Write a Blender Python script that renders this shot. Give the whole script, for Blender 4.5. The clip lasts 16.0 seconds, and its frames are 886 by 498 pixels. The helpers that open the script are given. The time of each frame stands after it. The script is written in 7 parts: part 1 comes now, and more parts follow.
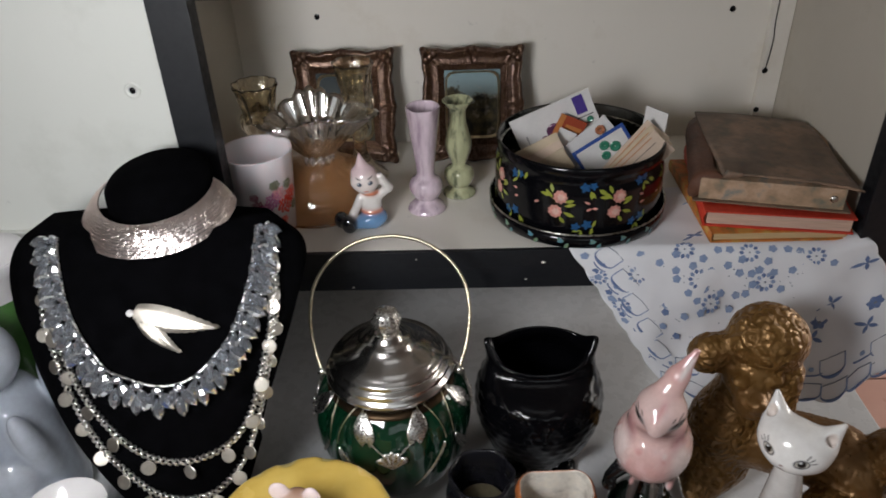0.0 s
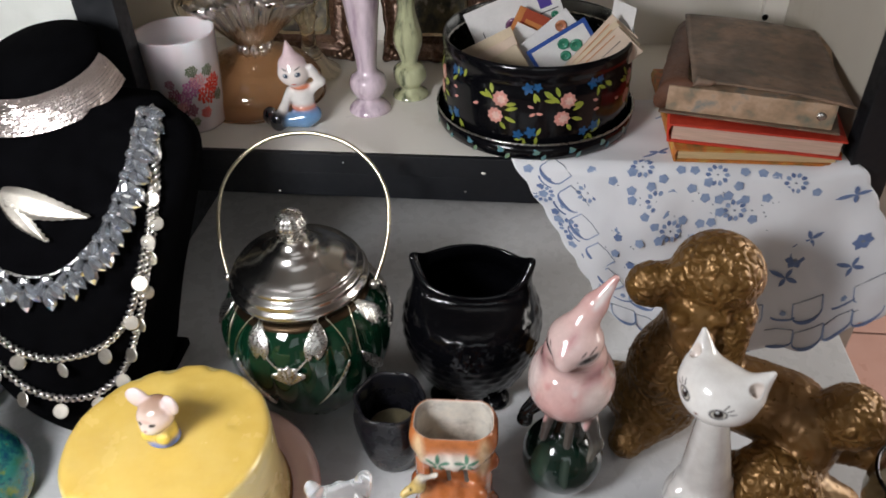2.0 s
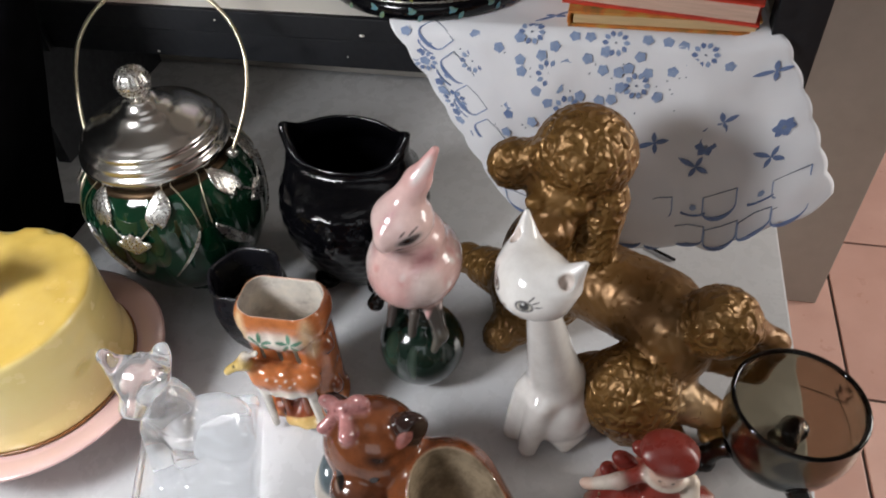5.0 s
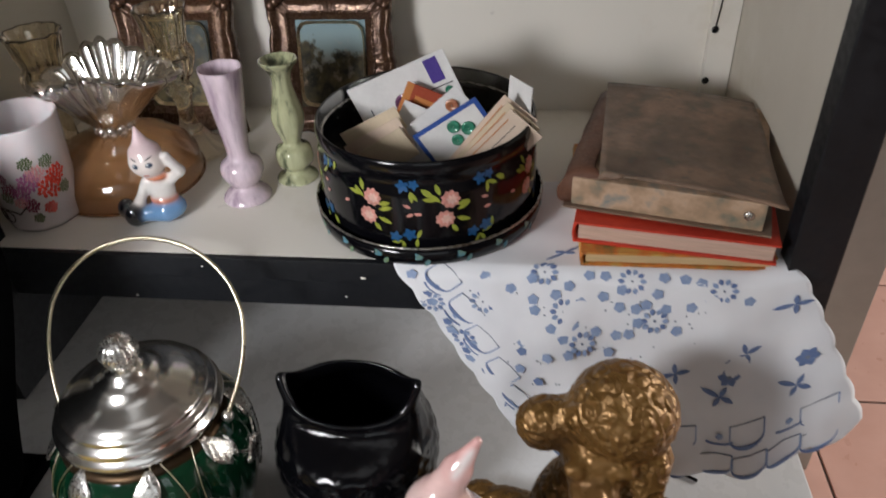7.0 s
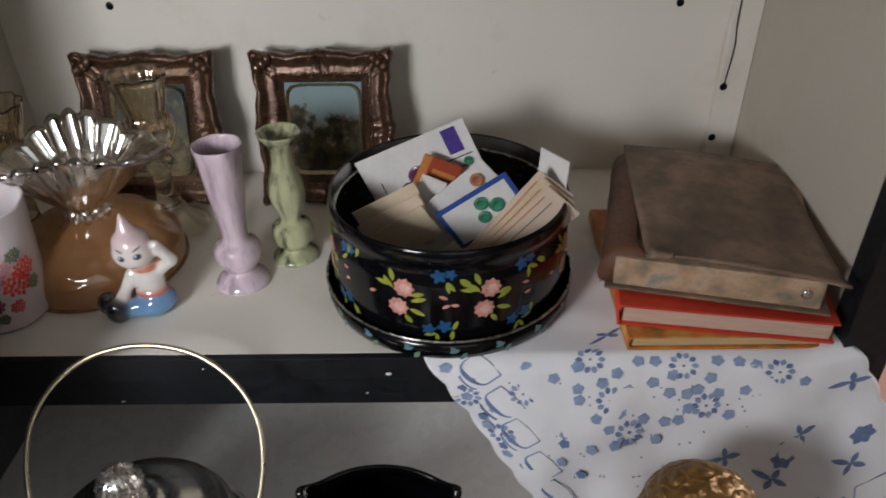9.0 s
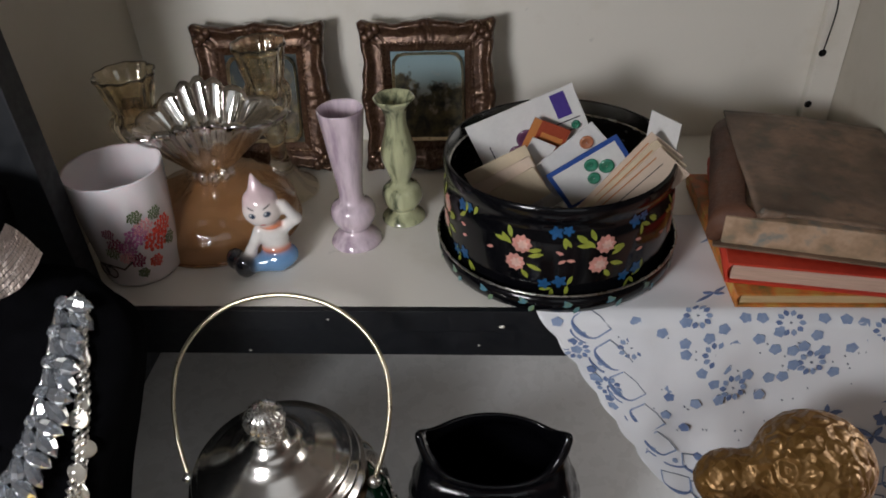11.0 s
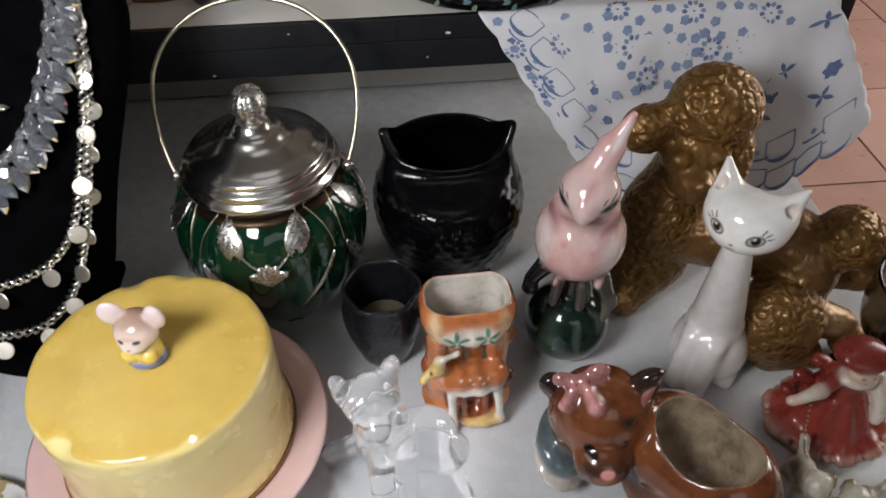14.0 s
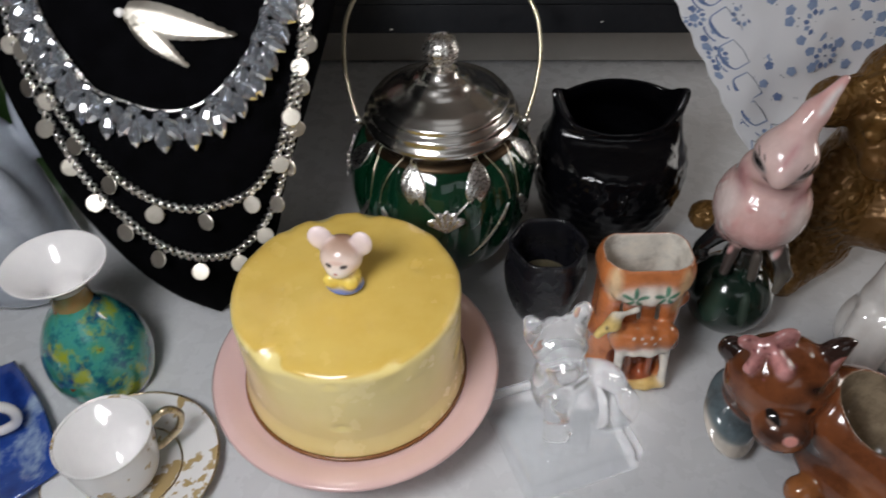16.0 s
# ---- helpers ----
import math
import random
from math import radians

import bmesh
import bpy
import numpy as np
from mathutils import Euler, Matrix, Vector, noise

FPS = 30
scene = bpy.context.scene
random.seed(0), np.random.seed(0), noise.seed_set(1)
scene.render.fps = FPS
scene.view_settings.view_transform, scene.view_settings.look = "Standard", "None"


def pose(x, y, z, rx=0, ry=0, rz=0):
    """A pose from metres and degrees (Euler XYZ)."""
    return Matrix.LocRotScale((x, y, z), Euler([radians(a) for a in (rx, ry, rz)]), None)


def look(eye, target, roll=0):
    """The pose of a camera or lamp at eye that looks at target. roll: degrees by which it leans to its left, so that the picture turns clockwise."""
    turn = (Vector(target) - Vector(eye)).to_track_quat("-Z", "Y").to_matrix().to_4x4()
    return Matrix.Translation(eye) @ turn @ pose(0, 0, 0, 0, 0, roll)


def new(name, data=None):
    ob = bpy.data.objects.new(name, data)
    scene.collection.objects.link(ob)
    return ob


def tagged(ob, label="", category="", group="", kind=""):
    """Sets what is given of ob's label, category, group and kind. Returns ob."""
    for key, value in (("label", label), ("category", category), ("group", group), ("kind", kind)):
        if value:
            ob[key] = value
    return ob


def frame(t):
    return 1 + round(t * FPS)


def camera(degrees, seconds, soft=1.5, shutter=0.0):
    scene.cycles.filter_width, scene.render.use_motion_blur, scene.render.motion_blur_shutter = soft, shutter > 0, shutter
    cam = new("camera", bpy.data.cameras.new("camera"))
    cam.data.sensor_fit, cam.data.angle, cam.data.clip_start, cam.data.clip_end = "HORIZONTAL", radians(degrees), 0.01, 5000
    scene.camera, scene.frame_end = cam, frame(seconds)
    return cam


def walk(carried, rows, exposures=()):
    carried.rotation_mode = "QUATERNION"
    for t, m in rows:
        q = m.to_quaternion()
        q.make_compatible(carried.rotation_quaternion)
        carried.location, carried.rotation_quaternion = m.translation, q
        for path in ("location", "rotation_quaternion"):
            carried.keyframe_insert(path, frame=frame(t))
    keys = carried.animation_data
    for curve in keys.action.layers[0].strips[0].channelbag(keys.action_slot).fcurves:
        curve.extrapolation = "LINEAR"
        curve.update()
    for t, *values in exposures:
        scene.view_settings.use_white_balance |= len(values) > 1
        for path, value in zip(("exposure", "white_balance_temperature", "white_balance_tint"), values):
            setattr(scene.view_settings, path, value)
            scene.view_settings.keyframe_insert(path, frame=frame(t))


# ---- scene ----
cam = camera(62.0, 16.0, 1.7, 0.5)
PATH = [
    (0, (0.031, 0.053, 0.684), (-0.019, 1.74, -0.389), -2.1),
    (0.5, (0.095, 0.045, 0.673), (-0.024, 1.737, -0.386), -3.1),
    (1, (0.133, 0.032, 0.66), (0.013, 1.683, -0.464), -1.3),
    (1.5, (0.147, 0.053, 0.635), (-0.004, 1.631, -0.585), -2.2),
    (2, (0.161, 0.112, 0.617), (-0.042, 1.683, -0.604), -1.9),
    (2.5, (0.196, 0.15, 0.589), (-0.078, 1.563, -0.8), -3.3),
    (3, (0.243, 0.152, 0.553), (-0.113, 1.531, -0.852), -3.5),
    (3.5, (0.271, 0.145, 0.531), (-0.093, 1.478, -0.914), -5.8),
    (5.8, (0.355, 0.182, 0.568), (-0.025, 1.614, -0.775), -3.3),
    (6, (0.353, 0.184, 0.56), (-0.042, 1.688, -0.698), -3.0),
    (6.5, (0.304, 0.225, 0.606), (0.011, 1.78, -0.617), -3.4),
    (7, (0.262, 0.259, 0.615), (0.036, 1.859, -0.563), -3.0),
    (7.5, (0.229, 0.293, 0.622), (0.069, 1.913, -0.54), -3.1),
    (8, (0.213, 0.312, 0.625), (0.178, 1.966, -0.498), -1.4),
    (8.5, (0.196, 0.322, 0.628), (0.129, 1.983, -0.484), -1.8),
    (9, (0.173, 0.327, 0.627), (0.149, 1.976, -0.504), -1.1),
    (9.5, (0.135, 0.32, 0.635), (0.064, 1.954, -0.517), -1.4),
    (12, (0.103, 0.241, 0.612), (-0.048, 1.826, -0.599), -3.4),
    (12.5, (0.067, 0.203, 0.585), (0.052, 1.751, -0.681), -3.1),
    (13, (0.073, 0.183, 0.56), (0.107, 1.68, -0.767), -3.1),
    (13.5, (0.077, 0.155, 0.546), (0.185, 1.606, -0.826), -1.4),
    (14, (0.064, 0.127, 0.547), (0.184, 1.564, -0.839), -0.8),
    (14.5, (0.049, 0.105, 0.538), (0.179, 1.544, -0.846), 0.1),
    (15, (0.016, 0.096, 0.534), (0.11, 1.539, -0.848), -0.3),
    (15.5, (-0.014, 0.106, 0.531), (0.03, 1.555, -0.847), -0.5),
    (16, (-0.036, 0.099, 0.524), (-0.063, 1.544, -0.859), -0.6),
]
walk(cam, [(t, look(eye, target, roll)) for t, eye, target, roll in PATH],
     exposures=[(0, -0.24), (0.5, -0.02), (1, 0.17), (1.5, 0.25), (2, 0.20), (2.5, 0.29), (3, 0.30), (3.5, 0.28), (6, 0.25), (6.5, 0.25), (7, 0.29), (7.5, 0.20), (8, 0.06), (8.5, -0.02), (9, -0.03), (9.5, -0.12), (12, -0.23), (12.5, -0.37), (13, -0.34), (13.5, -0.21), (14, -0.14), (14.5, -0.18), (15, -0.28), (15.5, -0.46), (16, -0.40)])

# ---- light ----
world = bpy.data.worlds.new("world")
scene.world = world
world.use_nodes = True
_bg = world.node_tree.nodes["Background"]
_bg.inputs["Color"].default_value = (0.75, 0.85, 1.0, 1)
_bg.inputs["Strength"].default_value = 0.07


def area(name, at, target, sx, sy, watts, colour):
    data = bpy.data.lights.new(name, "AREA")
    data.shape, data.size, data.size_y, data.energy, data.color = "RECTANGLE", sx, sy, watts, colour
    ob = new(name, data)
    ob.matrix_world = look(at, target)
    return ob


# an unseen lamp to the left above the board, placed by its shadows, an added overhead fill, an added fill in the front
# wall, and daylight in the doorway beyond the dresser
area("room_lamp", (-0.245, 0.13, 0.590), (0.05, 0.80, 0.20), 0.18, 0.18, 4.6, (0.965, 0.97, 1.0))
# soft fill added overhead to lift the board's front, no fixture behind it
area("ceiling_light", (0.15, 0.12, 2.02), (0.15, 0.25, 0.0), 0.9, 0.6, 0.9, (0.95, 0.97, 1.0))
# soft fill added from behind the camera to brighten upright faces
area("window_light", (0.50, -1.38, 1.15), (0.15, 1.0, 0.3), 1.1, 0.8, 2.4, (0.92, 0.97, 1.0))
area("doorway_light", (2.45, 1.3, 0.75), (1.2, 1.3, -0.2), 0.9, 1.8, 44, (1.0, 0.95, 0.90))

# ---- materials ----
FLOOR, SHELF = -0.43, 0.24


class Mat:
    """A small node-material writer."""

    def __init__(self, name):
        self.m = bpy.data.materials.new(name)
        self.m.use_nodes = True
        self.t = self.m.node_tree
        self.b = self.t.nodes["Principled BSDF"]
        self.co = self.t.nodes.new("ShaderNodeTexCoord").outputs["Object"]

    def node(self, kind, **inputs):
        n = self.t.nodes.new(kind)
        for k, v in inputs.items():
            s = n.inputs[k.replace("_", " ")]
            if isinstance(v, bpy.types.NodeSocket):
                self.t.links.new(v, s)
            else:
                s.default_value = v
        return n

    def put(self, socket, v):
        s = self.b.inputs[socket]
        if isinstance(v, bpy.types.NodeSocket):
            self.t.links.new(v, s)
        else:
            s.default_value = v
        return self

    def noise(self, scale, detail=4.0, rough=0.55, stretch=None):
        co = self.co
        if stretch:
            co = self.node("ShaderNodeMapping", Vector=co, Scale=stretch).outputs[0]
        return self.node("ShaderNodeTexNoise", Vector=co, Scale=scale, Detail=detail, Roughness=rough).outputs["Fac"]

    def ramp(self, fac, *stops):
        n = self.node("ShaderNodeValToRGB", Fac=fac)
        e = n.color_ramp.elements
        while len(e) < len(stops):
            e.new(0.5)
        for one, (at, c) in zip(e, stops):
            one.position = at
            one.color = (*c, 1) if len(c) == 3 else c
        return n.outputs["Color"]

    def mix(self, fac, a, b, mode="MIX"):
        n = self.t.nodes.new("ShaderNodeMix")
        n.data_type, n.blend_type = "RGBA", mode
        for i, v in ((0, fac), (6, a), (7, b)):
            if isinstance(v, bpy.types.NodeSocket):
                self.t.links.new(v, n.inputs[i])
            else:
                n.inputs[i].default_value = v if i == 0 or len(v) == 4 else (*v, 1)
        return n.outputs[2]

    def bump(self, height, strength=0.2, distance=0.002):
        n = self.node("ShaderNodeBump", Height=height, Strength=strength, Distance=distance)
        return self.put("Normal", n.outputs[0])

    def span(self, fac, lo, hi):
        return self.node("ShaderNodeMapRange", Value=fac, From_Min=0.3, From_Max=0.7, To_Min=lo, To_Max=hi).outputs[0]


def plain(name, c1, c2=None, scale=40.0, rough=(0.4, 0.55), metal=0.0, bump=0.0, bump_scale=200.0, coat=0.0, distance=0.001, stretch=None):
    """Two tones broken up at two scales, with uneven gloss and fine relief."""
    m = Mat(name)
    c2 = c2 or tuple(v * 0.82 for v in c1)
    big, fine = m.noise(scale, stretch=stretch), m.noise(scale * 9, stretch=stretch)
    both = m.node("ShaderNodeMath", **{})
    both.operation = "MULTIPLY_ADD"
    m.t.links.new(fine, both.inputs[0])
    both.inputs[1].default_value = 0.35
    m.t.links.new(big, both.inputs[2])
    m.put("Base Color", m.ramp(both.outputs[0], (0.45, c1), (0.9, c2)))
    m.put("Roughness", m.span(fine, *rough)).put("Metallic", metal)
    if coat:
        m.put("Coat Weight", coat).put("Coat Roughness", 0.06)
    if bump:
        m.bump(m.noise(bump_scale, 6.0), bump, distance)
    return m.m


def glaze(name, rough=0.12, metal=0.0, bump=0.0, bump_scale=60.0, coat=0.6, mottle=0.0, curls=0.0):
    """Painted ceramic: the colour comes from the brush strokes kept on the mesh."""
    m = Mat(name)
    a = m.t.nodes.new("ShaderNodeAttribute")
    a.attribute_name = "paint"
    n = m.noise(55.0, 6.0, 0.65)
    shade = m.ramp(n, (0.3, (0.80, 0.78, 0.77)), (0.65, (1, 1, 1)))
    base = m.mix(0.8, a.outputs["Color"], shade, "MULTIPLY")
    if mottle:
        base = m.mix(mottle, base, m.ramp(m.noise(30.0, 6.0, 0.65), (0.36, (0.22, 0.18, 0.16)), (0.52, (1, 1, 1)), (0.72, (1.5, 1.4, 1.3))), "MULTIPLY")
    m.put("Base Color", base)
    m.put("Roughness", m.span(m.noise(140.0), rough * 0.7, rough * 1.5)).put("Metallic", metal)
    m.put("Coat Weight", coat).put("Coat Roughness", 0.05)
    if curls:
        d = m.node("ShaderNodeTexNoise", Vector=m.co, Scale=70.0, Detail=2.0)
        warp = m.node("ShaderNodeVectorMath", **{})
        warp.operation = "MULTIPLY_ADD"
        m.t.links.new(d.outputs["Color"], warp.inputs[0])
        warp.inputs[1].default_value = (0.012, 0.012, 0.012)
        m.t.links.new(m.co, warp.inputs[2])
        v = m.node("ShaderNodeTexVoronoi", Vector=warp.outputs[0], Scale=80.0)
        wave = m.node("ShaderNodeMath", **{})
        wave.operation = "SINE"
        k = m.node("ShaderNodeMath", **{})
        k.operation = "MULTIPLY"
        m.t.links.new(v.outputs["Distance"], k.inputs[0])
        k.inputs[1].default_value = 9.0
        m.t.links.new(k.outputs[0], wave.inputs[0])
        mask = m.node("ShaderNodeMath", **{})
        mask.operation = "MULTIPLY"
        m.t.links.new(wave.outputs[0], mask.inputs[0])
        m.t.links.new(a.outputs["Alpha"], mask.inputs[1])
        m.bump(mask.outputs[0], curls, 0.004)
    elif bump:
        m.bump(m.noise(bump_scale, 5.0), bump, 0.002)
    return m.m


def glass(name, colour, rough=0.02, ior=1.47, bump=0.0):
    m = Mat(name)
    m.put("Base Color", (*colour, 1)).put("Transmission Weight", 1.0).put("Roughness", rough).put("IOR", ior)
    if bump:
        m.bump(m.noise(45.0, 3.0), bump, 0.003)
    return m.m


def tile_mat():
    m = Mat("terracotta_tile")
    r = m.node("ShaderNodeObjectInfo").outputs["Random"]
    tone = m.ramp(r, (0.0, (0.50, 0.30, 0.25)), (1.0, (0.60, 0.38, 0.32)))
    blot = m.ramp(m.noise(9.0, 6.0), (0.3, (0.86, 0.82, 0.80)), (0.7, (1, 1, 1)))
    m.put("Base Color", m.mix(0.9, tone, blot, "MULTIPLY")).put("Roughness", m.span(m.noise(30.0), 0.25, 0.45))
    m.bump(m.noise(120.0, 5.0), 0.15, 0.001)
    return m.m


def painted_wood(name, c, dirt=(0.62, 0.55, 0.42), rough=(0.35, 0.6)):
    """Old gloss paint with smudges, scuffs and brush marks."""
    m = Mat(name)
    smudge = m.node("ShaderNodeMapRange", Value=m.noise(7.0, 7.0, 0.62), From_Min=0.56, From_Max=0.82, To_Min=0.0, To_Max=0.5).outputs[0]
    base = m.mix(smudge, c, tuple(a * b for a, b in zip(c, dirt)))
    spots = m.node("ShaderNodeMapRange", Value=m.noise(60.0, 3.0, 0.5), From_Min=0.72, From_Max=0.78, To_Min=0.0, To_Max=0.35).outputs[0]
    m.put("Base Color", m.mix(spots, base, tuple(v * 0.55 for v in c)))
    m.put("Roughness", m.span(m.noise(18.0), *rough))
    m.bump(m.noise(60.0, 5.0, 0.6, stretch=(1, 1, 0.15)), 0.12, 0.001)
    return m.m


M = {
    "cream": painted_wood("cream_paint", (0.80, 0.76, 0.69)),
    # darker copy of the cream, with the side panels' shade put into the colour
    "cream_shaded": painted_wood("shaded_cream_paint", (0.52, 0.48, 0.41)),
    "door_white": painted_wood("white_door_paint", (0.70, 0.71, 0.66), (0.6, 0.6, 0.55)),
    "black_paint": plain("black_gloss_paint", (0.003, 0.004, 0.006), (0.007, 0.008, 0.011), 14, (0.42, 0.66), bump=0.08),
    "board": plain("white_melamine", (0.66, 0.67, 0.68), (0.58, 0.59, 0.61), 6, (0.22, 0.34), bump=0.03),
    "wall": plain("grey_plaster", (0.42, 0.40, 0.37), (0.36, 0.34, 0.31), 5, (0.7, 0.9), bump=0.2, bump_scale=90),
    "room": plain("room_plaster", (0.36, 0.35, 0.33), (0.30, 0.29, 0.27), 4, (0.7, 0.9), bump=0.2, bump_scale=90),
    "grout": plain("dark_grout", (0.05, 0.035, 0.03), (0.09, 0.07, 0.06), 40, (0.8, 0.95), bump=0.3),
    "tile": tile_mat(),
    "velvet": None,
    "silver": plain("silver_plate", (0.78, 0.76, 0.73), (0.74, 0.72, 0.68), 9, (0.19, 0.21), metal=1.0),
    "champagne": plain("champagne_silver", (0.66, 0.62, 0.55), (0.52, 0.48, 0.41), 60, (0.32, 0.48), metal=1.0, bump=0.1, bump_scale=420),
    "bright": plain("bright_silver", (0.79, 0.78, 0.75), (0.60, 0.58, 0.54), 60, (0.2, 0.36), metal=1.0, bump=0.25, bump_scale=420),
    "rose_silver": plain("rose_silver", (0.90, 0.80, 0.76), (0.82, 0.70, 0.66), 80, (0.26, 0.42), metal=1.0, bump=0.1, bump_scale=500),
    "brass": plain("pale_brass", (0.70, 0.64, 0.48), (0.52, 0.46, 0.32), 30, (0.25, 0.4), metal=1.0),
    "gilt": plain("pale_gold", (0.72, 0.62, 0.44), (0.55, 0.44, 0.28), 50, (0.22, 0.4), metal=1.0, bump=0.2, bump_scale=300),
    "black_glass": plain("black_glass", (0.0015, 0.0015, 0.0022), (0.003, 0.003, 0.004), 20, (0.05, 0.12), bump=0.3, bump_scale=110, distance=0.002),
    "tin": plain("black_enamel", (0.002, 0.002, 0.003), (0.004, 0.004, 0.005), 18, (0.08, 0.18)),
    "tin_inside": plain("bare_tin", (0.55, 0.54, 0.50), (0.38, 0.36, 0.32), 25, (0.18, 0.36), metal=1.0, bump=0.04),
    "pink_china": plain("pink_china", (0.72, 0.47, 0.45), (0.66, 0.42, 0.41), 14, (0.08, 0.16), coat=0.8),
    "white_china": plain("white_china", (0.80, 0.78, 0.77), (0.73, 0.71, 0.71), 20, (0.07, 0.14), coat=0.8),
}


def velvet_mat():
    m = Mat("black_velvet")
    m.put("Base Color", m.ramp(m.noise(60.0, 6.0), (0.3, (0.0010, 0.0010, 0.0012)), (0.7, (0.0024, 0.0024, 0.003))))
    m.put("Roughness", 0.95).put("Specular IOR Level", 0.02)
    m.bump(m.noise(900.0, 2.0), 0.4, 0.001)
    return m.m


M["velvet"] = velvet_mat()
for _name in ("black_glass", "tin"):
    M[_name].node_tree.nodes["Principled BSDF"].inputs["Specular IOR Level"].default_value = 0.32


# ---- shape helpers ----
def mesh_of(bm, name):
    me = bpy.data.meshes.new(name)
    bm.normal_update()
    bm.to_mesh(me)
    bm.free()
    return me


def part(name, bm, material, parent=None, label="", smooth=True, kind="", at=None):
    """Links a bmesh as one mesh object, under a thing or a part where one is given."""
    me = bm if isinstance(bm, bpy.types.Mesh) else mesh_of(bm, name)
    if material and not me.materials:
        me.materials.append(material)
    if smooth:
        me.shade_smooth()
    ob = new(name, me)
    if parent:
        ob.parent = parent
    if at is not None:
        ob.matrix_basis = at
    return tagged(ob, label, kind=kind)


def thing(name, at, label, category, group="", rz=0.0):
    """An Empty at a thing's base that holds its parts."""
    ob = new(name)
    ob.empty_display_size = 0.02
    ob.matrix_basis = pose(*at, 0, 0, rz)
    return tagged(ob, label, category, group)


def box(bm, lo, hi, bevel=0.0, m=None):
    lo, hi = Vector(lo), Vector(hi)
    r = bmesh.ops.create_cube(bm, size=1)
    mat = Matrix.Translation((lo + hi) / 2) @ Matrix.Diagonal((*(hi - lo), 1))
    bmesh.ops.transform(bm, matrix=(m @ mat) if m else mat, verts=r["verts"])
    if bevel:
        es = list({e for v in r["verts"] for e in v.link_edges})
        bmesh.ops.bevel(bm, geom=es, offset=bevel, segments=2, affect="EDGES", profile=0.7)
    return bm


def slab(lo, hi, bevel=0.001):
    return box(bmesh.new(), lo, hi, bevel)


def lathe(bm, profile, n=48, shape=None, centre=(0, 0, 0), cap=True):
    """Turns a profile of (radius, height) round z; shape(angle, height) scales the radius."""
    rings = []
    for r, z in profile:
        ring = []
        for i in range(n):
            a = 2 * math.pi * i / n
            k = shape(a, z) if shape else 1.0
            ring.append(bm.verts.new((centre[0] + r * k * math.cos(a), centre[1] + r * k * math.sin(a), centre[2] + z)))
        rings.append(ring)
    for p, q in zip(rings, rings[1:]):
        for i in range(n):
            bm.faces.new((p[i], p[(i + 1) % n], q[(i + 1) % n], q[i]))
    if cap:
        bm.faces.new(list(reversed(rings[0])))
        bm.faces.new(rings[-1])
    return bm


def curve_through(points, steps=8, closed=False):
    """A smooth line through a few points."""
    p = [Vector(q) for q in points]
    n = len(p)
    out = []
    for i in range(n if closed else n - 1):
        a, b, c, d = (p[(i + k) % n] if closed else p[min(max(i + k, 0), n - 1)] for k in (-1, 0, 1, 2))
        for s in range(steps):
            t = s / steps
            out.append(0.5 * (2 * b + (c - a) * t + (2 * a - 5 * b + 4 * c - d) * t * t + (3 * b - a - 3 * c + d) * t ** 3))
    return out if closed else out + [p[-1]]


def tube(bm, line, radius, n=8, closed=False):
    """A round bar along a line; radius is a number or a function of 0..1."""
    line = [Vector(q) for q in line]
    rings, side = [], None
    for i, q in enumerate(line):
        a = line[(i - 1) % len(line)] if closed or i else q
        b = line[(i + 1) % len(line)] if closed or i < len(line) - 1 else q
        way = (b - a).normalized()
        side = way.orthogonal().normalized() if side is None else (side - way * side.dot(way)).normalized()
        up = way.cross(side)
        r = radius(i / max(1, len(line) - 1)) if callable(radius) else radius
        rings.append([bm.verts.new(q + r * (math.cos(2 * math.pi * k / n) * side + math.sin(2 * math.pi * k / n) * up)) for k in range(n)])
    for p, q in list(zip(rings, rings[1:])) + ([(rings[-1], rings[0])] if closed else []):
        for k in range(n):
            bm.faces.new((p[k], p[(k + 1) % n], q[(k + 1) % n], q[k]))
    if not closed:
        bm.faces.new(list(reversed(rings[0])))
        bm.faces.new(rings[-1])
    return bm


def ball(bm, at, r, n=12, m=None):
    g = bmesh.ops.create_uvsphere(bm, u_segments=n, v_segments=max(6, n * 2 // 3), radius=1)
    rr = (r, r, r) if isinstance(r, (int, float)) else r
    bmesh.ops.transform(bm, matrix=Matrix.Translation(at) @ (m or Matrix.Identity(4)) @ Matrix.Diagonal((*rr, 1)), verts=g["verts"])
    return bm


# ---- modelled clay: soft unions of simple volumes, meshed on a grid ----
def E_(c, r, col, rot=(0, 0, 0), a=0.0):
    return ("e", Vector(c), Vector(r if isinstance(r, tuple) else (r, r, r)), np.array(Euler([radians(v) for v in rot]).to_matrix().inverted()), col, a)


def C_(p, q, ra, rb, col, a=0.0):
    return ("c", Vector(p), Vector(q), (ra, rb), col, a)


def B_(c, h, rnd, col, rot=(0, 0, 0), a=0.0):
    return ("b", Vector(c), Vector(h), np.array(Euler([radians(v) for v in rot]).to_matrix().inverted()), col, a, rnd)


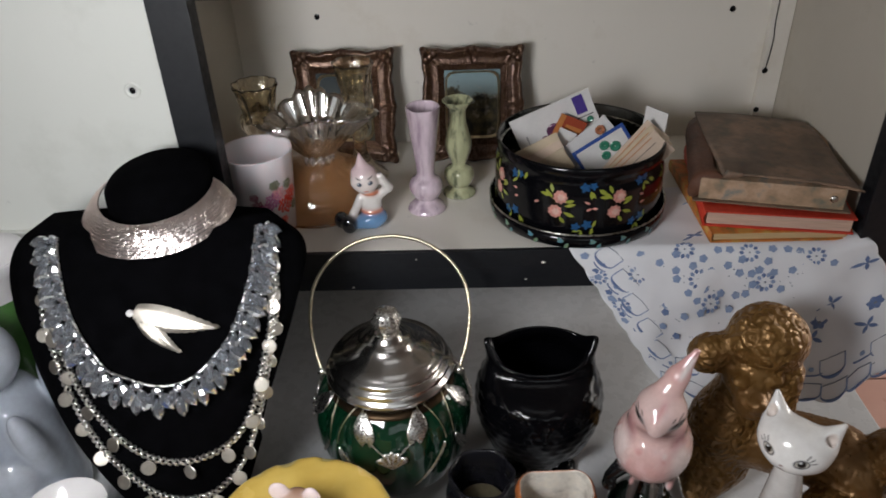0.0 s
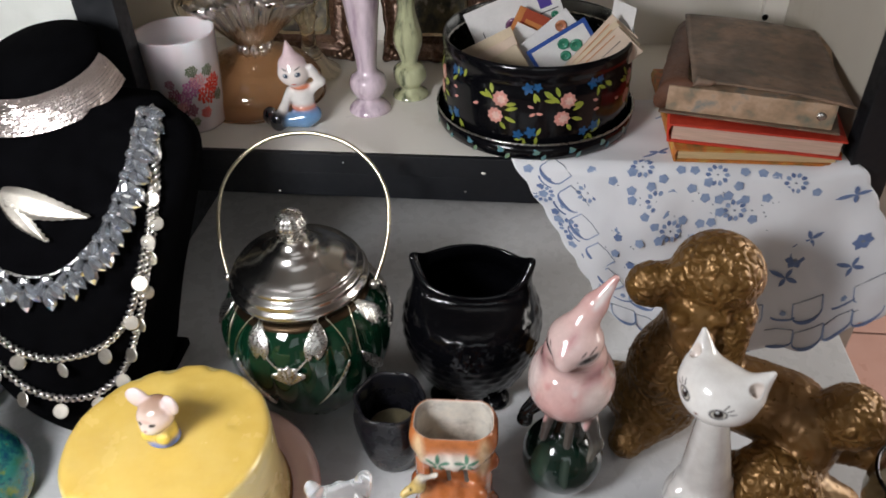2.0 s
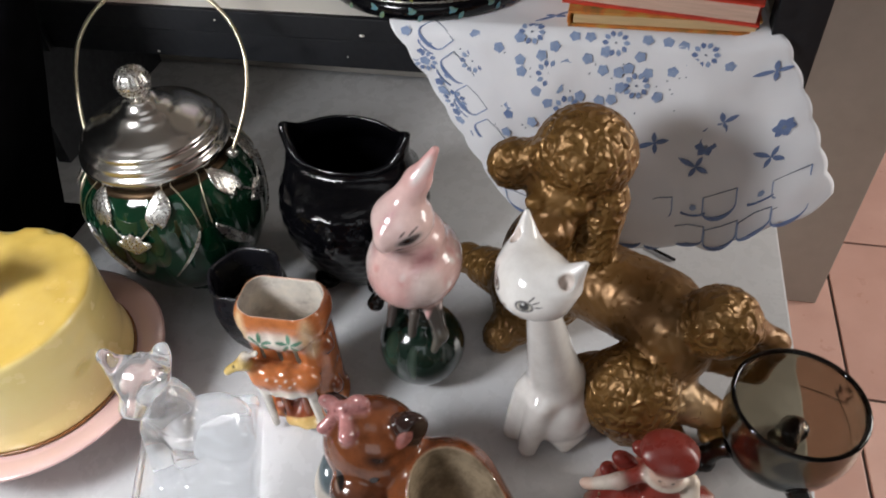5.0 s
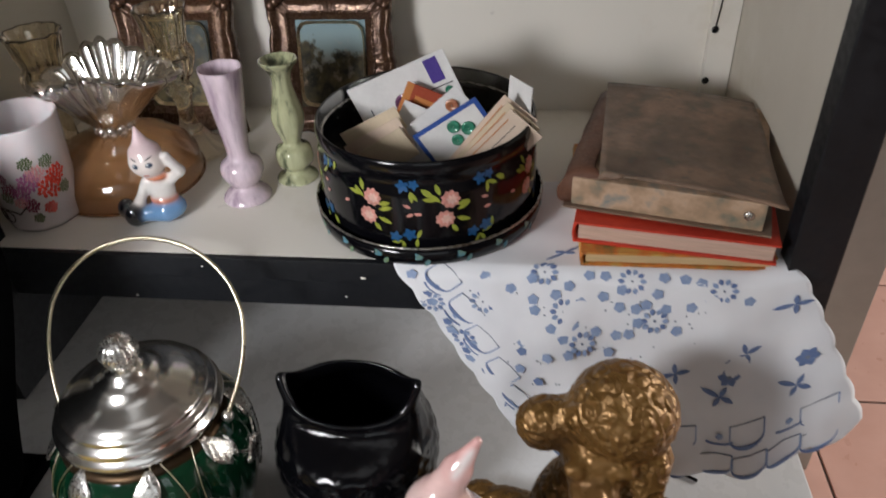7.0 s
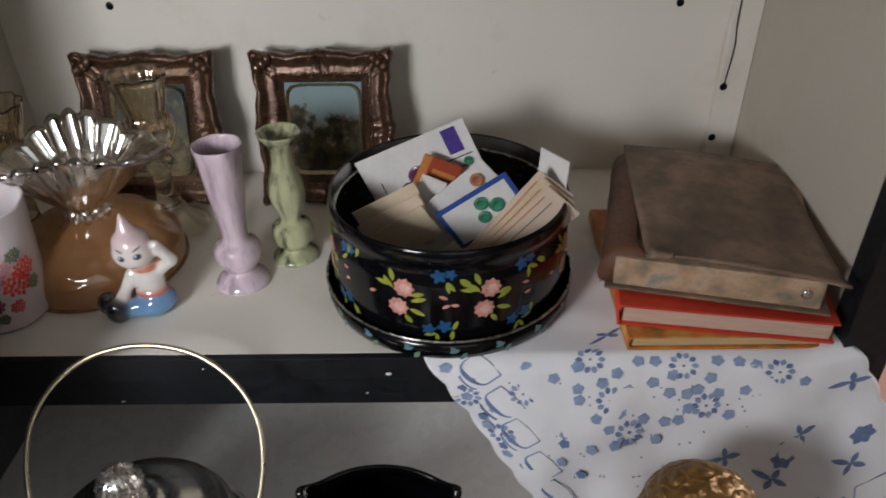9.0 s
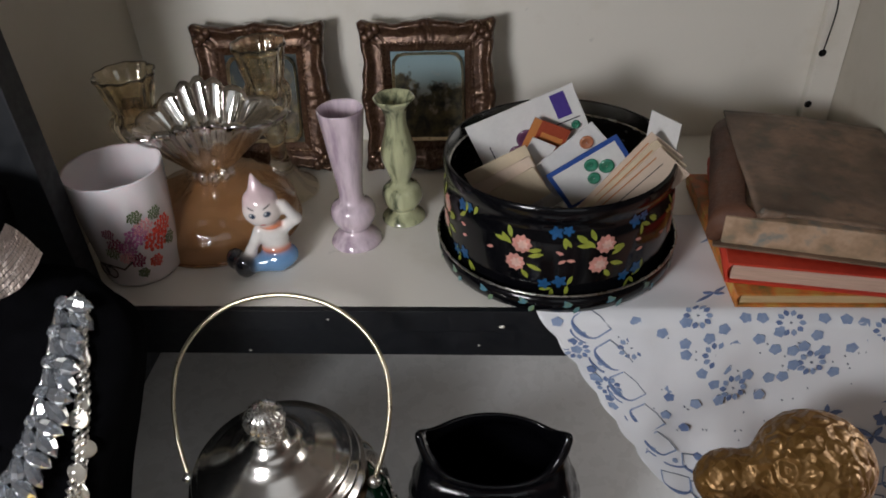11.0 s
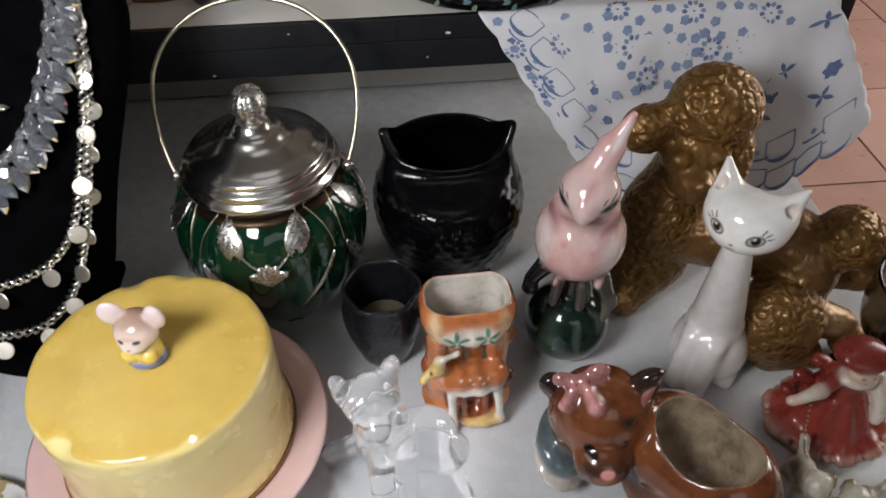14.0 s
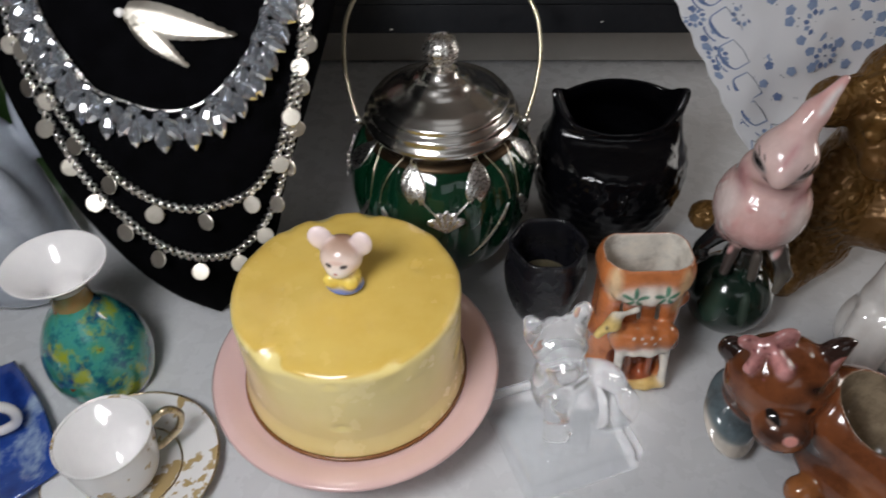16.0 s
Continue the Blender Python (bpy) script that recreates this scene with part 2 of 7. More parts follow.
def dist_to(p, s):
    f4 = p.dtype
    if s[0] == "e":
        q = (p - np.array(s[1], f4)) @ s[3].T.astype(f4)
        r = np.array(s[2], f4)
        k0 = np.linalg.norm(q / r, axis=-1)
        k1 = np.linalg.norm(q / (r * r), axis=-1) + 1e-9
        return k0 * (k0 - 1.0) / k1
    if s[0] == "c":
        a, b = np.array(s[1], f4), np.array(s[2], f4)
        ba = b - a
        h = np.clip(((p - a) @ ba) / (ba @ ba), 0, 1)
        return np.linalg.norm(p - a - h[..., None] * ba, axis=-1) - (s[3][0] + (s[3][1] - s[3][0]) * h)
    q = np.abs((p - np.array(s[1], f4)) @ s[3].T.astype(f4)) - (np.array(s[2], f4) - f4.type(s[6]))
    return np.linalg.norm(np.maximum(q, 0), axis=-1) + np.minimum(q.max(-1), 0) - s[6]


def colour_of(s):
    return s[5 - 1] if s[0] == "c" else s[4]


def alpha_of(s):
    return s[5]


def clay(name, solids, cell=0.0015, k=0.006, cuts=(), strokes=(), relief=None, floor=0.0, kcut=0.002, soft=0.0012):
    """One mesh from soft-joined solids, less the cuts; strokes (centre, radii, colour[, rot]) paint over the clay's own colours."""
    lo = np.full(3, 9.0)
    hi = -lo
    for s in solids:
        if s[0] == "c":
            for c, r in ((s[1], s[3][0]), (s[2], s[3][1])):
                lo, hi = np.minimum(lo, np.array(c) - r), np.maximum(hi, np.array(c) + r)
        else:
            r = max(s[2]) * (1.0 if s[0] == "e" else 1.75)
            lo, hi = np.minimum(lo, np.array(s[1]) - r), np.maximum(hi, np.array(s[1]) + r)
    lo, hi = lo - 3 * cell, hi + 3 * cell
    lo[2] = max(lo[2], floor - 3 * cell)
    n = np.ceil((hi - lo) / cell).astype(int) + 1
    ax = [lo[i] + cell * np.arange(n[i]) for i in range(3)]
    p = np.stack(np.meshgrid(*ax, indexing="ij"), -1).astype(np.float32)
    d = None
    for s in solids:
        e = dist_to(p, s)
        if d is None:
            d = e
        else:
            h = np.clip(0.5 + 0.5 * (d - e) / k, 0, 1)
            d = d * (1 - h) + e * h - k * h * (1 - h)
    for s in cuts:
        e = -dist_to(p, s)
        h = np.clip(0.5 + 0.5 * (e - d) / kcut, 0, 1)
        d = d * (1 - h) + e * h + kcut * h * (1 - h)
    if relief:
        d = d + relief(p)
    d = np.maximum(d, np.float32(floor) - p[..., 2])
    inside = d < 0
    corner = [inside[i:n[0] - 1 + i, j:n[1] - 1 + j, l:n[2] - 1 + l] for i in (0, 1) for j in (0, 1) for l in (0, 1)]
    total = sum(c.astype(np.int8) for c in corner)
    cells = np.argwhere((total > 0) & (total < 8))
    number = np.full(tuple(n - 1), -1, np.int64)
    number[tuple(cells.T)] = np.arange(len(cells))
    acc, cnt = np.zeros((len(cells), 3)), np.zeros(len(cells))
    for axis in range(3):
        o = [b for b in range(3) if b != axis]
        for u in (0, 1):
            for v in (0, 1):
                a = cells.copy()
                a[:, o[0]] += u
                a[:, o[1]] += v
                b = a.copy()
                b[:, axis] += 1
                da, db = d[tuple(a.T)], d[tuple(b.T)]
                cross = (da < 0) != (db < 0)
                t = np.where(cross, da / np.where(da == db, 1, da - db), 0)
                pt = a.astype(float)
                pt[:, axis] += t
                acc += np.where(cross[:, None], pt, 0)
                cnt += cross
    verts = lo + cell * acc / cnt[:, None]
    quads = []
    for axis in range(3):
        o = [b for b in range(3) if b != axis]
        sl = [slice(None)] * 3
        s1, s2 = list(sl), list(sl)
        s1[axis], s2[axis] = slice(0, -1), slice(1, None)
        flip = inside[tuple(s1)] != inside[tuple(s2)]
        at = np.argwhere(flip)
        ok = (at[:, o[0]] > 0) & (at[:, o[1]] > 0) & (at[:, o[0]] < n[o[0]] - 1) & (at[:, o[1]] < n[o[1]] - 1)
        at = at[ok]
        ring = []
        for u, v in ((-1, -1), (0, -1), (0, 0), (-1, 0)):
            q = at.copy()
            q[:, o[0]] += u
            q[:, o[1]] += v
            ring.append(number[tuple(q.T)])
        q = np.stack(ring, 1)
        first = inside[tuple(at.T)]
        turn = first if axis != 1 else ~first
        q[~turn] = q[~turn][:, ::-1]
        quads.append(q)
    quads = np.concatenate(quads)
    me = bpy.data.meshes.new(name)
    me.from_pydata(verts.tolist(), [], quads.tolist())
    w = np.stack([np.exp(-np.clip(dist_to(verts, s), -0.004, 0.05) / soft) for s in solids], 1)
    w /= w.sum(1, keepdims=True)
    col = w @ np.array([colour_of(s) for s in solids])
    alpha = w @ np.array([alpha_of(s) for s in solids])
    for s in cuts:
        if colour_of(s) is not None:
            f = np.clip(1 - np.abs(dist_to(verts, s)) / 0.0015, 0, 1)[:, None] * (dist_to(verts, s)[:, None] < 0.001)
            col = col * (1 - f) + np.array(colour_of(s)) * f
    for s in strokes:
        e = dist_to(verts, E_(s[0], s[1], s[2], s[3] if len(s) > 3 else (0, 0, 0)))
        f = np.clip(0.5 - e / (s[4] if len(s) > 4 else 0.001), 0, 1)[:, None]
        col = col * (1 - f) + np.array(s[2]) * f
    a = me.attributes.new("paint", "FLOAT_COLOR", "POINT")
    a.data.foreach_set("color", np.concatenate([col, alpha[:, None]], 1).astype(np.float32).ravel())
    return me


def figurine(name, me, material, at, label, category, group=""):
    """A modelled figure: one plain mesh standing at its place."""
    ob = part(name, me, material)
    ob.matrix_basis = at
    return tagged(ob, label, category, group)


# ---- the room ----
def setting(name, bm, material, label="", smooth=False):
    return tagged(part(name, bm, material, smooth=smooth), label, kind="structure")


floor = setting("floor", slab((-2.6, -1.4, FLOOR - 0.06), (2.6, 4.2, FLOOR - 0.004), 0), M["grout"])
setting("wall_back", slab((-2.6, 1.09, FLOOR), (0.735, 1.25, 2.05), 0.002), M["wall"])
setting("wall_far", slab((-2.6, 4.2, FLOOR), (2.6, 4.35, 2.05), 0), M["room"])
setting("wall_left", slab((-2.75, -1.4, FLOOR), (-2.6, 4.2, 2.05), 0), M["room"])
setting("wall_right_front", slab((2.6, -1.4, FLOOR), (2.75, 0.6, 2.05), 0), M["room"])
setting("wall_right_back", slab((2.6, 2.0, FLOOR), (2.75, 4.2, 2.05), 0), M["room"])
setting("wall_right_top", slab((2.6, 0.6, 1.65), (2.75, 2.0, 2.05), 0), M["room"])
# unseen front wall; its opening is added to hold the fill light
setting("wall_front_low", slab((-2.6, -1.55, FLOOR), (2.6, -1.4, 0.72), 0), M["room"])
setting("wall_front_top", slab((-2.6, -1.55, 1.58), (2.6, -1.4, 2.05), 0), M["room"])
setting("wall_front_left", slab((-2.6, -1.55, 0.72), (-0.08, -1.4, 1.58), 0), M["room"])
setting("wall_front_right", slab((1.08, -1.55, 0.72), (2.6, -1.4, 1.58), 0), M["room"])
setting("ceiling", slab((-2.75, -1.55, 2.05), (2.75, 4.35, 2.15), 0), M["room"])


def floor_tiles():
    pitch, gap = 0.345, 0.005
    me = mesh_of(slab((gap / 2, gap / 2, -0.012), (pitch - gap / 2, pitch - gap / 2, 0), 0.002), "tile")
    me.materials.append(M["tile"])
    x0, y0 = 0.765 - pitch, 0.905 - pitch
    for i in range(-9, 7):
        for j in range(-5, 11):
            part("tile", me, None, floor, smooth=False, at=pose(x0 + i * pitch, y0 + j * pitch, FLOOR))


# ---- the dresser ----
def dresser():
    d = thing("dresser", (0.14, 0.9, FLOOR), "old cream dresser with black painted edges and white board", "dresser")
    z0 = -FLOOR

    def p(name, lo, hi, mat, bevel=0.0015, label=""):
        lo = (lo[0] - 0.14, lo[1] - 0.9, lo[2] + z0)
        hi = (hi[0] - 0.14, hi[1] - 0.9, hi[2] + z0)
        return part(name, slab(lo, hi, bevel), M[mat], d, label, smooth=False)

    p("top_board", (-0.95, 0.14, -0.022), (0.538, 1.03, 0.0), "board", 0.002, "white melamine board")
    p("base_front", (-0.92, 0.20, FLOOR), (0.50, 0.22, -0.023), "black_paint")
    p("base_side", (0.48, 0.222, FLOOR), (0.50, 1.02, -0.023), "cream")
    p("base_back", (-0.92, 1.022, FLOOR), (0.50, 1.03, -0.023), "cream")
    p("shelf", (-0.29, 0.7505, SHELF - 0.025), (0.491, 1.0455, SHELF), "cream", 0.001, "cream painted shelf")
    p("shelf_edge", (-0.2165, 0.744, SHELF - 0.022), (0.4665, 0.750, SHELF + 0.0005), "black_paint", 0.001, "chipped black front edge")
    p("rail", (-0.2165, 0.750, 0.186), (0.4665, 0.766, SHELF - 0.0255), "black_paint", 0.001, "dark blue-black rail under the shelf")
    p("post", (-0.257, 0.744, 0.184), (-0.217, 0.768, 1.0), "black_paint")
    # black sheet added to keep the gap left under the shelf dark
    p("lower_side_panel", (-0.318, 0.7785, 0.001), (-0.300, 1.0215, 0.2145), "black_paint")
    p("post", (0.467, 0.744, 0.184), (0.505, 0.768, 1.0), "black_paint")
    p("back_panel", (-0.30, 1.046, 0.10), (0.491, 1.056, 1.0), "cream", 0.001)
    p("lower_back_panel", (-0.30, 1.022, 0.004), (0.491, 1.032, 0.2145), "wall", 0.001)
    # the side panels' dimness comes from this darker cream
    p("side_panel", (-0.29, 0.769, SHELF + 0.0005), (-0.266, 1.0455, 1.0), "cream_shaded", 0.001)
    p("side_panel", (0.472, 0.769, SHELF + 0.0005), (0.490, 1.0455, 1.0), "cream_shaded", 0.001)
    p("corner_batten", (0.444, 1.034, SHELF + 0.0005), (0.4715, 1.0455, 1.0), "cream", 0.001)
    p("upper_shelf", (-0.265, 0.752, 0.521), (0.4715, 1.0335, 0.543), "cream", 0.001)
    p("upper_shelf_edge", (-0.2165, 0.744, 0.520), (0.4665, 0.7515, 0.545), "black_paint", 0.001)
    for x, z in ((-0.155, 0.423), (0.395, 0.418), (0.4485, 0.337), (0.4475, 0.281)):
        bm = bmesh.new()
        ball(bm, (x - 0.14, (1.0455 if x < 0.43 else 1.0335) - 0.9, z + z0), (0.004, 0.0012, 0.004), 10)
        part("peg_hole", bm, M["tin"], d)
    # chipped spots on the black edge, and a thin wire down the back
    for x, z, r in ((0.123, 0.2240, 0.0026), (-0.095, 0.1900, 0.0018), (0.104, 0.1975, 0.0013), (-0.02, 0.2310, 0.0011)):
        bm = bmesh.new()
        ball(bm, (x - 0.14, (0.744 if z > 0.218 else 0.750) - 0.9, z + z0), (r, 0.0007, r * 0.55), 8)
        part("paint_chip", bm, M["cream"], d, "bare cream chip in the black paint")
    bm = bmesh.new()
    tube(bm, curve_through([(0.449 - 0.14, 1.0330 - 0.9, 0.520 + z0), (0.449 - 0.14, 1.0330 - 0.9, 0.409 + z0), (0.4512 - 0.14, 1.0330 - 0.9, 0.378 + z0), (0.4485 - 0.14, 1.0330 - 0.9, 0.340 + z0)], 5), 0.0007, 6)
    part("hanging_wire", bm, M["tin"], d, "thin dark wire")
    # the pale door that stands open beside the shelves
    c = thing("open_cabinet_door", (-0.5, 0.76, 0.0), "scuffed white painted cabinet door standing open, with a screw hole", "cabinet door")
    part("panel", slab((-0.35, -0.004, 0.25), (0.2455, 0.014, 1.0), 0.002), M["door_white"], c, smooth=False)
    part("bottom_rail", slab((-0.35, -0.012, 0.255), (0.2455, -0.0045, 0.275), 0.002), M["door_white"], c, smooth=False)
    bm = bmesh.new()
    lathe(bm, [(0.0085, 0), (0.0085, 0.0006), (0.006, 0.0009), (0.0055, 0.0002)], 20)
    bmesh.ops.transform(bm, matrix=pose(0.206, -0.004, 0.432, 90), verts=bm.verts)
    part("screw_cap", bm, M["door_white"], c)
    bm = bmesh.new()
    ball(bm, (0.206, -0.0045, 0.432), (0.0035, 0.0012, 0.0035), 10)
    part("screw_hole", bm, M["tin"], c)


dresser()


# ---- on the white board ----
def biscuit_barrel():
    t = thing("biscuit_barrel", (-0.046, 0.637, 0.0), "ribbed dark green glass biscuit barrel with silver lid and overlay", "biscuit jar")
    gm = Mat("green_glass")
    gm.put("Base Color", gm.ramp(gm.noise(30.0, 4.0), (0.3, (0.002, 0.020, 0.009)), (0.7, (0.005, 0.048, 0.021)))).put("Transmission Weight", 0.35).put("Roughness", 0.07).put("IOR", 1.5).put("Coat Weight", 0.6)
    prof = [(0.001, 0.004), (0.024, 0.003), (0.028, 0.0), (0.031, 0.003), (0.033, 0.010), (0.045, 0.021), (0.060, 0.038), (0.072, 0.059), (0.0800, 0.085), (0.0825, 0.110), (0.0810, 0.130), (0.0745, 0.147), (0.065, 0.158), (0.060, 0.162), (0.058, 0.166)]
    fine = [(p[0], p[1]) for p in curve_through([(r, z, 0) for r, z in prof], 3)]
    inner = [(max(0.001, r - 0.004), z + 0.004 if i < 8 else z) for i, (r, z) in enumerate(fine)]
    bm = bmesh.new()
    rib = lambda a: 0.045 * (abs(math.cos(8 * a)) ** 0.7 - 0.7)
    shape = lambda a, z: 1.0 + rib(a) * max(0.0, min(1.0, (0.160 - z) / 0.03))
    lathe(bm, fine + list(reversed(inner)), 160, shape, cap=False)
    part("body", bm, gm.m, t, "dark green ribbed glass")
    lid = bmesh.new()
    lathe(lid, [(0.0575, 0.160), (0.062, 0.161), (0.0625, 0.166), (0.0655, 0.168), (0.0665, 0.171), (0.0660, 0.174), (0.0625, 0.1755), (0.0618, 0.1775), (0.0632, 0.1800), (0.0615, 0.1830), (0.0572, 0.1840), (0.0566, 0.1855), (0.0575, 0.1875), (0.0560, 0.1900), (0.0520, 0.1910), (0.0512, 0.1922),
                (0.044, 0.1955), (0.034, 0.2000), (0.0265, 0.2040), (0.0255, 0.2062), (0.0210, 0.2082), (0.0160, 0.2110), (0.0150, 0.2140), (0.010, 0.2165), (0.001, 0.2165)], 72, cap=False)
    lidob = part("lid", lid, M["silver"], t, "greyish silver plate lid with ring mouldings")
    k = bmesh.new()
    lathe(k, [(0.001, 0.2155)] + [(0.0148 * math.sin(a), 0.2305 - 0.0142 * math.cos(a)) for a in (0.40 + i * 0.16 for i in range(16))] + [(0.001, 0.2446)], 64, lambda a, z: 1 + 0.07 * math.cos(8 * a + 380 * z) * math.cos(8 * a - 380 * z), cap=False)
    part("knob", k, M["bright"], lidob, "textured silver ball knob")
    rim = bmesh.new()
    lathe(rim, [(0.0600, 0.152), (0.0675, 0.1535), (0.0665, 0.1575), (0.0635, 0.1605), (0.0600, 0.1608), (0.0600, 0.152)], 72, cap=False)
    part("collar", rim, plain("coppery_collar", (0.06, 0.036, 0.018), (0.03, 0.02, 0.012), 60, (0.3, 0.5), metal=0.9), t, "dull coppery collar under the lid")
    h = bmesh.new()
    tilt = radians(35.6)
    half = [(0.072, 0.0), (0.0785, 0.020), (0.083, 0.042), (0.084, 0.064), (0.080, 0.088), (0.066, 0.112), (0.042, 0.131), (0.014, 0.1395)]
    arch = [(-x, s) for x, s in half] + [(x, s) for x, s in reversed(half)]
    tube(h, curve_through([(x, s * math.sin(tilt), 0.164 + s * math.cos(tilt)) for x, s in arch], 6), 0.0019, 8)
    part("handle", h, M["brass"], t, "thin arched brass handle leaning back")
    for s in (-1, 1):
        bm = bmesh.new()
        ball(bm, (0.072 * s, 0, 0.163), (0.0055, 0.005, 0.005), 12)
        part("handle_lug", bm, M["bright"], t)

    def skin(a, z, lift=0.0008):
        r = np.interp(z, [q[1] for q in fine], [q[0] for q in fine]) * 1.012 + lift
        return Vector((r * math.cos(a), r * math.sin(a), z))

    def sheet(name, at, g1, g2, label=""):
        bm = bmesh.new()
        grid = [[bm.verts.new(at(i / (g1 - 1) * 2 - 1, j / (g2 - 1))) for j in range(g2)] for i in range(g1)]
        low = [[bm.verts.new(v.co - Vector((v.co.x, v.co.y, 0)).normalized() * 0.0018) for v in row] for row in grid]
        for i in range(g1 - 1):
            for j in range(g2 - 1):
                bm.faces.new((grid[i][j], grid[i + 1][j], grid[i + 1][j + 1], grid[i][j + 1]))
        edge = [(i, 0) for i in range(g1)] + [(g1 - 1, j) for j in range(1, g2)] + [(i, g2 - 1) for i in range(g1 - 2, -1, -1)] + [(0, j) for j in range(g2 - 2, 0, -1)]
        for (i, j), (k, l) in zip(edge, edge[1:] + edge[:1]):
            bm.faces.new((low[i][j], low[k][l], grid[k][l], grid[i][j]))
        for row in low[1:-1]:
            for v in row[1:-1]:
                bm.verts.remove(v)
        bmesh.ops.remove_doubles(bm, verts=bm.verts, dist=0.00015)
        bmesh.ops.recalc_face_normals(bm, faces=bm.faces)
        return part(name, bm, M["bright"], t, label)

    # silver overlay: pairs of heart-shaped leaves on stems that meet in a palmette, four times round
    for q in range(4):
        a0 = radians(-87 + 90 * q)
        for s in (-1, 1):
            def leaf(u, v, s=s):
                w = 0.140 * math.sin(math.pi * (0.04 + 0.92 * v) ** 0.92) ** 0.65
                a = a0 + s * (0.30 + 0.12 * v) + u * w
                notch = 0.003 * (1 - abs(u)) * (1 - v) ** 4
                return skin(a, 0.1375 + 0.0235 * v + notch - 0.003 * u * u * (1 - v) ** 3, 0.0022 + 0.00025 * math.cos(abs(u) * 12 + v * 16) + 0.0007 * (1 - u * u))
            sheet("silver_leaf", leaf, 15, 15, "engraved silver heart-shaped leaf")
            bm = bmesh.new()
            tube(bm, [skin(a0 + s * (0.05 + 0.25 * v), 0.122 + 0.020 * v, 0.0006) for v in np.linspace(0, 1, 9)], 0.0010, 6)
            part("silver_stem", bm, M["bright"], t)
            bm = bmesh.new()
            line = curve_through([(0.43, 0.160), (0.53, 0.1635), (0.63, 0.157), (0.70, 0.142), (0.72, 0.125)], 6)
            tube(bm, [skin(a0 + s * p.x, p.y, 0.0003) for p in line], 0.0005, 6)
            part("silver_scroll", bm, M["brass"], t, "thin tarnished scroll")

            def side_leaf(u, v, s=s):
                w = 0.075 * math.sin(math.pi * (0.03 + 0.94 * v)) ** 0.8
                return skin(a0 + s * (0.69 - 0.42 * v ** 1.3) + u * w * 0.7, 0.122 - 0.050 * v + u * w * 0.045, 0.0012 + 0.0007 * math.cos(v * 40) * (1 - abs(u)))
            sheet("silver_side_leaf", side_leaf, 9, 21, "long veined silver leaf")

        def fan(u, v):
            ridge = abs(math.cos(u * math.pi * 2.25))
            return skin(a0 + u * 0.20 * v * (0.75 + 0.25 * ridge), 0.108 + (0.024 - 0.013 * u * u) * v * (0.82 + 0.18 * ridge), 0.0018 + 0.0016 * ridge * v)
        sheet("silver_palmette", fan, 37, 6, "ridged silver palmette")


def owl_pot():
    t = thing("black_owl_vase", (0.116, 0.680, 0.0), "glossy black glass owl-shaped vase with two pointed ears", "vase")
    out = [(0.040, 0.0), (0.044, 0.006), (0.058, 0.028), (0.069, 0.060), (0.0725, 0.086), (0.069, 0.108), (0.061, 0.124), (0.057, 0.134), (0.0575, 0.143), (0.0580, 0.148), (0.056, 0.150)]
    fine = [(p[0], p[1]) for p in curve_through([(r, z, 0) for r, z in out], 9)]
    bm = bmesh.new()
    inner = [(r - 0.006, z) for r, z in reversed(fine) if z > 0.02] + [(0.001, 0.02)]
    lathe(bm, [(0.001, 0.0)] + fine + inner, 180, cap=False)
    for v in bm.verts:
        a = math.atan2(v.co.y, v.co.x)
        r = math.hypot(v.co.x, v.co.y)
        if r > 0.03 and 0.01 < v.co.z < 0.130:
            # rounded feather bumps
            row = v.co.z * 95
            w = 0.0013 * abs(math.sin(11 * a + math.pi / 2 * (int(row) % 2))) * math.sin(math.pi * (row % 1.0)) * min(1.0, (0.130 - v.co.z) / 0.02)
            v.co.x *= 1 + w / r
            v.co.y *= 1 + w / r
        top = max(0.0, min(1.0, (v.co.z - 0.112) / 0.036))
        top = top * top * (3 - 2 * top)
        ear = abs(math.cos(a)) ** 12
        v.co.z += top * (0.013 * math.sin(a) + 0.017 * ear)
        v.co.x *= 1 + 0.08 * ear * top
        v.co.y *= 1 - 0.52 * top
    part("body", bm, M["black_glass"], t)
    for s in (-1, 1):
        bm = bmesh.new()
        lathe(bm, [(0.001, 0.006), (0.007, 0.006), (0.010, 0.004), (0.013, 0.0045), (0.016, 0.002), (0.019, 0.0)], 24, lambda a, z: 1 + 0.04 * math.cos(11 * a), cap=False)
        d = Vector((0.43 * s, -0.9, 0)).normalized()
        m = Matrix.Translation(d * 0.066 + Vector((0, 0, 0.096))) @ d.to_track_quat("Z", "Y").to_matrix().to_4x4()
        bmesh.ops.transform(bm, matrix=m, verts=bm.verts)
        part("eye_disc", bm, M["black_glass"], t)
        bm = bmesh.new()
        ball(bm, (0.028 * s, -0.036, 0.006), (0.015, 0.018, 0.008), 14)
        part("foot", bm, M["black_glass"], t)
    bm = bmesh.new()
    tube(bm, [(0, -0.066, 0.100), (0, -0.075, 0.090), (0, -0.0725, 0.078)], lambda v: 0.006 * (1 - v) + 0.001, 10)
    part("beak", bm, M["black_glass"], t)


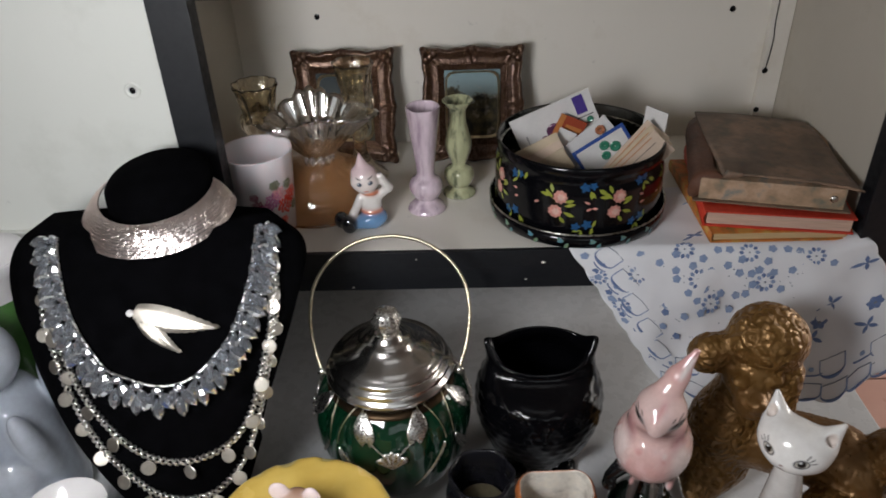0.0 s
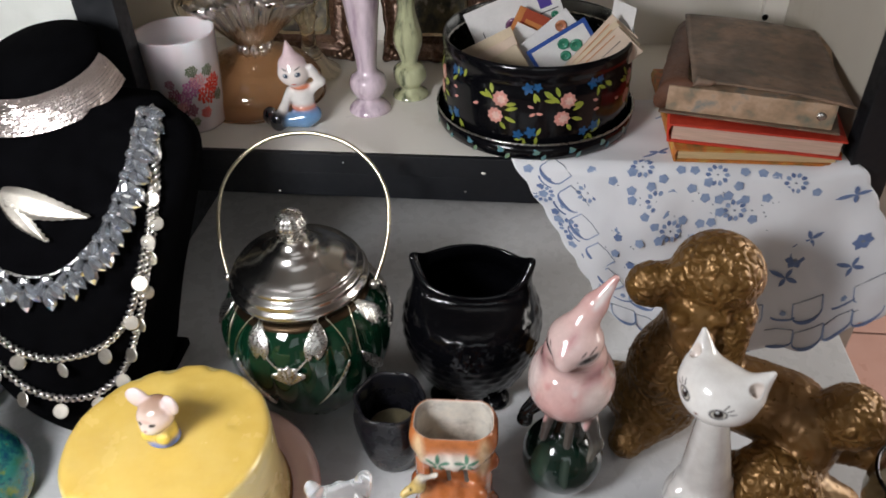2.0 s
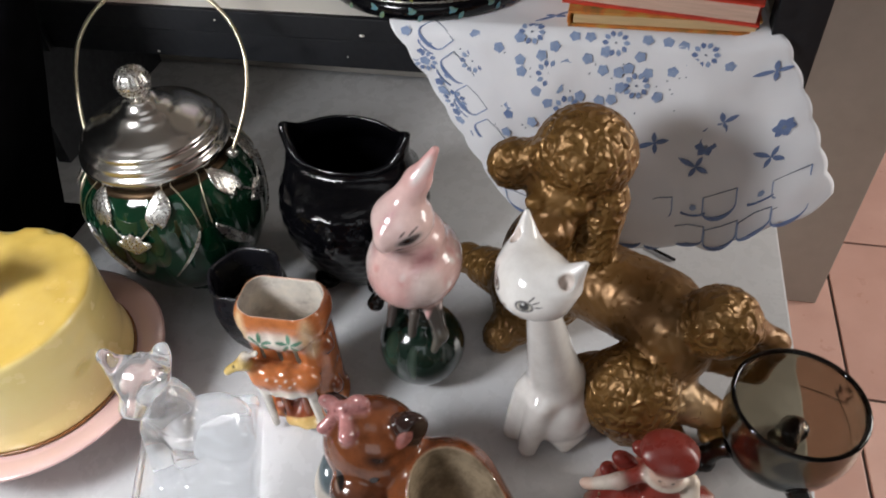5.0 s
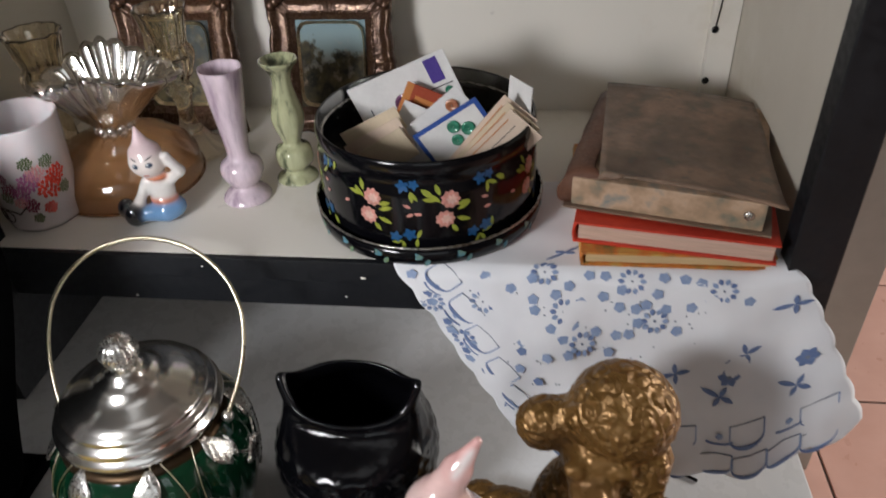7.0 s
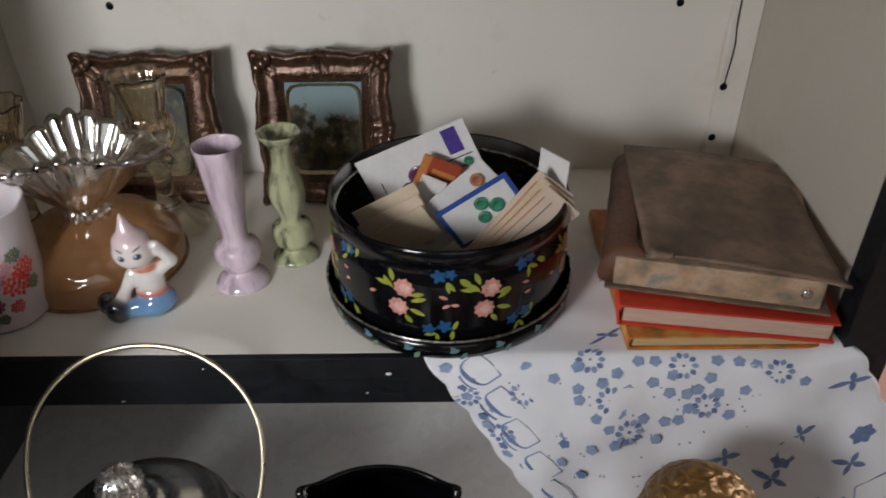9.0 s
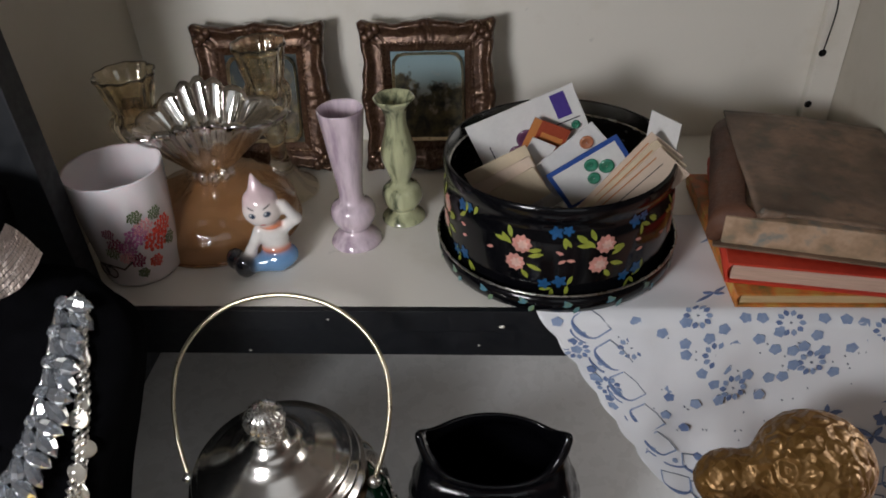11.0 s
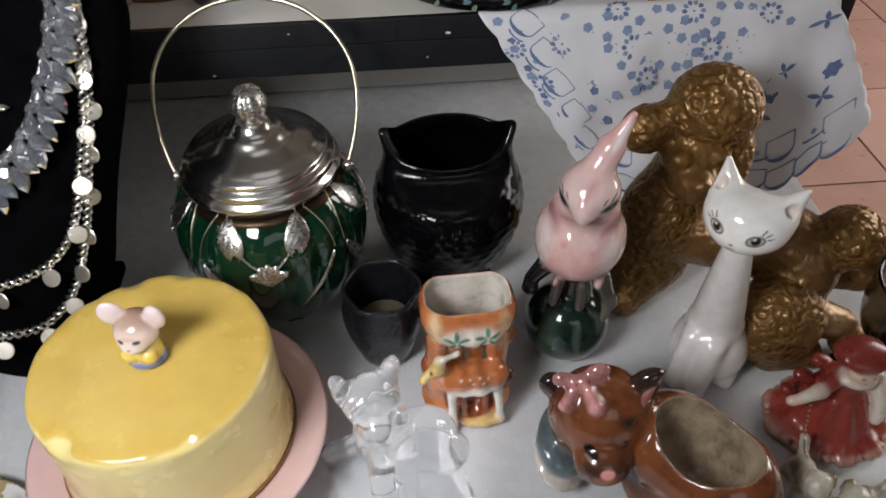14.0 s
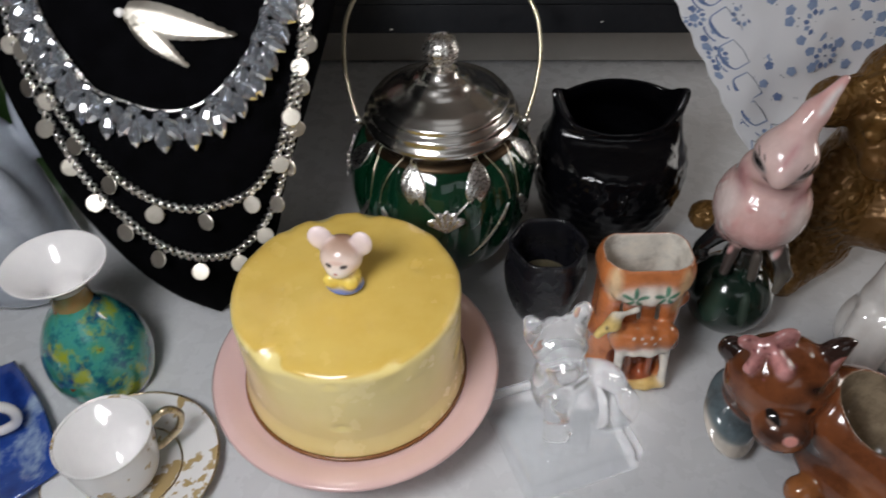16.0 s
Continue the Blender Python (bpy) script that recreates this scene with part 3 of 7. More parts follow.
def votive_cup():
    t = thing("dark_votive_cup", (0.047, 0.566, 0.0), "small smoky black pinched glass votive cup", "votive cup")
    smoke = Mat("smoky_glass")
    smoke.put("Base Color", (0.012, 0.012, 0.016, 1)).put("Transmission Weight", 0.25).put("Roughness", smoke.span(smoke.noise(60.0), 0.15, 0.4))
    prof = [(0.001, 0.0), (0.020, 0.0), (0.026, 0.006), (0.033, 0.030), (0.036, 0.055), (0.034, 0.068), (0.0325, 0.079), (0.0335, 0.085), (0.030, 0.084), (0.0300, 0.068), (0.032, 0.055), (0.028, 0.025), (0.001, 0.016)]
    bm = bmesh.new()
    lathe(bm, [(p[0], p[1]) for p in curve_through([(r, z, 0) for r, z in prof], 3)], 64, lambda a, z: 1 + 0.035 * math.cos(6 * a) * min(1, z / 0.02), cap=False)
    part("cup", bm, smoke.m, t)
    c = bmesh.new()
    lathe(c, [(0.001, 0.017), (0.024, 0.017), (0.025, 0.040), (0.022, 0.043), (0.001, 0.042)], 32, cap=False)
    part("candle", c, plain("dusty_wax", (0.20, 0.17, 0.10), (0.12, 0.10, 0.06), 40, (0.4, 0.6)), t, "stub of dusty wax candle")


def cheese_dome():
    t = thing("cheese_dome", (-0.1120, 0.459, 0.052), "yellow ceramic cheese-shaped dome with bite marks, on a pink footed plate", "cheese dome")
    m = Mat("yellow_glaze")
    # deeper yellow on top, paler yellow down the wall, split by height
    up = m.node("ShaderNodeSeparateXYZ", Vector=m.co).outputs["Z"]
    top_mask = m.node("ShaderNodeMapRange", Value=up, From_Min=0.0892, From_Max=0.0906).outputs[0]
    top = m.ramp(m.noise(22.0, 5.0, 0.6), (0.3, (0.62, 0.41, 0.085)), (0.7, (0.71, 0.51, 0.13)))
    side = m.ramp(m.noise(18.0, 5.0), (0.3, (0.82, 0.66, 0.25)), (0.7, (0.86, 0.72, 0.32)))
    m.put("Base Color", m.mix(top_mask, side, top)).put("Roughness", m.span(m.noise(40.0), 0.18, 0.30)).put("Coat Weight", 0.35).put("Coat Roughness", 0.10)
    m.bump(m.noise(28.0, 3.0), 0.12, 0.003)
    Y = (0.7, 0.5, 0.12)
    bm = bmesh.new()
    prof = [(0.001, 0.118), (0.070, 0.118), (0.082, 0.112), (0.0845, 0.010), (0.0855, 0.002), (0.0895, 0.001), (0.0905, 0.006), (0.0885, 0.012), (0.0868, 0.020), (0.0868, 0.060), (0.0868, 0.112), (0.0865, 0.124), (0.085, 0.1285), (0.080, 0.130), (0.060, 0.1305), (0.030, 0.131), (0.001, 0.131)]
    lathe(bm, prof[:9] + [(0.0868, 0.020 + 0.004 * i) for i in range(1, 26)] + [(0.0866, 0.1235), (0.0855, 0.127), (0.0835, 0.1293), (0.081, 0.130)] + [(0.0805 - 0.004 * i, 0.1302 + 0.00004 * i) for i in range(20)], 120, cap=False)
    for v in bm.verts:
        if v.co.z > 0.10 and math.hypot(v.co.x, v.co.y) > 0.06:
            w = noise.noise(v.co * 38)
            v.co.x *= 1 + 0.010 * w
            v.co.y *= 1 + 0.010 * w
            v.co.z += 0.0022 * noise.noise(v.co * 55 + Vector((3, 1, 0)))
    # nibbled hollows along the rim and in the wall
    bites = [((-0.048, -0.072, 0.131), 0.0135), ((0.040, -0.078, 0.133), 0.010), ((0.0, -0.088, 0.045), 0.006), ((-0.03, 0.083, 0.133), 0.013), ((0.012, 0.087, 0.133), 0.011), ((-0.055, 0.066, 0.135), 0.010), ((0.084, -0.02, 0.06), 0.009), ((-0.003, -0.0885, 0.118), 0.006), ((0.055, 0.02, 0.1345), 0.008)]
    for v in bm.verts:
        if v.co.z > 0.119 or math.hypot(v.co.x, v.co.y) > 0.0862:
            for c, r in bites:
                d = (v.co - Vector(c))
                if d.length < r:
                    v.co += Vector((-v.co.x, -v.co.y, -0.06)).normalized() * (r - d.length) * 0.75
    for v in bm.verts:
        if v.co.z > 0.02:
            v.co.z = 0.02 + (v.co.z - 0.02) * 0.65
    bmesh.ops.transform(bm, matrix=Matrix.Diagonal((0.945, 0.945, 1, 1)), verts=bm.verts)
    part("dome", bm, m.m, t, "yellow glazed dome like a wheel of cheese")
    pl = bmesh.new()
    ring = Mat("pink_plate_glaze")
    ring.put("Base Color", ring.ramp(ring.noise(14.0), (0.3, (0.70, 0.47, 0.45)), (0.7, (0.76, 0.53, 0.50)))).put("Roughness", 0.12).put("Coat Weight", 0.8)
    lathe(pl, [(0.001, -0.044), (0.050, -0.048), (0.058, -0.052), (0.063, -0.050), (0.058, -0.040), (0.046, -0.024), (0.046, -0.014), (0.070, -0.010), (0.086, -0.005), (0.101, 0.000), (0.1105, 0.0030), (0.1122, 0.0045), (0.110, 0.006), (0.102, 0.0045), (0.094, 0.0020), (0.091, 0.0005), (0.001, 0.0)], 96, cap=False)
    part("plate", pl, ring.m, t, "pink glazed plate")
    line = bmesh.new()
    tube(line, [(0.0858 * math.cos(a), 0.0858 * math.sin(a), 0.0022) for a in np.linspace(0, 2 * math.pi, 96, endpoint=False)], 0.0016, 6, True)
    part("brown_rim_line", line, plain("brown_glaze_line", (0.22, 0.09, 0.03), None, 30, (0.2, 0.3)), t)
    P, W, Br, Bl, Ye = (0.82, 0.68, 0.66), (0.82, 0.76, 0.70), (0.30, 0.15, 0.08), (0.08, 0.16, 0.50), (0.82, 0.62, 0.12)
    z = 0.0930
    mouse = clay("mouse_knob", [
        E_((0, 0, z + 0.010), (0.0125, 0.011, 0.012), Ye), E_((0, -0.001, z + 0.003), (0.0145, 0.0125, 0.005), Bl),
        E_((-0.007, -0.009, z + 0.012), (0.006, 0.005, 0.006), Ye), E_((0.007, -0.009, z + 0.012), (0.006, 0.005, 0.006), Ye),
        E_((0, -0.001, z + 0.029), (0.0155, 0.0135, 0.0125), (0.80, 0.64, 0.56)), E_((0, -0.009, z + 0.025), (0.009, 0.008, 0.007), W),
        E_((0, 0.002, z + 0.036), (0.0130, 0.0115, 0.0070), Br),
        E_((-0.0150, 0.002, z + 0.0420), (0.0086, 0.004, 0.0112), P, (0, -20, 16)), E_((0.0150, 0.002, z + 0.0415), (0.0086, 0.004, 0.0112), P, (0, 20, -16))],
        0.0009, 0.003, strokes=[((-0.0055, -0.013, z + 0.0315), (0.0026, 0.005, 0.0014), (0.06, 0.05, 0.05)), ((0.0055, -0.013, z + 0.0315), (0.0026, 0.005, 0.0014), (0.06, 0.05, 0.05)), ((0, -0.0165, z + 0.0265), (0.0015, 0.002, 0.001), (0.5, 0.2, 0.18)),
                               ((0, -0.0155, z + 0.0215), (0.003, 0.004, 0.0006), (0.3, 0.1, 0.1)), ((0, -0.012, z + 0.034), (0.005, 0.006, 0.0015), (0.70, 0.50, 0.42))])
    part("mouse_knob", mouse, glaze("mouse_glaze", 0.12), t, "little seated mouse with pink ears in blue and yellow", at=pose(0.000, 0.0, 0.0, 0, 0, -10) @ pose(0, 0, 0.0935) @ Matrix.Scale(0.96, 4) @ pose(0, 0, -0.0935))


def fawn_planter():
    O, O2, W, Br, G = (0.50, 0.13, 0.030), (0.56, 0.185, 0.060), (0.82, 0.78, 0.70), (0.28, 0.08, 0.03), (0.10, 0.26, 0.17)
    solids = [B_((0, 0, 0.060), (0.0340, 0.022, 0.062), 0.016, O2), B_((0, 0, 0.110), (0.0375, 0.0255, 0.019), 0.0185, O2), E_((0, -0.003, 0.010), (0.039, 0.033, 0.014), O2),
              E_((0, -0.0235, 0.100), (0.026, 0.006, 0.011), W), C_((-0.016, -0.031, 0.064), (0.020, -0.028, 0.060), 0.0115, 0.0105, (0.50, 0.16, 0.05)),
              E_((0.002, -0.036, 0.052), (0.018, 0.006, 0.006), W), C_((-0.020, -0.030, 0.066), (-0.029, -0.034, 0.082), 0.007, 0.005, (0.60, 0.26, 0.10)),
              C_((-0.027, -0.036, 0.084), (-0.040, -0.042, 0.078), 0.0062, 0.0028, (0.70, 0.52, 0.18)), C_((-0.026, -0.034, 0.088), (-0.012, -0.038, 0.100), 0.0036, 0.0016, W),
              C_((-0.017, -0.036, 0.056), (-0.015, -0.040, 0.010), 0.0042, 0.003, W), C_((0.020, -0.032, 0.052), (0.024, -0.036, 0.012), 0.0046, 0.003, W),
              C_((-0.008, -0.028, 0.054), (-0.005, -0.032, 0.010), 0.0036, 0.0028, (0.55, 0.22, 0.08)), C_((0.012, -0.027, 0.052), (0.012, -0.031, 0.012), 0.004, 0.003, (0.5, 0.2, 0.08)),
              E_((0.033, -0.008, 0.082), (0.006, 0.007, 0.007), Br), E_((0.034, -0.012, 0.034), (0.006, 0.007, 0.008), Br), E_((-0.034, -0.006, 0.050), (0.005, 0.007, 0.008), Br),
              E_((0.010, -0.036, 0.010), (0.018, 0.006, 0.006), (0.65, 0.45, 0.16))]
    # red-brown rim; the deep brown between the legs has the recess's shade painted in
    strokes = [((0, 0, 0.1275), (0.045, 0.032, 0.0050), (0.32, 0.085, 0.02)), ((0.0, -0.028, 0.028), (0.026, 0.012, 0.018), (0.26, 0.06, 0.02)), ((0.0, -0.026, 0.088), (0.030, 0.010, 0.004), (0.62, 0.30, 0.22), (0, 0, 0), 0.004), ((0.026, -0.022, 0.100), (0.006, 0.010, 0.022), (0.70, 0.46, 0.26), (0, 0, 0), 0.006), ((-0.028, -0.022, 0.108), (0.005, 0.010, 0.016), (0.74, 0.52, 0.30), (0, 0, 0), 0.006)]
    for i, (x, z) in enumerate(((-0.012, 0.100), (0.012, 0.101))):
        for k in range(5):
            a = radians(90 + 72 * k)
            strokes.append(((x + 0.006 * math.cos(a), -0.028, z + 0.0055 * math.sin(a)), (0.0048, 0.008, 0.0018), G, (0, -math.degrees(a), 0)))
    for x, z in ((-0.010, 0.070), (-0.003, 0.068), (0.005, 0.0685), (0.012, 0.066), (0.0, 0.064), (0.008, 0.063)):
        strokes.append(((x, -0.042, z), (0.0012, 0.006, 0.001), W))
    strokes.append(((-0.0335, -0.042, 0.084), (0.0012, 0.004, 0.0011), (0.02, 0.02, 0.02)))
    bark = lambda p: 0.0006 * np.sin(430 * p[..., 0] + 40 * p[..., 2]) * (p[..., 1] < -0.0205) * (p[..., 2] < 0.112)
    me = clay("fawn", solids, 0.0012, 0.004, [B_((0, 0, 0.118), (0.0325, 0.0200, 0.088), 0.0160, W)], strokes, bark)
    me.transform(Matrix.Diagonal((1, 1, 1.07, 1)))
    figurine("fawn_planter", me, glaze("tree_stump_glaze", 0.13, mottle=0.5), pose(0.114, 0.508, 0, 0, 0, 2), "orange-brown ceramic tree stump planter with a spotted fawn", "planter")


def cockatoo():
    P, P2, W, K = (0.72, 0.41, 0.39), (0.73, 0.49, 0.46), (0.78, 0.64, 0.61), (0.012, 0.012, 0.013)
    G, D, P3 = (0.008, 0.022, 0.015), (0.09, 0.065, 0.055), (0.75, 0.55, 0.52)
    solids = [E_((0, 0.004, 0.038), (0.0375, 0.0375, 0.038), G), E_((0.001, 0.010, 0.076), (0.017, 0.015, 0.016), (0.02, 0.024, 0.02)), C_((0.001, 0.012, 0.080), (0.001, 0.010, 0.114), 0.012, 0.016, (0.03, 0.025, 0.022)),
              E_((0.000, 0.006, 0.140), (0.0370, 0.0400, 0.0370), P2), E_((0.001, 0.004, 0.172), (0.0270, 0.026, 0.020), P2),
              E_((0.003, -0.005, 0.196), (0.0230, 0.0235, 0.0205), P3), E_((0.003, -0.0255, 0.191), (0.0085, 0.0085, 0.0110), P3),
              C_((0.004, -0.002, 0.208), (0.012, 0.006, 0.229), 0.0145, 0.0092, P2), C_((0.012, 0.006, 0.229), (0.023, 0.014, 0.254), 0.0092, 0.0030, P),
              C_((-0.009, -0.014, 0.104), (-0.011, -0.020, 0.082), 0.0052, 0.0040, (0.07, 0.055, 0.05)), C_((0.010, -0.012, 0.100), (0.011, -0.019, 0.082), 0.0045, 0.0038, (0.08, 0.07, 0.06)),
              C_((-0.020, -0.004, 0.114), (-0.034, -0.006, 0.090), 0.0095, 0.0060, K), E_((-0.033, -0.013, 0.085), (0.0075, 0.0065, 0.0055), K),
              C_((0.020, -0.002, 0.112), (0.034, -0.010, 0.088), 0.0090, 0.0055, (0.05, 0.045, 0.04)), C_((0.034, -0.010, 0.088), (0.032, -0.018, 0.075), 0.0055, 0.0032, (0.12, 0.11, 0.09)),
              C_((0.001, 0.034, 0.126), (0.000, 0.050, 0.080), 0.013, 0.006, D)]
    strokes = [((0.003, -0.022, 0.176), (0.024, 0.016, 0.0045), (0.34, 0.20, 0.19), (0, 0, 0), 0.009), ((0.026, -0.012, 0.168), (0.007, 0.012, 0.016), (0.52, 0.26, 0.27), (0, 18, 0), 0.008), ((-0.021, -0.012, 0.170), (0.006, 0.012, 0.014), (0.46, 0.24, 0.24), (0, -18, 0), 0.008),
               ((0.008, -0.030, 0.216), (0.0035, 0.014, 0.018), (0.66, 0.38, 0.38), (0, 24, 0), 0.006), ((0.018, 0.004, 0.240), (0.003, 0.010, 0.014), (0.84, 0.74, 0.72), (0, 24, 0), 0.004),
               ((0.006, -0.034, 0.138), (0.020, 0.014, 0.014), (0.72, 0.42, 0.39), (0, 0, 0), 0.020), ((0.030, -0.016, 0.142), (0.012, 0.014, 0.022), W, (0, 0, 0), 0.012), ((-0.028, -0.016, 0.150), (0.012, 0.014, 0.016), W, (0, 0, 0), 0.012),
               ((-0.012, -0.034, 0.048), (0.008, 0.020, 0.030), (0.040, 0.085, 0.060), (0, 4, 0), 0.010), ((0.014, -0.032, 0.052), (0.003, 0.014, 0.022), (0.06, 0.09, 0.07), (0, -8, 0), 0.004)]
    rng = random.Random(12)
    for k in range(130):
        a, z = rng.uniform(0, 2 * math.pi), rng.uniform(0.104, 0.176)
        r = 0.036 * math.sqrt(max(0.1, 1 - ((z - 0.140) / 0.050) ** 2))
        strokes.insert(0, ((r * math.cos(a), 0.004 + r * math.sin(a), z), (0.0020, 0.0020, rng.uniform(0.003, 0.008)), (W, (0.86, 0.78, 0.74), (0.66, 0.35, 0.33), P)[k % 4], (rng.uniform(-30, 30), rng.uniform(-30, 30), 0), 0.003))
    for sgn in (-1, 1):
        strokes += [((0.003 + 0.0165 * sgn, -0.019, 0.194), (0.0088, 0.013, 0.0044), (0.42, 0.36, 0.35), (0, -34 * sgn, 0), 0.003), ((0.003 + 0.0170 * sgn, -0.019, 0.1945), (0.0066, 0.013, 0.0030), (0.10, 0.08, 0.08), (0, -34 * sgn, 0), 0.0015), ((0.003 + 0.0170 * sgn, -0.020, 0.1945), (0.0026, 0.013, 0.0022), K, (0, 0, 0), 0.001),
                    ((0.003 + 0.0085 * sgn, -0.029, 0.1815), (0.0085, 0.010, 0.0014), (0.06, 0.045, 0.045), (0, -24 * sgn, 0), 0.0015)]
        for k in range(3):
            strokes.append(((0.003 + (0.014 + 0.005 * k) * sgn, -0.018, 0.2005 + 0.0012 * k), (0.0007, 0.010, 0.0030), (0.10, 0.08, 0.08), (0, 30 * sgn, 0), 0.0008))
    feathers = lambda p: (0.0002 * np.sin(760 * p[..., 2] + 6 * np.sin(230 * p[..., 0])) * np.sin(420 * p[..., 0] + 3 * np.sin(300 * p[..., 2]))) * (p[..., 2] > 0.105) * (p[..., 2] < 0.170)
    me = clay("cockatoo", solids, 0.0012, 0.0055, strokes=strokes, relief=feathers)
    figurine("cockatoo_figurine", me, glaze("bird_glaze", 0.12, bump=0.08, bump_scale=160.0), pose(0.209, 0.549, 0, 0, 0, -24), "pink and white glazed cockatoo perched on a dark green ball", "figurine")


def siamese_cat():
    W, W2 = (0.86, 0.84, 0.81), (0.80, 0.77, 0.73)
    solids = [E_((0, 0.006, 0.040), (0.026, 0.029, 0.050), W), E_((0.014, 0.008, 0.030), (0.0205, 0.028, 0.034), W), E_((-0.013, 0.008, 0.028), (0.019, 0.027, 0.030), W), C_((0, 0.004, 0.072), (0, -0.016, 0.182), 0.0225, 0.0105, W),
              E_((0, -0.022, 0.213), (0.0315, 0.0235, 0.0215), W), E_((0, -0.036, 0.204), (0.0165, 0.0110, 0.0105), W), E_((0, -0.024, 0.203), (0.0265, 0.018, 0.014), W),
              C_((-0.0200, -0.014, 0.224), (-0.0275, -0.008, 0.246), 0.0120, 0.0022, W), C_((0.0200, -0.014, 0.224), (0.0290, -0.008, 0.243), 0.0120, 0.0022, W),
              C_((-0.009, -0.018, 0.060), (-0.010, -0.030, 0.008), 0.0100, 0.0085, W), C_((0.009, -0.018, 0.060), (0.010, -0.030, 0.008), 0.0100, 0.0085, W),
              C_((0.022, 0.018, 0.008), (0.027, -0.006, 0.009), 0.008, 0.006, W2)]
    strokes = []
    for s in (-1, 1):
        x, z = 0.0140 * s, 0.2125
        strokes += [((x, -0.044, z), (0.0062, 0.013, 0.0046), (0.05, 0.05, 0.06), (0, -20 * s, 0)), ((x, -0.044, z), (0.0048, 0.013, 0.0034), (0.60, 0.57, 0.50), (0, -20 * s, 0)), ((x, -0.044, z + 0.0004), (0.0031, 0.013, 0.0036), (0.01, 0.01, 0.01)), ((x - 0.001, -0.044, z + 0.0018), (0.0010, 0.013, 0.0010), (0.85, 0.85, 0.85))]
        for k in range(3):
            a = radians(20 + 24 * k)
            strokes.append(((x + s * 0.0084 * math.cos(a), -0.041, z + 0.0082 * math.sin(a)), (0.0024, 0.013, 0.0005), (0.05, 0.05, 0.05), (0, -math.degrees(a) * s, 0), 0.0006))
    strokes += [((0, -0.048, 0.2045), (0.0014, 0.004, 0.0010), (0.25, 0.12, 0.10)), ((0, -0.046, 0.2000), (0.0030, 0.006, 0.0006), (0.2, 0.1, 0.1))]
    me = clay("cat", solids, 0.0011, 0.008, strokes=strokes, cuts=[E_((-0.0255, -0.020, 0.234), (0.0045, 0.004, 0.0085), (0.75, 0.66, 0.60), (0, -16, 0)), E_((0.0260, -0.020, 0.232), (0.0045, 0.004, 0.0085), (0.75, 0.66, 0.60), (0, 20, 0))])
    me.transform(Matrix.Diagonal((1, 1, 0.935, 1)))
    figurine("white_cat_figurine", me, glaze("white_lustre_glaze", 0.1, coat=0.9), pose(0.3270, 0.5140, 0, 0, 0, -43), "tall long-necked white ceramic cat with painted eyes", "figurine")


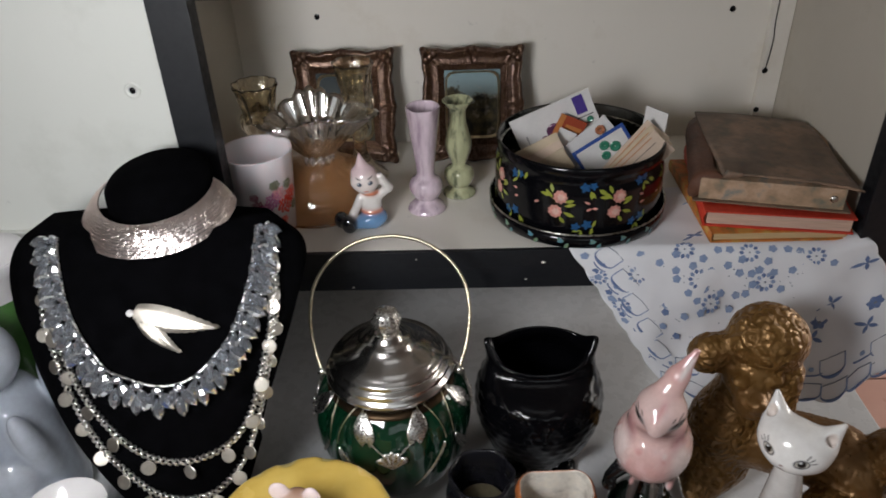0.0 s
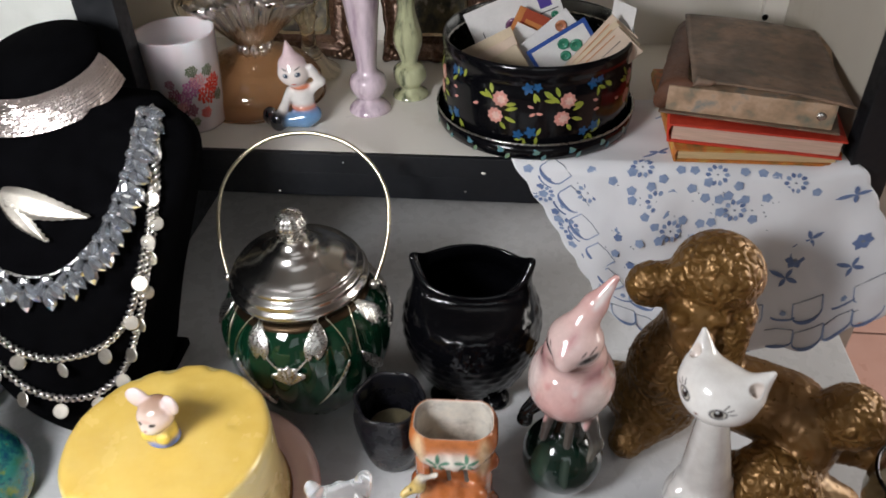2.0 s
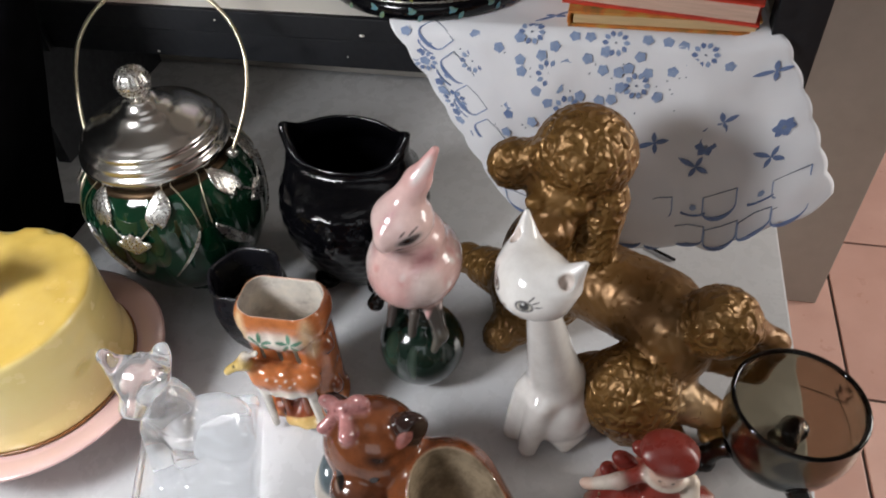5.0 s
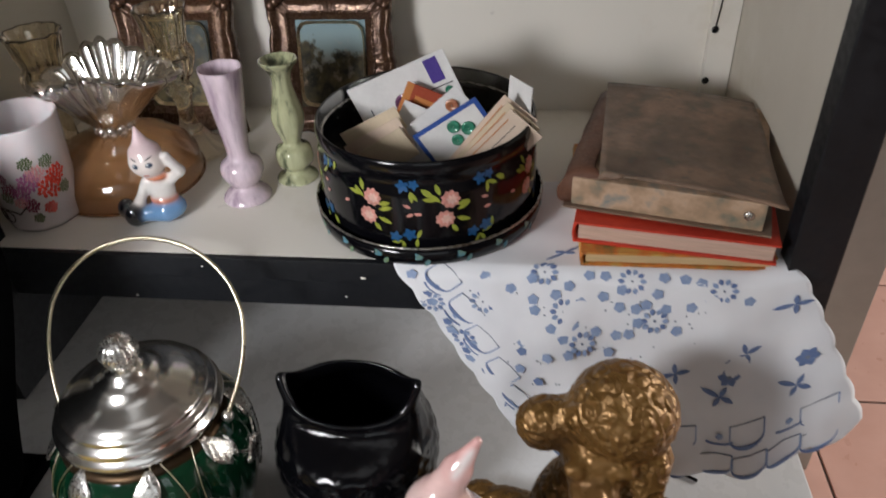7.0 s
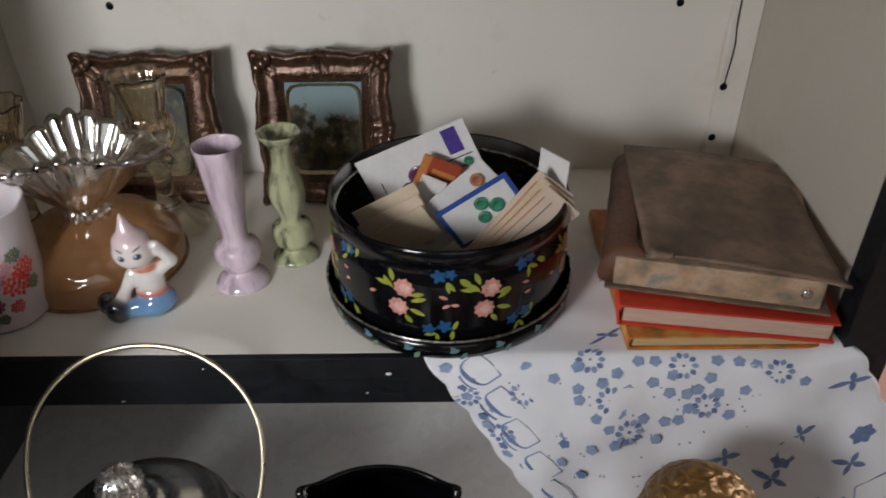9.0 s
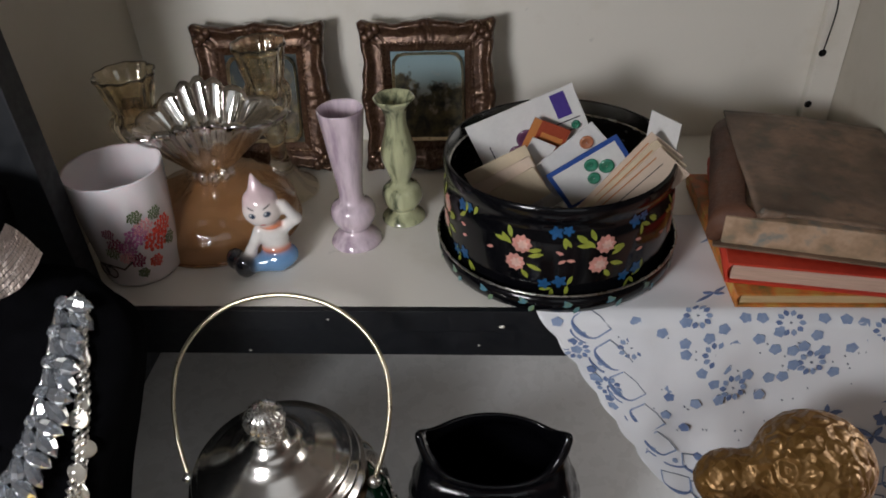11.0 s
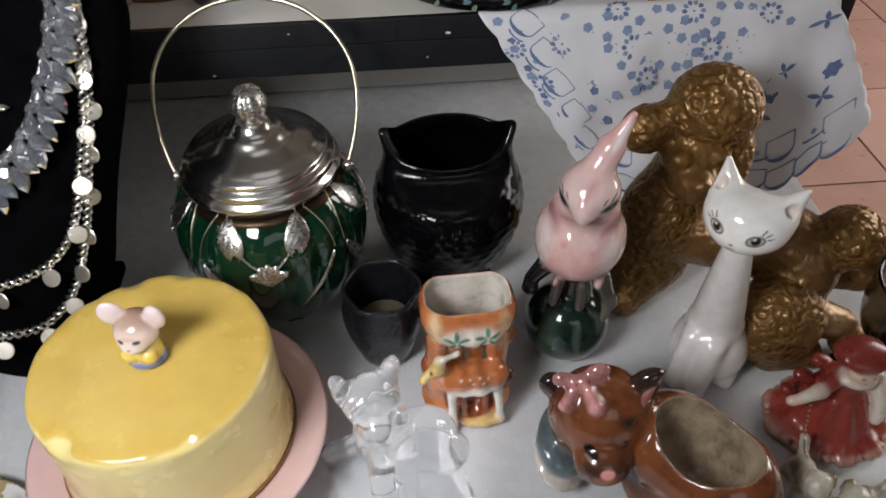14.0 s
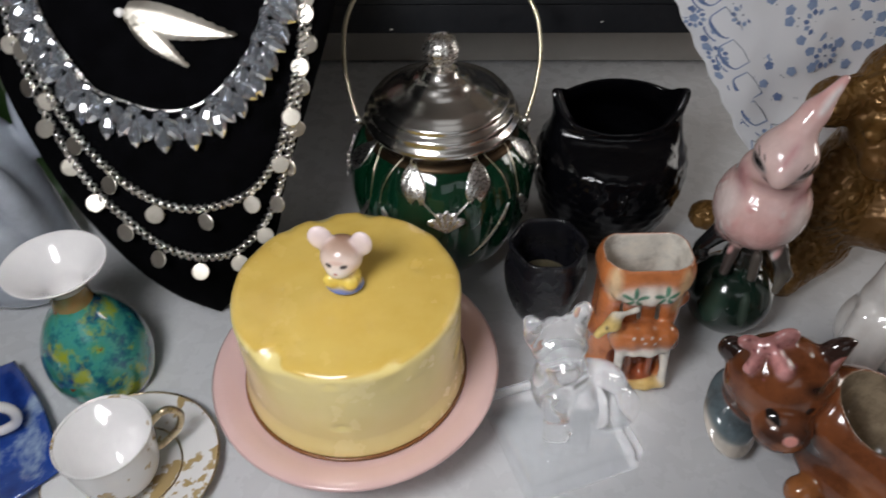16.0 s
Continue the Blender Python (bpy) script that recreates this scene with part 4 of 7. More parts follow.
def poodle():
    A, B = (0.21, 0.110, 0.030), (0.18, 0.092, 0.028)
    solids = [E_((0.009, -0.001, 0.206), (0.0395, 0.0370, 0.0360), A, (0, 10, 0), 1.0), E_((-0.046, 0.000, 0.187), (0.0215, 0.0195, 0.0215), A, a=1.0), C_((-0.012, -0.004, 0.200), (-0.044, 0.000, 0.190), 0.020, 0.015, A, 0.8),
              C_((0.028, -0.014, 0.172), (0.024, -0.026, 0.128), 0.0185, 0.0165, A, 0.9),
              E_((-0.006, -0.012, 0.172), (0.028, 0.028, 0.026), A), E_((-0.010, -0.036, 0.160), (0.0185, 0.021, 0.0155), B), E_((-0.011, -0.055, 0.166), (0.0068, 0.0050, 0.0050), B), E_((-0.010, -0.040, 0.150), (0.0150, 0.015, 0.008), B),
              C_((-0.004, 0.0, 0.150), (-0.014, 0.0, 0.110), 0.024, 0.030, A, 0.6), E_((-0.016, -0.004, 0.090), (0.039, 0.036, 0.048), A, a=1.0), E_((-0.022, -0.002, 0.042), (0.044, 0.038, 0.044), A, a=1.0),
              C_((-0.036, 0.012, 0.034), (-0.078, 0.036, 0.026), 0.029, 0.020, A, 1.0), E_((-0.098, 0.050, 0.020), (0.019, 0.017, 0.015), A, a=0.6), C_((-0.030, -0.020, 0.030), (-0.050, -0.040, 0.018), 0.026, 0.017, A, 0.8),
              C_((0.006, -0.004, 0.080), (0.080, -0.052, 0.092), 0.036, 0.036, B), E_((0.092, -0.066, 0.078), (0.034, 0.038, 0.046), B), E_((0.064, -0.104, 0.048), (0.042, 0.036, 0.043), A, a=1.0), E_((0.034, -0.094, 0.034), (0.026, 0.028, 0.032), B),
              C_((0.066, -0.112, 0.014), (0.100, -0.116, 0.012), 0.018, 0.014, A, 0.3), C_((0.090, -0.096, 0.046), (0.128, -0.104, 0.036), 0.022, 0.015, B), E_((0.142, -0.110, 0.018), (0.020, 0.017, 0.015), A, a=0.4),
              C_((0.112, -0.060, 0.060), (0.160, -0.066, 0.052), 0.016, 0.011, B), C_((0.160, -0.066, 0.052), (0.168, -0.066, 0.088), 0.0105, 0.0100, B), C_((0.168, -0.066, 0.088), (0.140, -0.072, 0.112), 0.010, 0.012, B), E_((0.122, -0.076, 0.116), (0.0300, 0.0285, 0.0285), A, a=1.0)]
    for s in (-1, 1):
        solids.append(E_((-0.008 + 0.017 * s, -0.035, 0.180), (0.0080, 0.006, 0.0055), A))
    strokes = [((0.104, -0.106, 0.052), (0.022, 0.014, 0.018), (0.40, 0.27, 0.15), (0, 0, 0), 0.02)]

    def fur(p):
        return 0.0008 * np.sin(300 * p[..., 0] + 3 * np.sin(190 * p[..., 2])) * np.sin(300 * p[..., 2] + 3 * np.sin(170 * p[..., 1])) * np.sin(270 * p[..., 1] + 3 * np.sin(210 * p[..., 0]))

    me = clay("poodle", solids, 0.0016, 0.007, strokes=strokes, relief=fur)
    m = glaze("bronze_gold_paint", 0.33, 0.45, coat=0.0, curls=0.42)
    figurine("gold_poodle_figurine", me, m, pose(0.325, 0.628, 0, 0, 0, 0), "large bronze-gold painted poodle lying with curly topknot", "figurine")


def puppy_planter():
    A, D, W, P, G = (0.19, 0.060, 0.022), (0.030, 0.015, 0.012), (0.62, 0.58, 0.52), (0.66, 0.30, 0.29), (0.12, 0.16, 0.18)
    solids = [E_((-0.048, 0.022, 0.072), (0.038, 0.033, 0.039), A), E_((-0.050, -0.010, 0.060), (0.021, 0.019, 0.017), A), E_((-0.018, 0.022, 0.104), (0.014, 0.009, 0.018), D, (0, 28, 0)), E_((-0.082, 0.036, 0.088), (0.010, 0.008, 0.012), D, (0, -30, 0)),
              C_((0.008, 0.008, 0.046), (0.036, -0.022, 0.044), 0.042, 0.041, A), E_((0.022, -0.012, 0.026), (0.055, 0.046, 0.027), A, (0, 0, -30)), E_((-0.028, -0.034, 0.016), (0.013, 0.012, 0.012), (0.32, 0.12, 0.04)), E_((0.000, -0.064, 0.016), (0.024, 0.020, 0.016), A),
              E_((-0.068, 0.026, 0.034), (0.024, 0.034, 0.012), G, (0, 28, -20)), E_((-0.071, 0.018, 0.026), (0.024, 0.034, 0.006), W, (0, 28, -20)),
              E_((-0.078, 0.025, 0.109), (0.0085, 0.005, 0.0062), P, (0, 12, 0)), E_((-0.055, 0.025, 0.117), (0.0092, 0.005, 0.0070), P, (0, -28, 0)), E_((-0.066, 0.022, 0.112), (0.0045, 0.0045, 0.0045), P), C_((-0.064, 0.019, 0.111), (-0.058, 0.004, 0.106), 0.0028, 0.0048, P), C_((-0.070, 0.021, 0.109), (-0.079, 0.010, 0.099), 0.0026, 0.0042, P)]
    strokes = [((-0.050, -0.022, 0.066), (0.022, 0.012, 0.011), (0.06, 0.028, 0.02), (0, 0, 0), 0.016), ((-0.032, -0.012, 0.094), (0.012, 0.014, 0.005), D, (0, 20, 0), 0.006), ((-0.050, -0.032, 0.058), (0.012, 0.010, 0.008), (0.30, 0.11, 0.05), (0, 0, 0), 0.006)]
    for x, z in ((-0.0635, 0.077), (-0.0345, 0.080)):
        strokes += [((x, -0.020, z), (0.0080, 0.013, 0.0058), (0.010, 0.008, 0.008)), ((x - 0.0015, -0.024, z + 0.002), (0.0013, 0.008, 0.0012), (0.75, 0.75, 0.75)), ((x, -0.022, z - 0.0045), (0.0055, 0.010, 0.0009), (0.30, 0.20, 0.16))]
    strokes += [((-0.050, -0.030, 0.068), (0.0062, 0.007, 0.0042), (0.74, 0.33, 0.29)), ((-0.050, -0.026, 0.056), (0.008, 0.006, 0.0012), D), ((-0.018, 0.012, 0.104), (0.006, 0.006, 0.010), (0.46, 0.18, 0.16), (0, 28, 0)),
                ((-0.03, 0.0, 0.046), (0.016, 0.04, 0.01), D, (0, 20, 0), 0.016), ((0.02, -0.060, 0.022), (0.03, 0.014, 0.010), D, (0, 0, 0), 0.018), ((0.07, -0.05, 0.06), (0.02, 0.02, 0.012), D, (0, 0, 0), 0.03), ((0.10, -0.02, 0.04), (0.02, 0.03, 0.02), D, (0, 0, 0), 0.03), ((0.0, -0.055, 0.040), (0.014, 0.014, 0.008), (0.36, 0.13, 0.05), (0, 0, 0), 0.02)]
    for i in range(18):
        a = i * 2.4
        strokes.append(((-0.067 + 0.020 * math.cos(a) * (i / 18) ** 0.5, 0.014, 0.110 + 0.016 * math.sin(a) * (i / 18) ** 0.5), (0.0009, 0.014, 0.0009), (0.28, 0.09, 0.10)))
    me = clay("puppy", solids, 0.0013, 0.006, [E_((0.023, -0.008, 0.078), (0.039, 0.031, 0.060), (0.40, 0.32, 0.22), (0, 0, -42)), B_((0.041, -0.028, 0.124), (0.07, 0.062, 0.038), 0.004, None, (0, 3, -42))], strokes)
    figurine("puppy_planter", me, glaze("brown_drip_glaze", 0.14, coat=0.5, bump=0.06, mottle=0.6), pose(0.253, 0.404, 0, 0, 0, -4) @ Matrix.Scale(1.02, 4), "brown glazed puppy planter with pink bow, head on a grey pillow", "planter")


def bonnet_lady():
    R, R2, W, S = (0.20, 0.026, 0.018), (0.26, 0.036, 0.025), (0.66, 0.58, 0.50), (0.70, 0.50, 0.40)
    ruff = [E_((0.0545 * math.cos(a), 0.0455 * math.sin(a), 0.006), (0.0048, 0.0048, 0.0050), (0.42, 0.22, 0.17)) for a in np.linspace(0, 2 * math.pi, 34, endpoint=False)]
    solids = [C_((0, 0, 0.004), (0.0, 0.004, 0.066), 0.044, 0.016, R2), E_((0, 0, 0.010), (0.053, 0.044, 0.012), R2), E_((0, 0.002, 0.072), (0.021, 0.014, 0.014), R2),
              E_((0, -0.008, 0.083), (0.017, 0.013, 0.007), W), E_((0, -0.010, 0.094), (0.0135, 0.011, 0.0115), S), E_((0, 0.004, 0.103), (0.023, 0.018, 0.014), R), E_((0, -0.006, 0.108), (0.0215, 0.014, 0.006), R, (25, 0, 0)),
              C_((-0.016, -0.006, 0.078), (-0.034, -0.016, 0.075), 0.007, 0.006, R2), C_((-0.034, -0.016, 0.075), (-0.050, -0.020, 0.071), 0.0068, 0.0052, W), E_((-0.058, -0.021, 0.069), (0.0065, 0.005, 0.005), S),
              C_((0.020, -0.004, 0.076), (0.024, -0.020, 0.060), 0.008, 0.007, W), C_((0.024, -0.020, 0.060), (0.018, -0.030, 0.048), 0.006, 0.0045, W),
              E_((-0.030, 0.014, 0.056), (0.013, 0.008, 0.007), R, (0, 30, 0)), E_((-0.016, 0.020, 0.070), (0.012, 0.008, 0.007), R, (0, 24, 0)), E_((-0.042, 0.010, 0.040), (0.011, 0.008, 0.007), R, (0, 40, 0))] + ruff
    me = clay("lady", solids, 0.0013, 0.004, strokes=[((-0.005, -0.020, 0.096), (0.0014, 0.004, 0.0010), (0.05, 0.03, 0.03)), ((0.005, -0.020, 0.096), (0.0014, 0.004, 0.0010), (0.05, 0.03, 0.03)), ((0, -0.020, 0.089), (0.002, 0.004, 0.0009), (0.35, 0.08, 0.07))], relief=lambda p: 0.0016 * np.sin(9 * np.arctan2(p[..., 1], p[..., 0])) * (p[..., 2] < 0.055))
    m = glaze("red_bisque", 0.3, coat=0.2)
    figurine("bonnet_lady_figurine", me, m, pose(0.414, 0.448, 0, 0, 0, -4) @ Matrix.Scale(0.88, 4), "porcelain figure in a red frilled dress and bonnet", "figurine")
    F, F2 = (0.50, 0.46, 0.38), (0.17, 0.13, 0.07)
    dog = clay("small_dog", [E_((0, 0, 0.014), (0.015, 0.008, 0.010), F), E_((-0.012, 0, 0.028), (0.009, 0.008, 0.009), F), E_((-0.020, 0, 0.025), (0.005, 0.005, 0.004), F2), C_((-0.008, -0.004, 0.012), (-0.009, -0.005, 0.003), 0.0045, 0.004, F), C_((-0.008, 0.004, 0.012), (-0.009, 0.005, 0.003), 0.0045, 0.004, F),
                            C_((0.010, -0.004, 0.012), (0.011, -0.005, 0.003), 0.0045, 0.004, F2), C_((0.010, 0.004, 0.012), (0.011, 0.005, 0.003), 0.0045, 0.004, F), C_((0.014, 0, 0.018), (0.021, 0, 0.026), 0.003, 0.003, F), E_((-0.009, 0.008, 0.028), (0.004, 0.003, 0.007), F2), E_((-0.009, -0.008, 0.028), (0.004, 0.003, 0.007), F2)],
               0.0010, 0.003, strokes=[((0.004, 0.006, 0.018), (0.006, 0.005, 0.005), F2, (0, 0, 0), 0.004), ((-0.017, -0.005, 0.030), (0.0012, 0.003, 0.0012), (0.02, 0.02, 0.02))], relief=lambda p: 0.0006 * np.sin(900 * p[..., 0]) * np.sin(900 * p[..., 2]) * np.sin(800 * p[..., 1]))
    dm = glaze("spotted_bisque", 0.4, coat=0.1)
    for x, y, r in ((0.366, 0.390, 75), (0.399, 0.366, 20)):
        figurine("small_dog_figurine", dog, dm, pose(x, y, 0, 0, 0, r) @ Matrix.Scale(1.28, 4), "tiny mottled grey-brown china dog on a gilt chain", "figurine", "dogs on the gilt chain")
    bm = bmesh.new()
    for a, b in (((0.370, 0.424, 0.066), (0.362, 0.396, 0.042)), ((0.368, 0.384, 0.026), (0.392, 0.366, 0.026))):
        a, b = Vector(a), Vector(b)
        for i in range(15):
            p = a.lerp(b, i / 14) - Vector((0, 0, 0.010 * math.sin(math.pi * i / 14)))
            ball(bm, p, (0.0011, 0.0011, 0.0016), 6)
    tagged(part("leash_chain", bm, M["gilt"]), "fine gilt bead chain from the figure's hand to the dogs", "chain")


def smoked_goblet():
    t = thing("smoked_glass_bowl", (0.500, 0.498, 0.0), "smoked brown glass bowl on three dark moulded feet", "glass bowl")
    g = glass("smoked_glass", (0.34, 0.30, 0.22), 0.03, 1.45)
    dark = glass("dark_smoked_glass", (0.03, 0.03, 0.028), 0.05, 1.45)
    prof = [(0.001, 0.030), (0.024, 0.032), (0.040, 0.048), (0.047, 0.075), (0.0455, 0.100), (0.0455, 0.104), (0.043, 0.104), (0.0425, 0.100), (0.044, 0.075), (0.037, 0.052), (0.022, 0.037), (0.001, 0.035)]
    bm = bmesh.new()
    lathe(bm, [(p[0], p[1]) for p in curve_through([(r, z, 0) for r, z in prof], 3)], 64, cap=False)
    part("bowl", bm, g, t).visible_shadow = False
    rim = bmesh.new()
    tube(rim, [(0.0445 * math.cos(a), 0.0445 * math.sin(a), 0.104) for a in np.linspace(0, 2 * math.pi, 64, endpoint=False)], 0.0019, 8, True)
    part("rim", rim, dark, t, "thick dark rim")
    for k in range(3):
        a = radians(-62 + 120 * k)
        bm = bmesh.new()
        tube(bm, curve_through([(r * math.cos(a), r * math.sin(a), z) for r, z in ((0.012, 0.034), (0.034, 0.030), (0.044, 0.018), (0.048, 0.007))], 5), lambda v: 0.012 - 0.004 * math.sin(3.1 * v), 12)
        ball(bm, (0.049 * math.cos(a), 0.049 * math.sin(a), 0.0085), (0.0125, 0.0125, 0.0085), 12)
        part("foot", bm, dark, t)


def glass_dog():
    g = glass("clear_glass", (0.985, 0.99, 0.995), 0.03, 1.22, 0.12)
    gn = g.node_tree.nodes["Principled BSDF"].inputs
    gn["Transmission Weight"].default_value, gn["Coat Weight"].default_value, gn["Coat IOR"].default_value = 0.90, 1.0, 1.7
    c = (1, 1, 1)
    solids = [B_((0, 0, 0.015), (0.048, 0.046, 0.015), 0.006, c), E_((-0.006, 0.004, 0.078), (0.022, 0.020, 0.036), c), E_((0.020, 0.002, 0.052), (0.032, 0.026, 0.028), c), E_((-0.012, 0.004, 0.124), (0.0205, 0.019, 0.0180), c), E_((-0.016, -0.014, 0.117), (0.0115, 0.012, 0.0095), c),
              C_((-0.027, 0.010, 0.132), (-0.032, 0.010, 0.145), 0.0085, 0.0060, c), C_((0.003, 0.010, 0.132), (0.008, 0.010, 0.144), 0.0085, 0.0060, c), C_((-0.016, -0.012, 0.080), (-0.019, -0.023, 0.032), 0.0095, 0.0090, c), C_((0.003, -0.012, 0.078), (0.001, -0.025, 0.032), 0.0095, 0.0090, c), E_((0.034, -0.014, 0.048), (0.021, 0.016, 0.020), c)]
    me = clay("glass_dog", solids, 0.0015, 0.005, relief=lambda p: 0.0007 * np.sin(330 * p[..., 2] + 2 * np.sin(200 * p[..., 0])) * np.sin(310 * p[..., 0]) * (p[..., 2] > 0.100))
    ob = figurine("clear_glass_dog", me, g, pose(0.050, 0.424, 0, 0, 0, 20), "clear pressed glass dog sitting on a block base", "figurine")
    ob.visible_shadow = False


def trumpet_vase():
    t = thing("trumpet_vase", (-0.333, 0.484, 0.0), "squat teal and yellow marbled vase with white flared mouth", "vase")
    m = Mat("marbled_teal_glaze")
    n1, n2, n3 = m.noise(48.0, 6.0, 0.65), m.noise(42.0, 5.0, 0.6, (1, 1, 0.7)), m.noise(95.0, 4.0)
    base = m.ramp(n1, (0.30, (0.010, 0.025, 0.16)), (0.43, (0.02, 0.15, 0.17)), (0.50, (0.05, 0.28, 0.24)), (0.66, (0.05, 0.22, 0.10)))
    yel = m.mix(m.node("ShaderNodeMapRange", Value=n2, From_Min=0.54, From_Max=0.64).outputs[0], base, (0.30, 0.36, 0.03))
    m.put("Base Color", m.mix(m.node("ShaderNodeMapRange", Value=n3, From_Min=0.66, From_Max=0.70).outputs[0], yel, (0.20, 0.05, 0.02)))
    m.put("Roughness", 0.06).put("Coat Weight", 1.0)
    bm = bmesh.new()
    lathe(bm, [(p[0], p[1]) for p in curve_through([(r, z, 0) for r, z in ((0.001, 0.0), (0.030, 0.0), (0.038, 0.008), (0.0425, 0.030), (0.040, 0.055), (0.030, 0.078), (0.019, 0.093), (0.0155, 0.100))], 5)], 64, cap=False)
    part("body", bm, m.m, t, "marbled teal glazed body")
    bm = bmesh.new()
    lathe(bm, [(0.0156, 0.0995), (0.0146, 0.106), (0.0146, 0.112), (0.0172, 0.118)], 48, cap=False)
    part("neck", bm, plain("brown_gold_glaze", (0.36, 0.17, 0.06), (0.20, 0.22, 0.08), 60, (0.1, 0.25), metal=0.2), t, "brown and gold neck")
    bm = bmesh.new()
    lathe(bm, [(p[0], p[1]) for p in curve_through([(r, z, 0) for r, z in ((0.0172, 0.1178), (0.0255, 0.129), (0.035, 0.137), (0.0372, 0.1395), (0.036, 0.140), (0.027, 0.133), (0.015, 0.120), (0.011, 0.105), (0.001, 0.09))], 4)], 64, lambda a, z: 1 + 0.02 * math.cos(2 * a), cap=False)
    part("mouth", bm, M["white_china"], t, "white flared mouth")


def gold_leaf_mat(name):
    m = Mat(name)
    f = m.node("ShaderNodeMapRange", Value=m.noise(52.0, 5.0, 0.55), From_Min=0.575, From_Max=0.60).outputs[0]
    m.put("Base Color", m.mix(f, (0.80, 0.79, 0.78), (0.45, 0.33, 0.16))).put("Roughness", 0.14).put("Coat Weight", 0.6)
    return m.m


def demitasse():
    s = thing("saucer", (-0.283, 0.392, 0.0), "white china saucer with a gold band and brown-gold leaves", "saucer")
    leaf = gold_leaf_mat("gold_leaf_china")
    bm = bmesh.new()
    lathe(bm, [(0.001, 0.004), (0.030, 0.004), (0.032, 0.0), (0.036, 0.001), (0.052, 0.009), (0.064, 0.0125), (0.0665, 0.0135), (0.064, 0.0145), (0.050, 0.0115), (0.034, 0.006), (0.001, 0.0055)], 72, cap=False)
    part("dish", bm, leaf, s)
    for r, z in ((0.0662, 0.0138), (0.0365, 0.0078)):
        bm = bmesh.new()
        tube(bm, [(r * math.cos(a), r * math.sin(a), z) for a in np.linspace(0, 2 * math.pi, 72, endpoint=False)], 0.0008, 6, True)
        part("gold_band", bm, M["gilt"], s)
    c = thing("coffee_cup", (-0.287, 0.385, 0.0065), "small white china coffee cup with brown-gold leaves and gilt handle", "cup")
    bm = bmesh.new()
    lathe(bm, [(p[0], p[1]) for p in curve_through([(r, z, 0) for r, z in ((0.001, 0.003), (0.019, 0.003), (0.020, 0.0), (0.022, 0.002), (0.029, 0.016), (0.0325, 0.036), (0.034, 0.056), (0.0348, 0.058), (0.0335, 0.0582), (0.031, 0.036), (0.026, 0.014), (0.016, 0.007), (0.001, 0.006))], 4)], 64, cap=False)
    body = part("body", bm, leaf, c)
    bm = bmesh.new()
    lathe(bm, [(0.0305, 0.034), (0.0332, 0.0575), (0.0325, 0.0578), (0.0250, 0.0140), (0.001, 0.0072)], 48, cap=False)
    part("inside", bm, M["white_china"], c, "plain white inside")
    bm = bmesh.new()
    tube(bm, curve_through([(0.031, 0, 0.048), (0.044, 0, 0.055), (0.053, 0, 0.046), (0.049, 0, 0.030), (0.036, 0, 0.020), (0.029, 0, 0.018)], 6), 0.0028, 8)
    h = part("handle", bm, M["gilt"], c, "gilt loop handle")
    h.rotation_euler = (0, 0, radians(32))


def blue_dish():
    t = thing("blue_dish", (-0.425, 0.395, 0.0), "cobalt blue and white marbled square ceramic dish", "dish")
    m = Mat("cobalt_glaze")
    m.put("Base Color", m.ramp(m.noise(26.0, 5.0, 0.6), (0.35, (0.006, 0.022, 0.16)), (0.58, (0.02, 0.07, 0.33)), (0.72, (0.35, 0.46, 0.62)))).put("Roughness", 0.07).put("Coat Weight", 1.0)
    bm = bmesh.new()
    sq = lambda a, z: 1 / max(abs(math.cos(a)), abs(math.sin(a))) ** 0.75
    lathe(bm, [(0.001, 0.003), (0.040, 0.0), (0.060, 0.008), (0.070, 0.016), (0.072, 0.018), (0.069, 0.0195), (0.058, 0.014), (0.038, 0.008), (0.001, 0.007)], 80, sq, cap=False)
    part("dish", bm, m.m, t).rotation_euler = (0, 0, radians(38))
    c = thing("white_ring_handle_cup", (-0.425, 0.405, 0.008), "plain white china cup with a round loop handle", "cup")
    bm = bmesh.new()
    lathe(bm, [(0.001, 0.003), (0.020, 0.0), (0.026, 0.012), (0.029, 0.040), (0.030, 0.044), (0.028, 0.044), (0.024, 0.012), (0.001, 0.006)], 48, cap=False)
    part("body", bm, M["white_china"], c)
    bm = bmesh.new()
    tube(bm, curve_through([(0.028, 0, 0.038), (0.040, 0, 0.042), (0.050, 0, 0.032), (0.048, 0, 0.018), (0.036, 0, 0.012), (0.026, 0, 0.014)], 6), 0.0042, 8)
    part("handle", bm, M["white_china"], c).rotation_euler = (0, 0, radians(20))


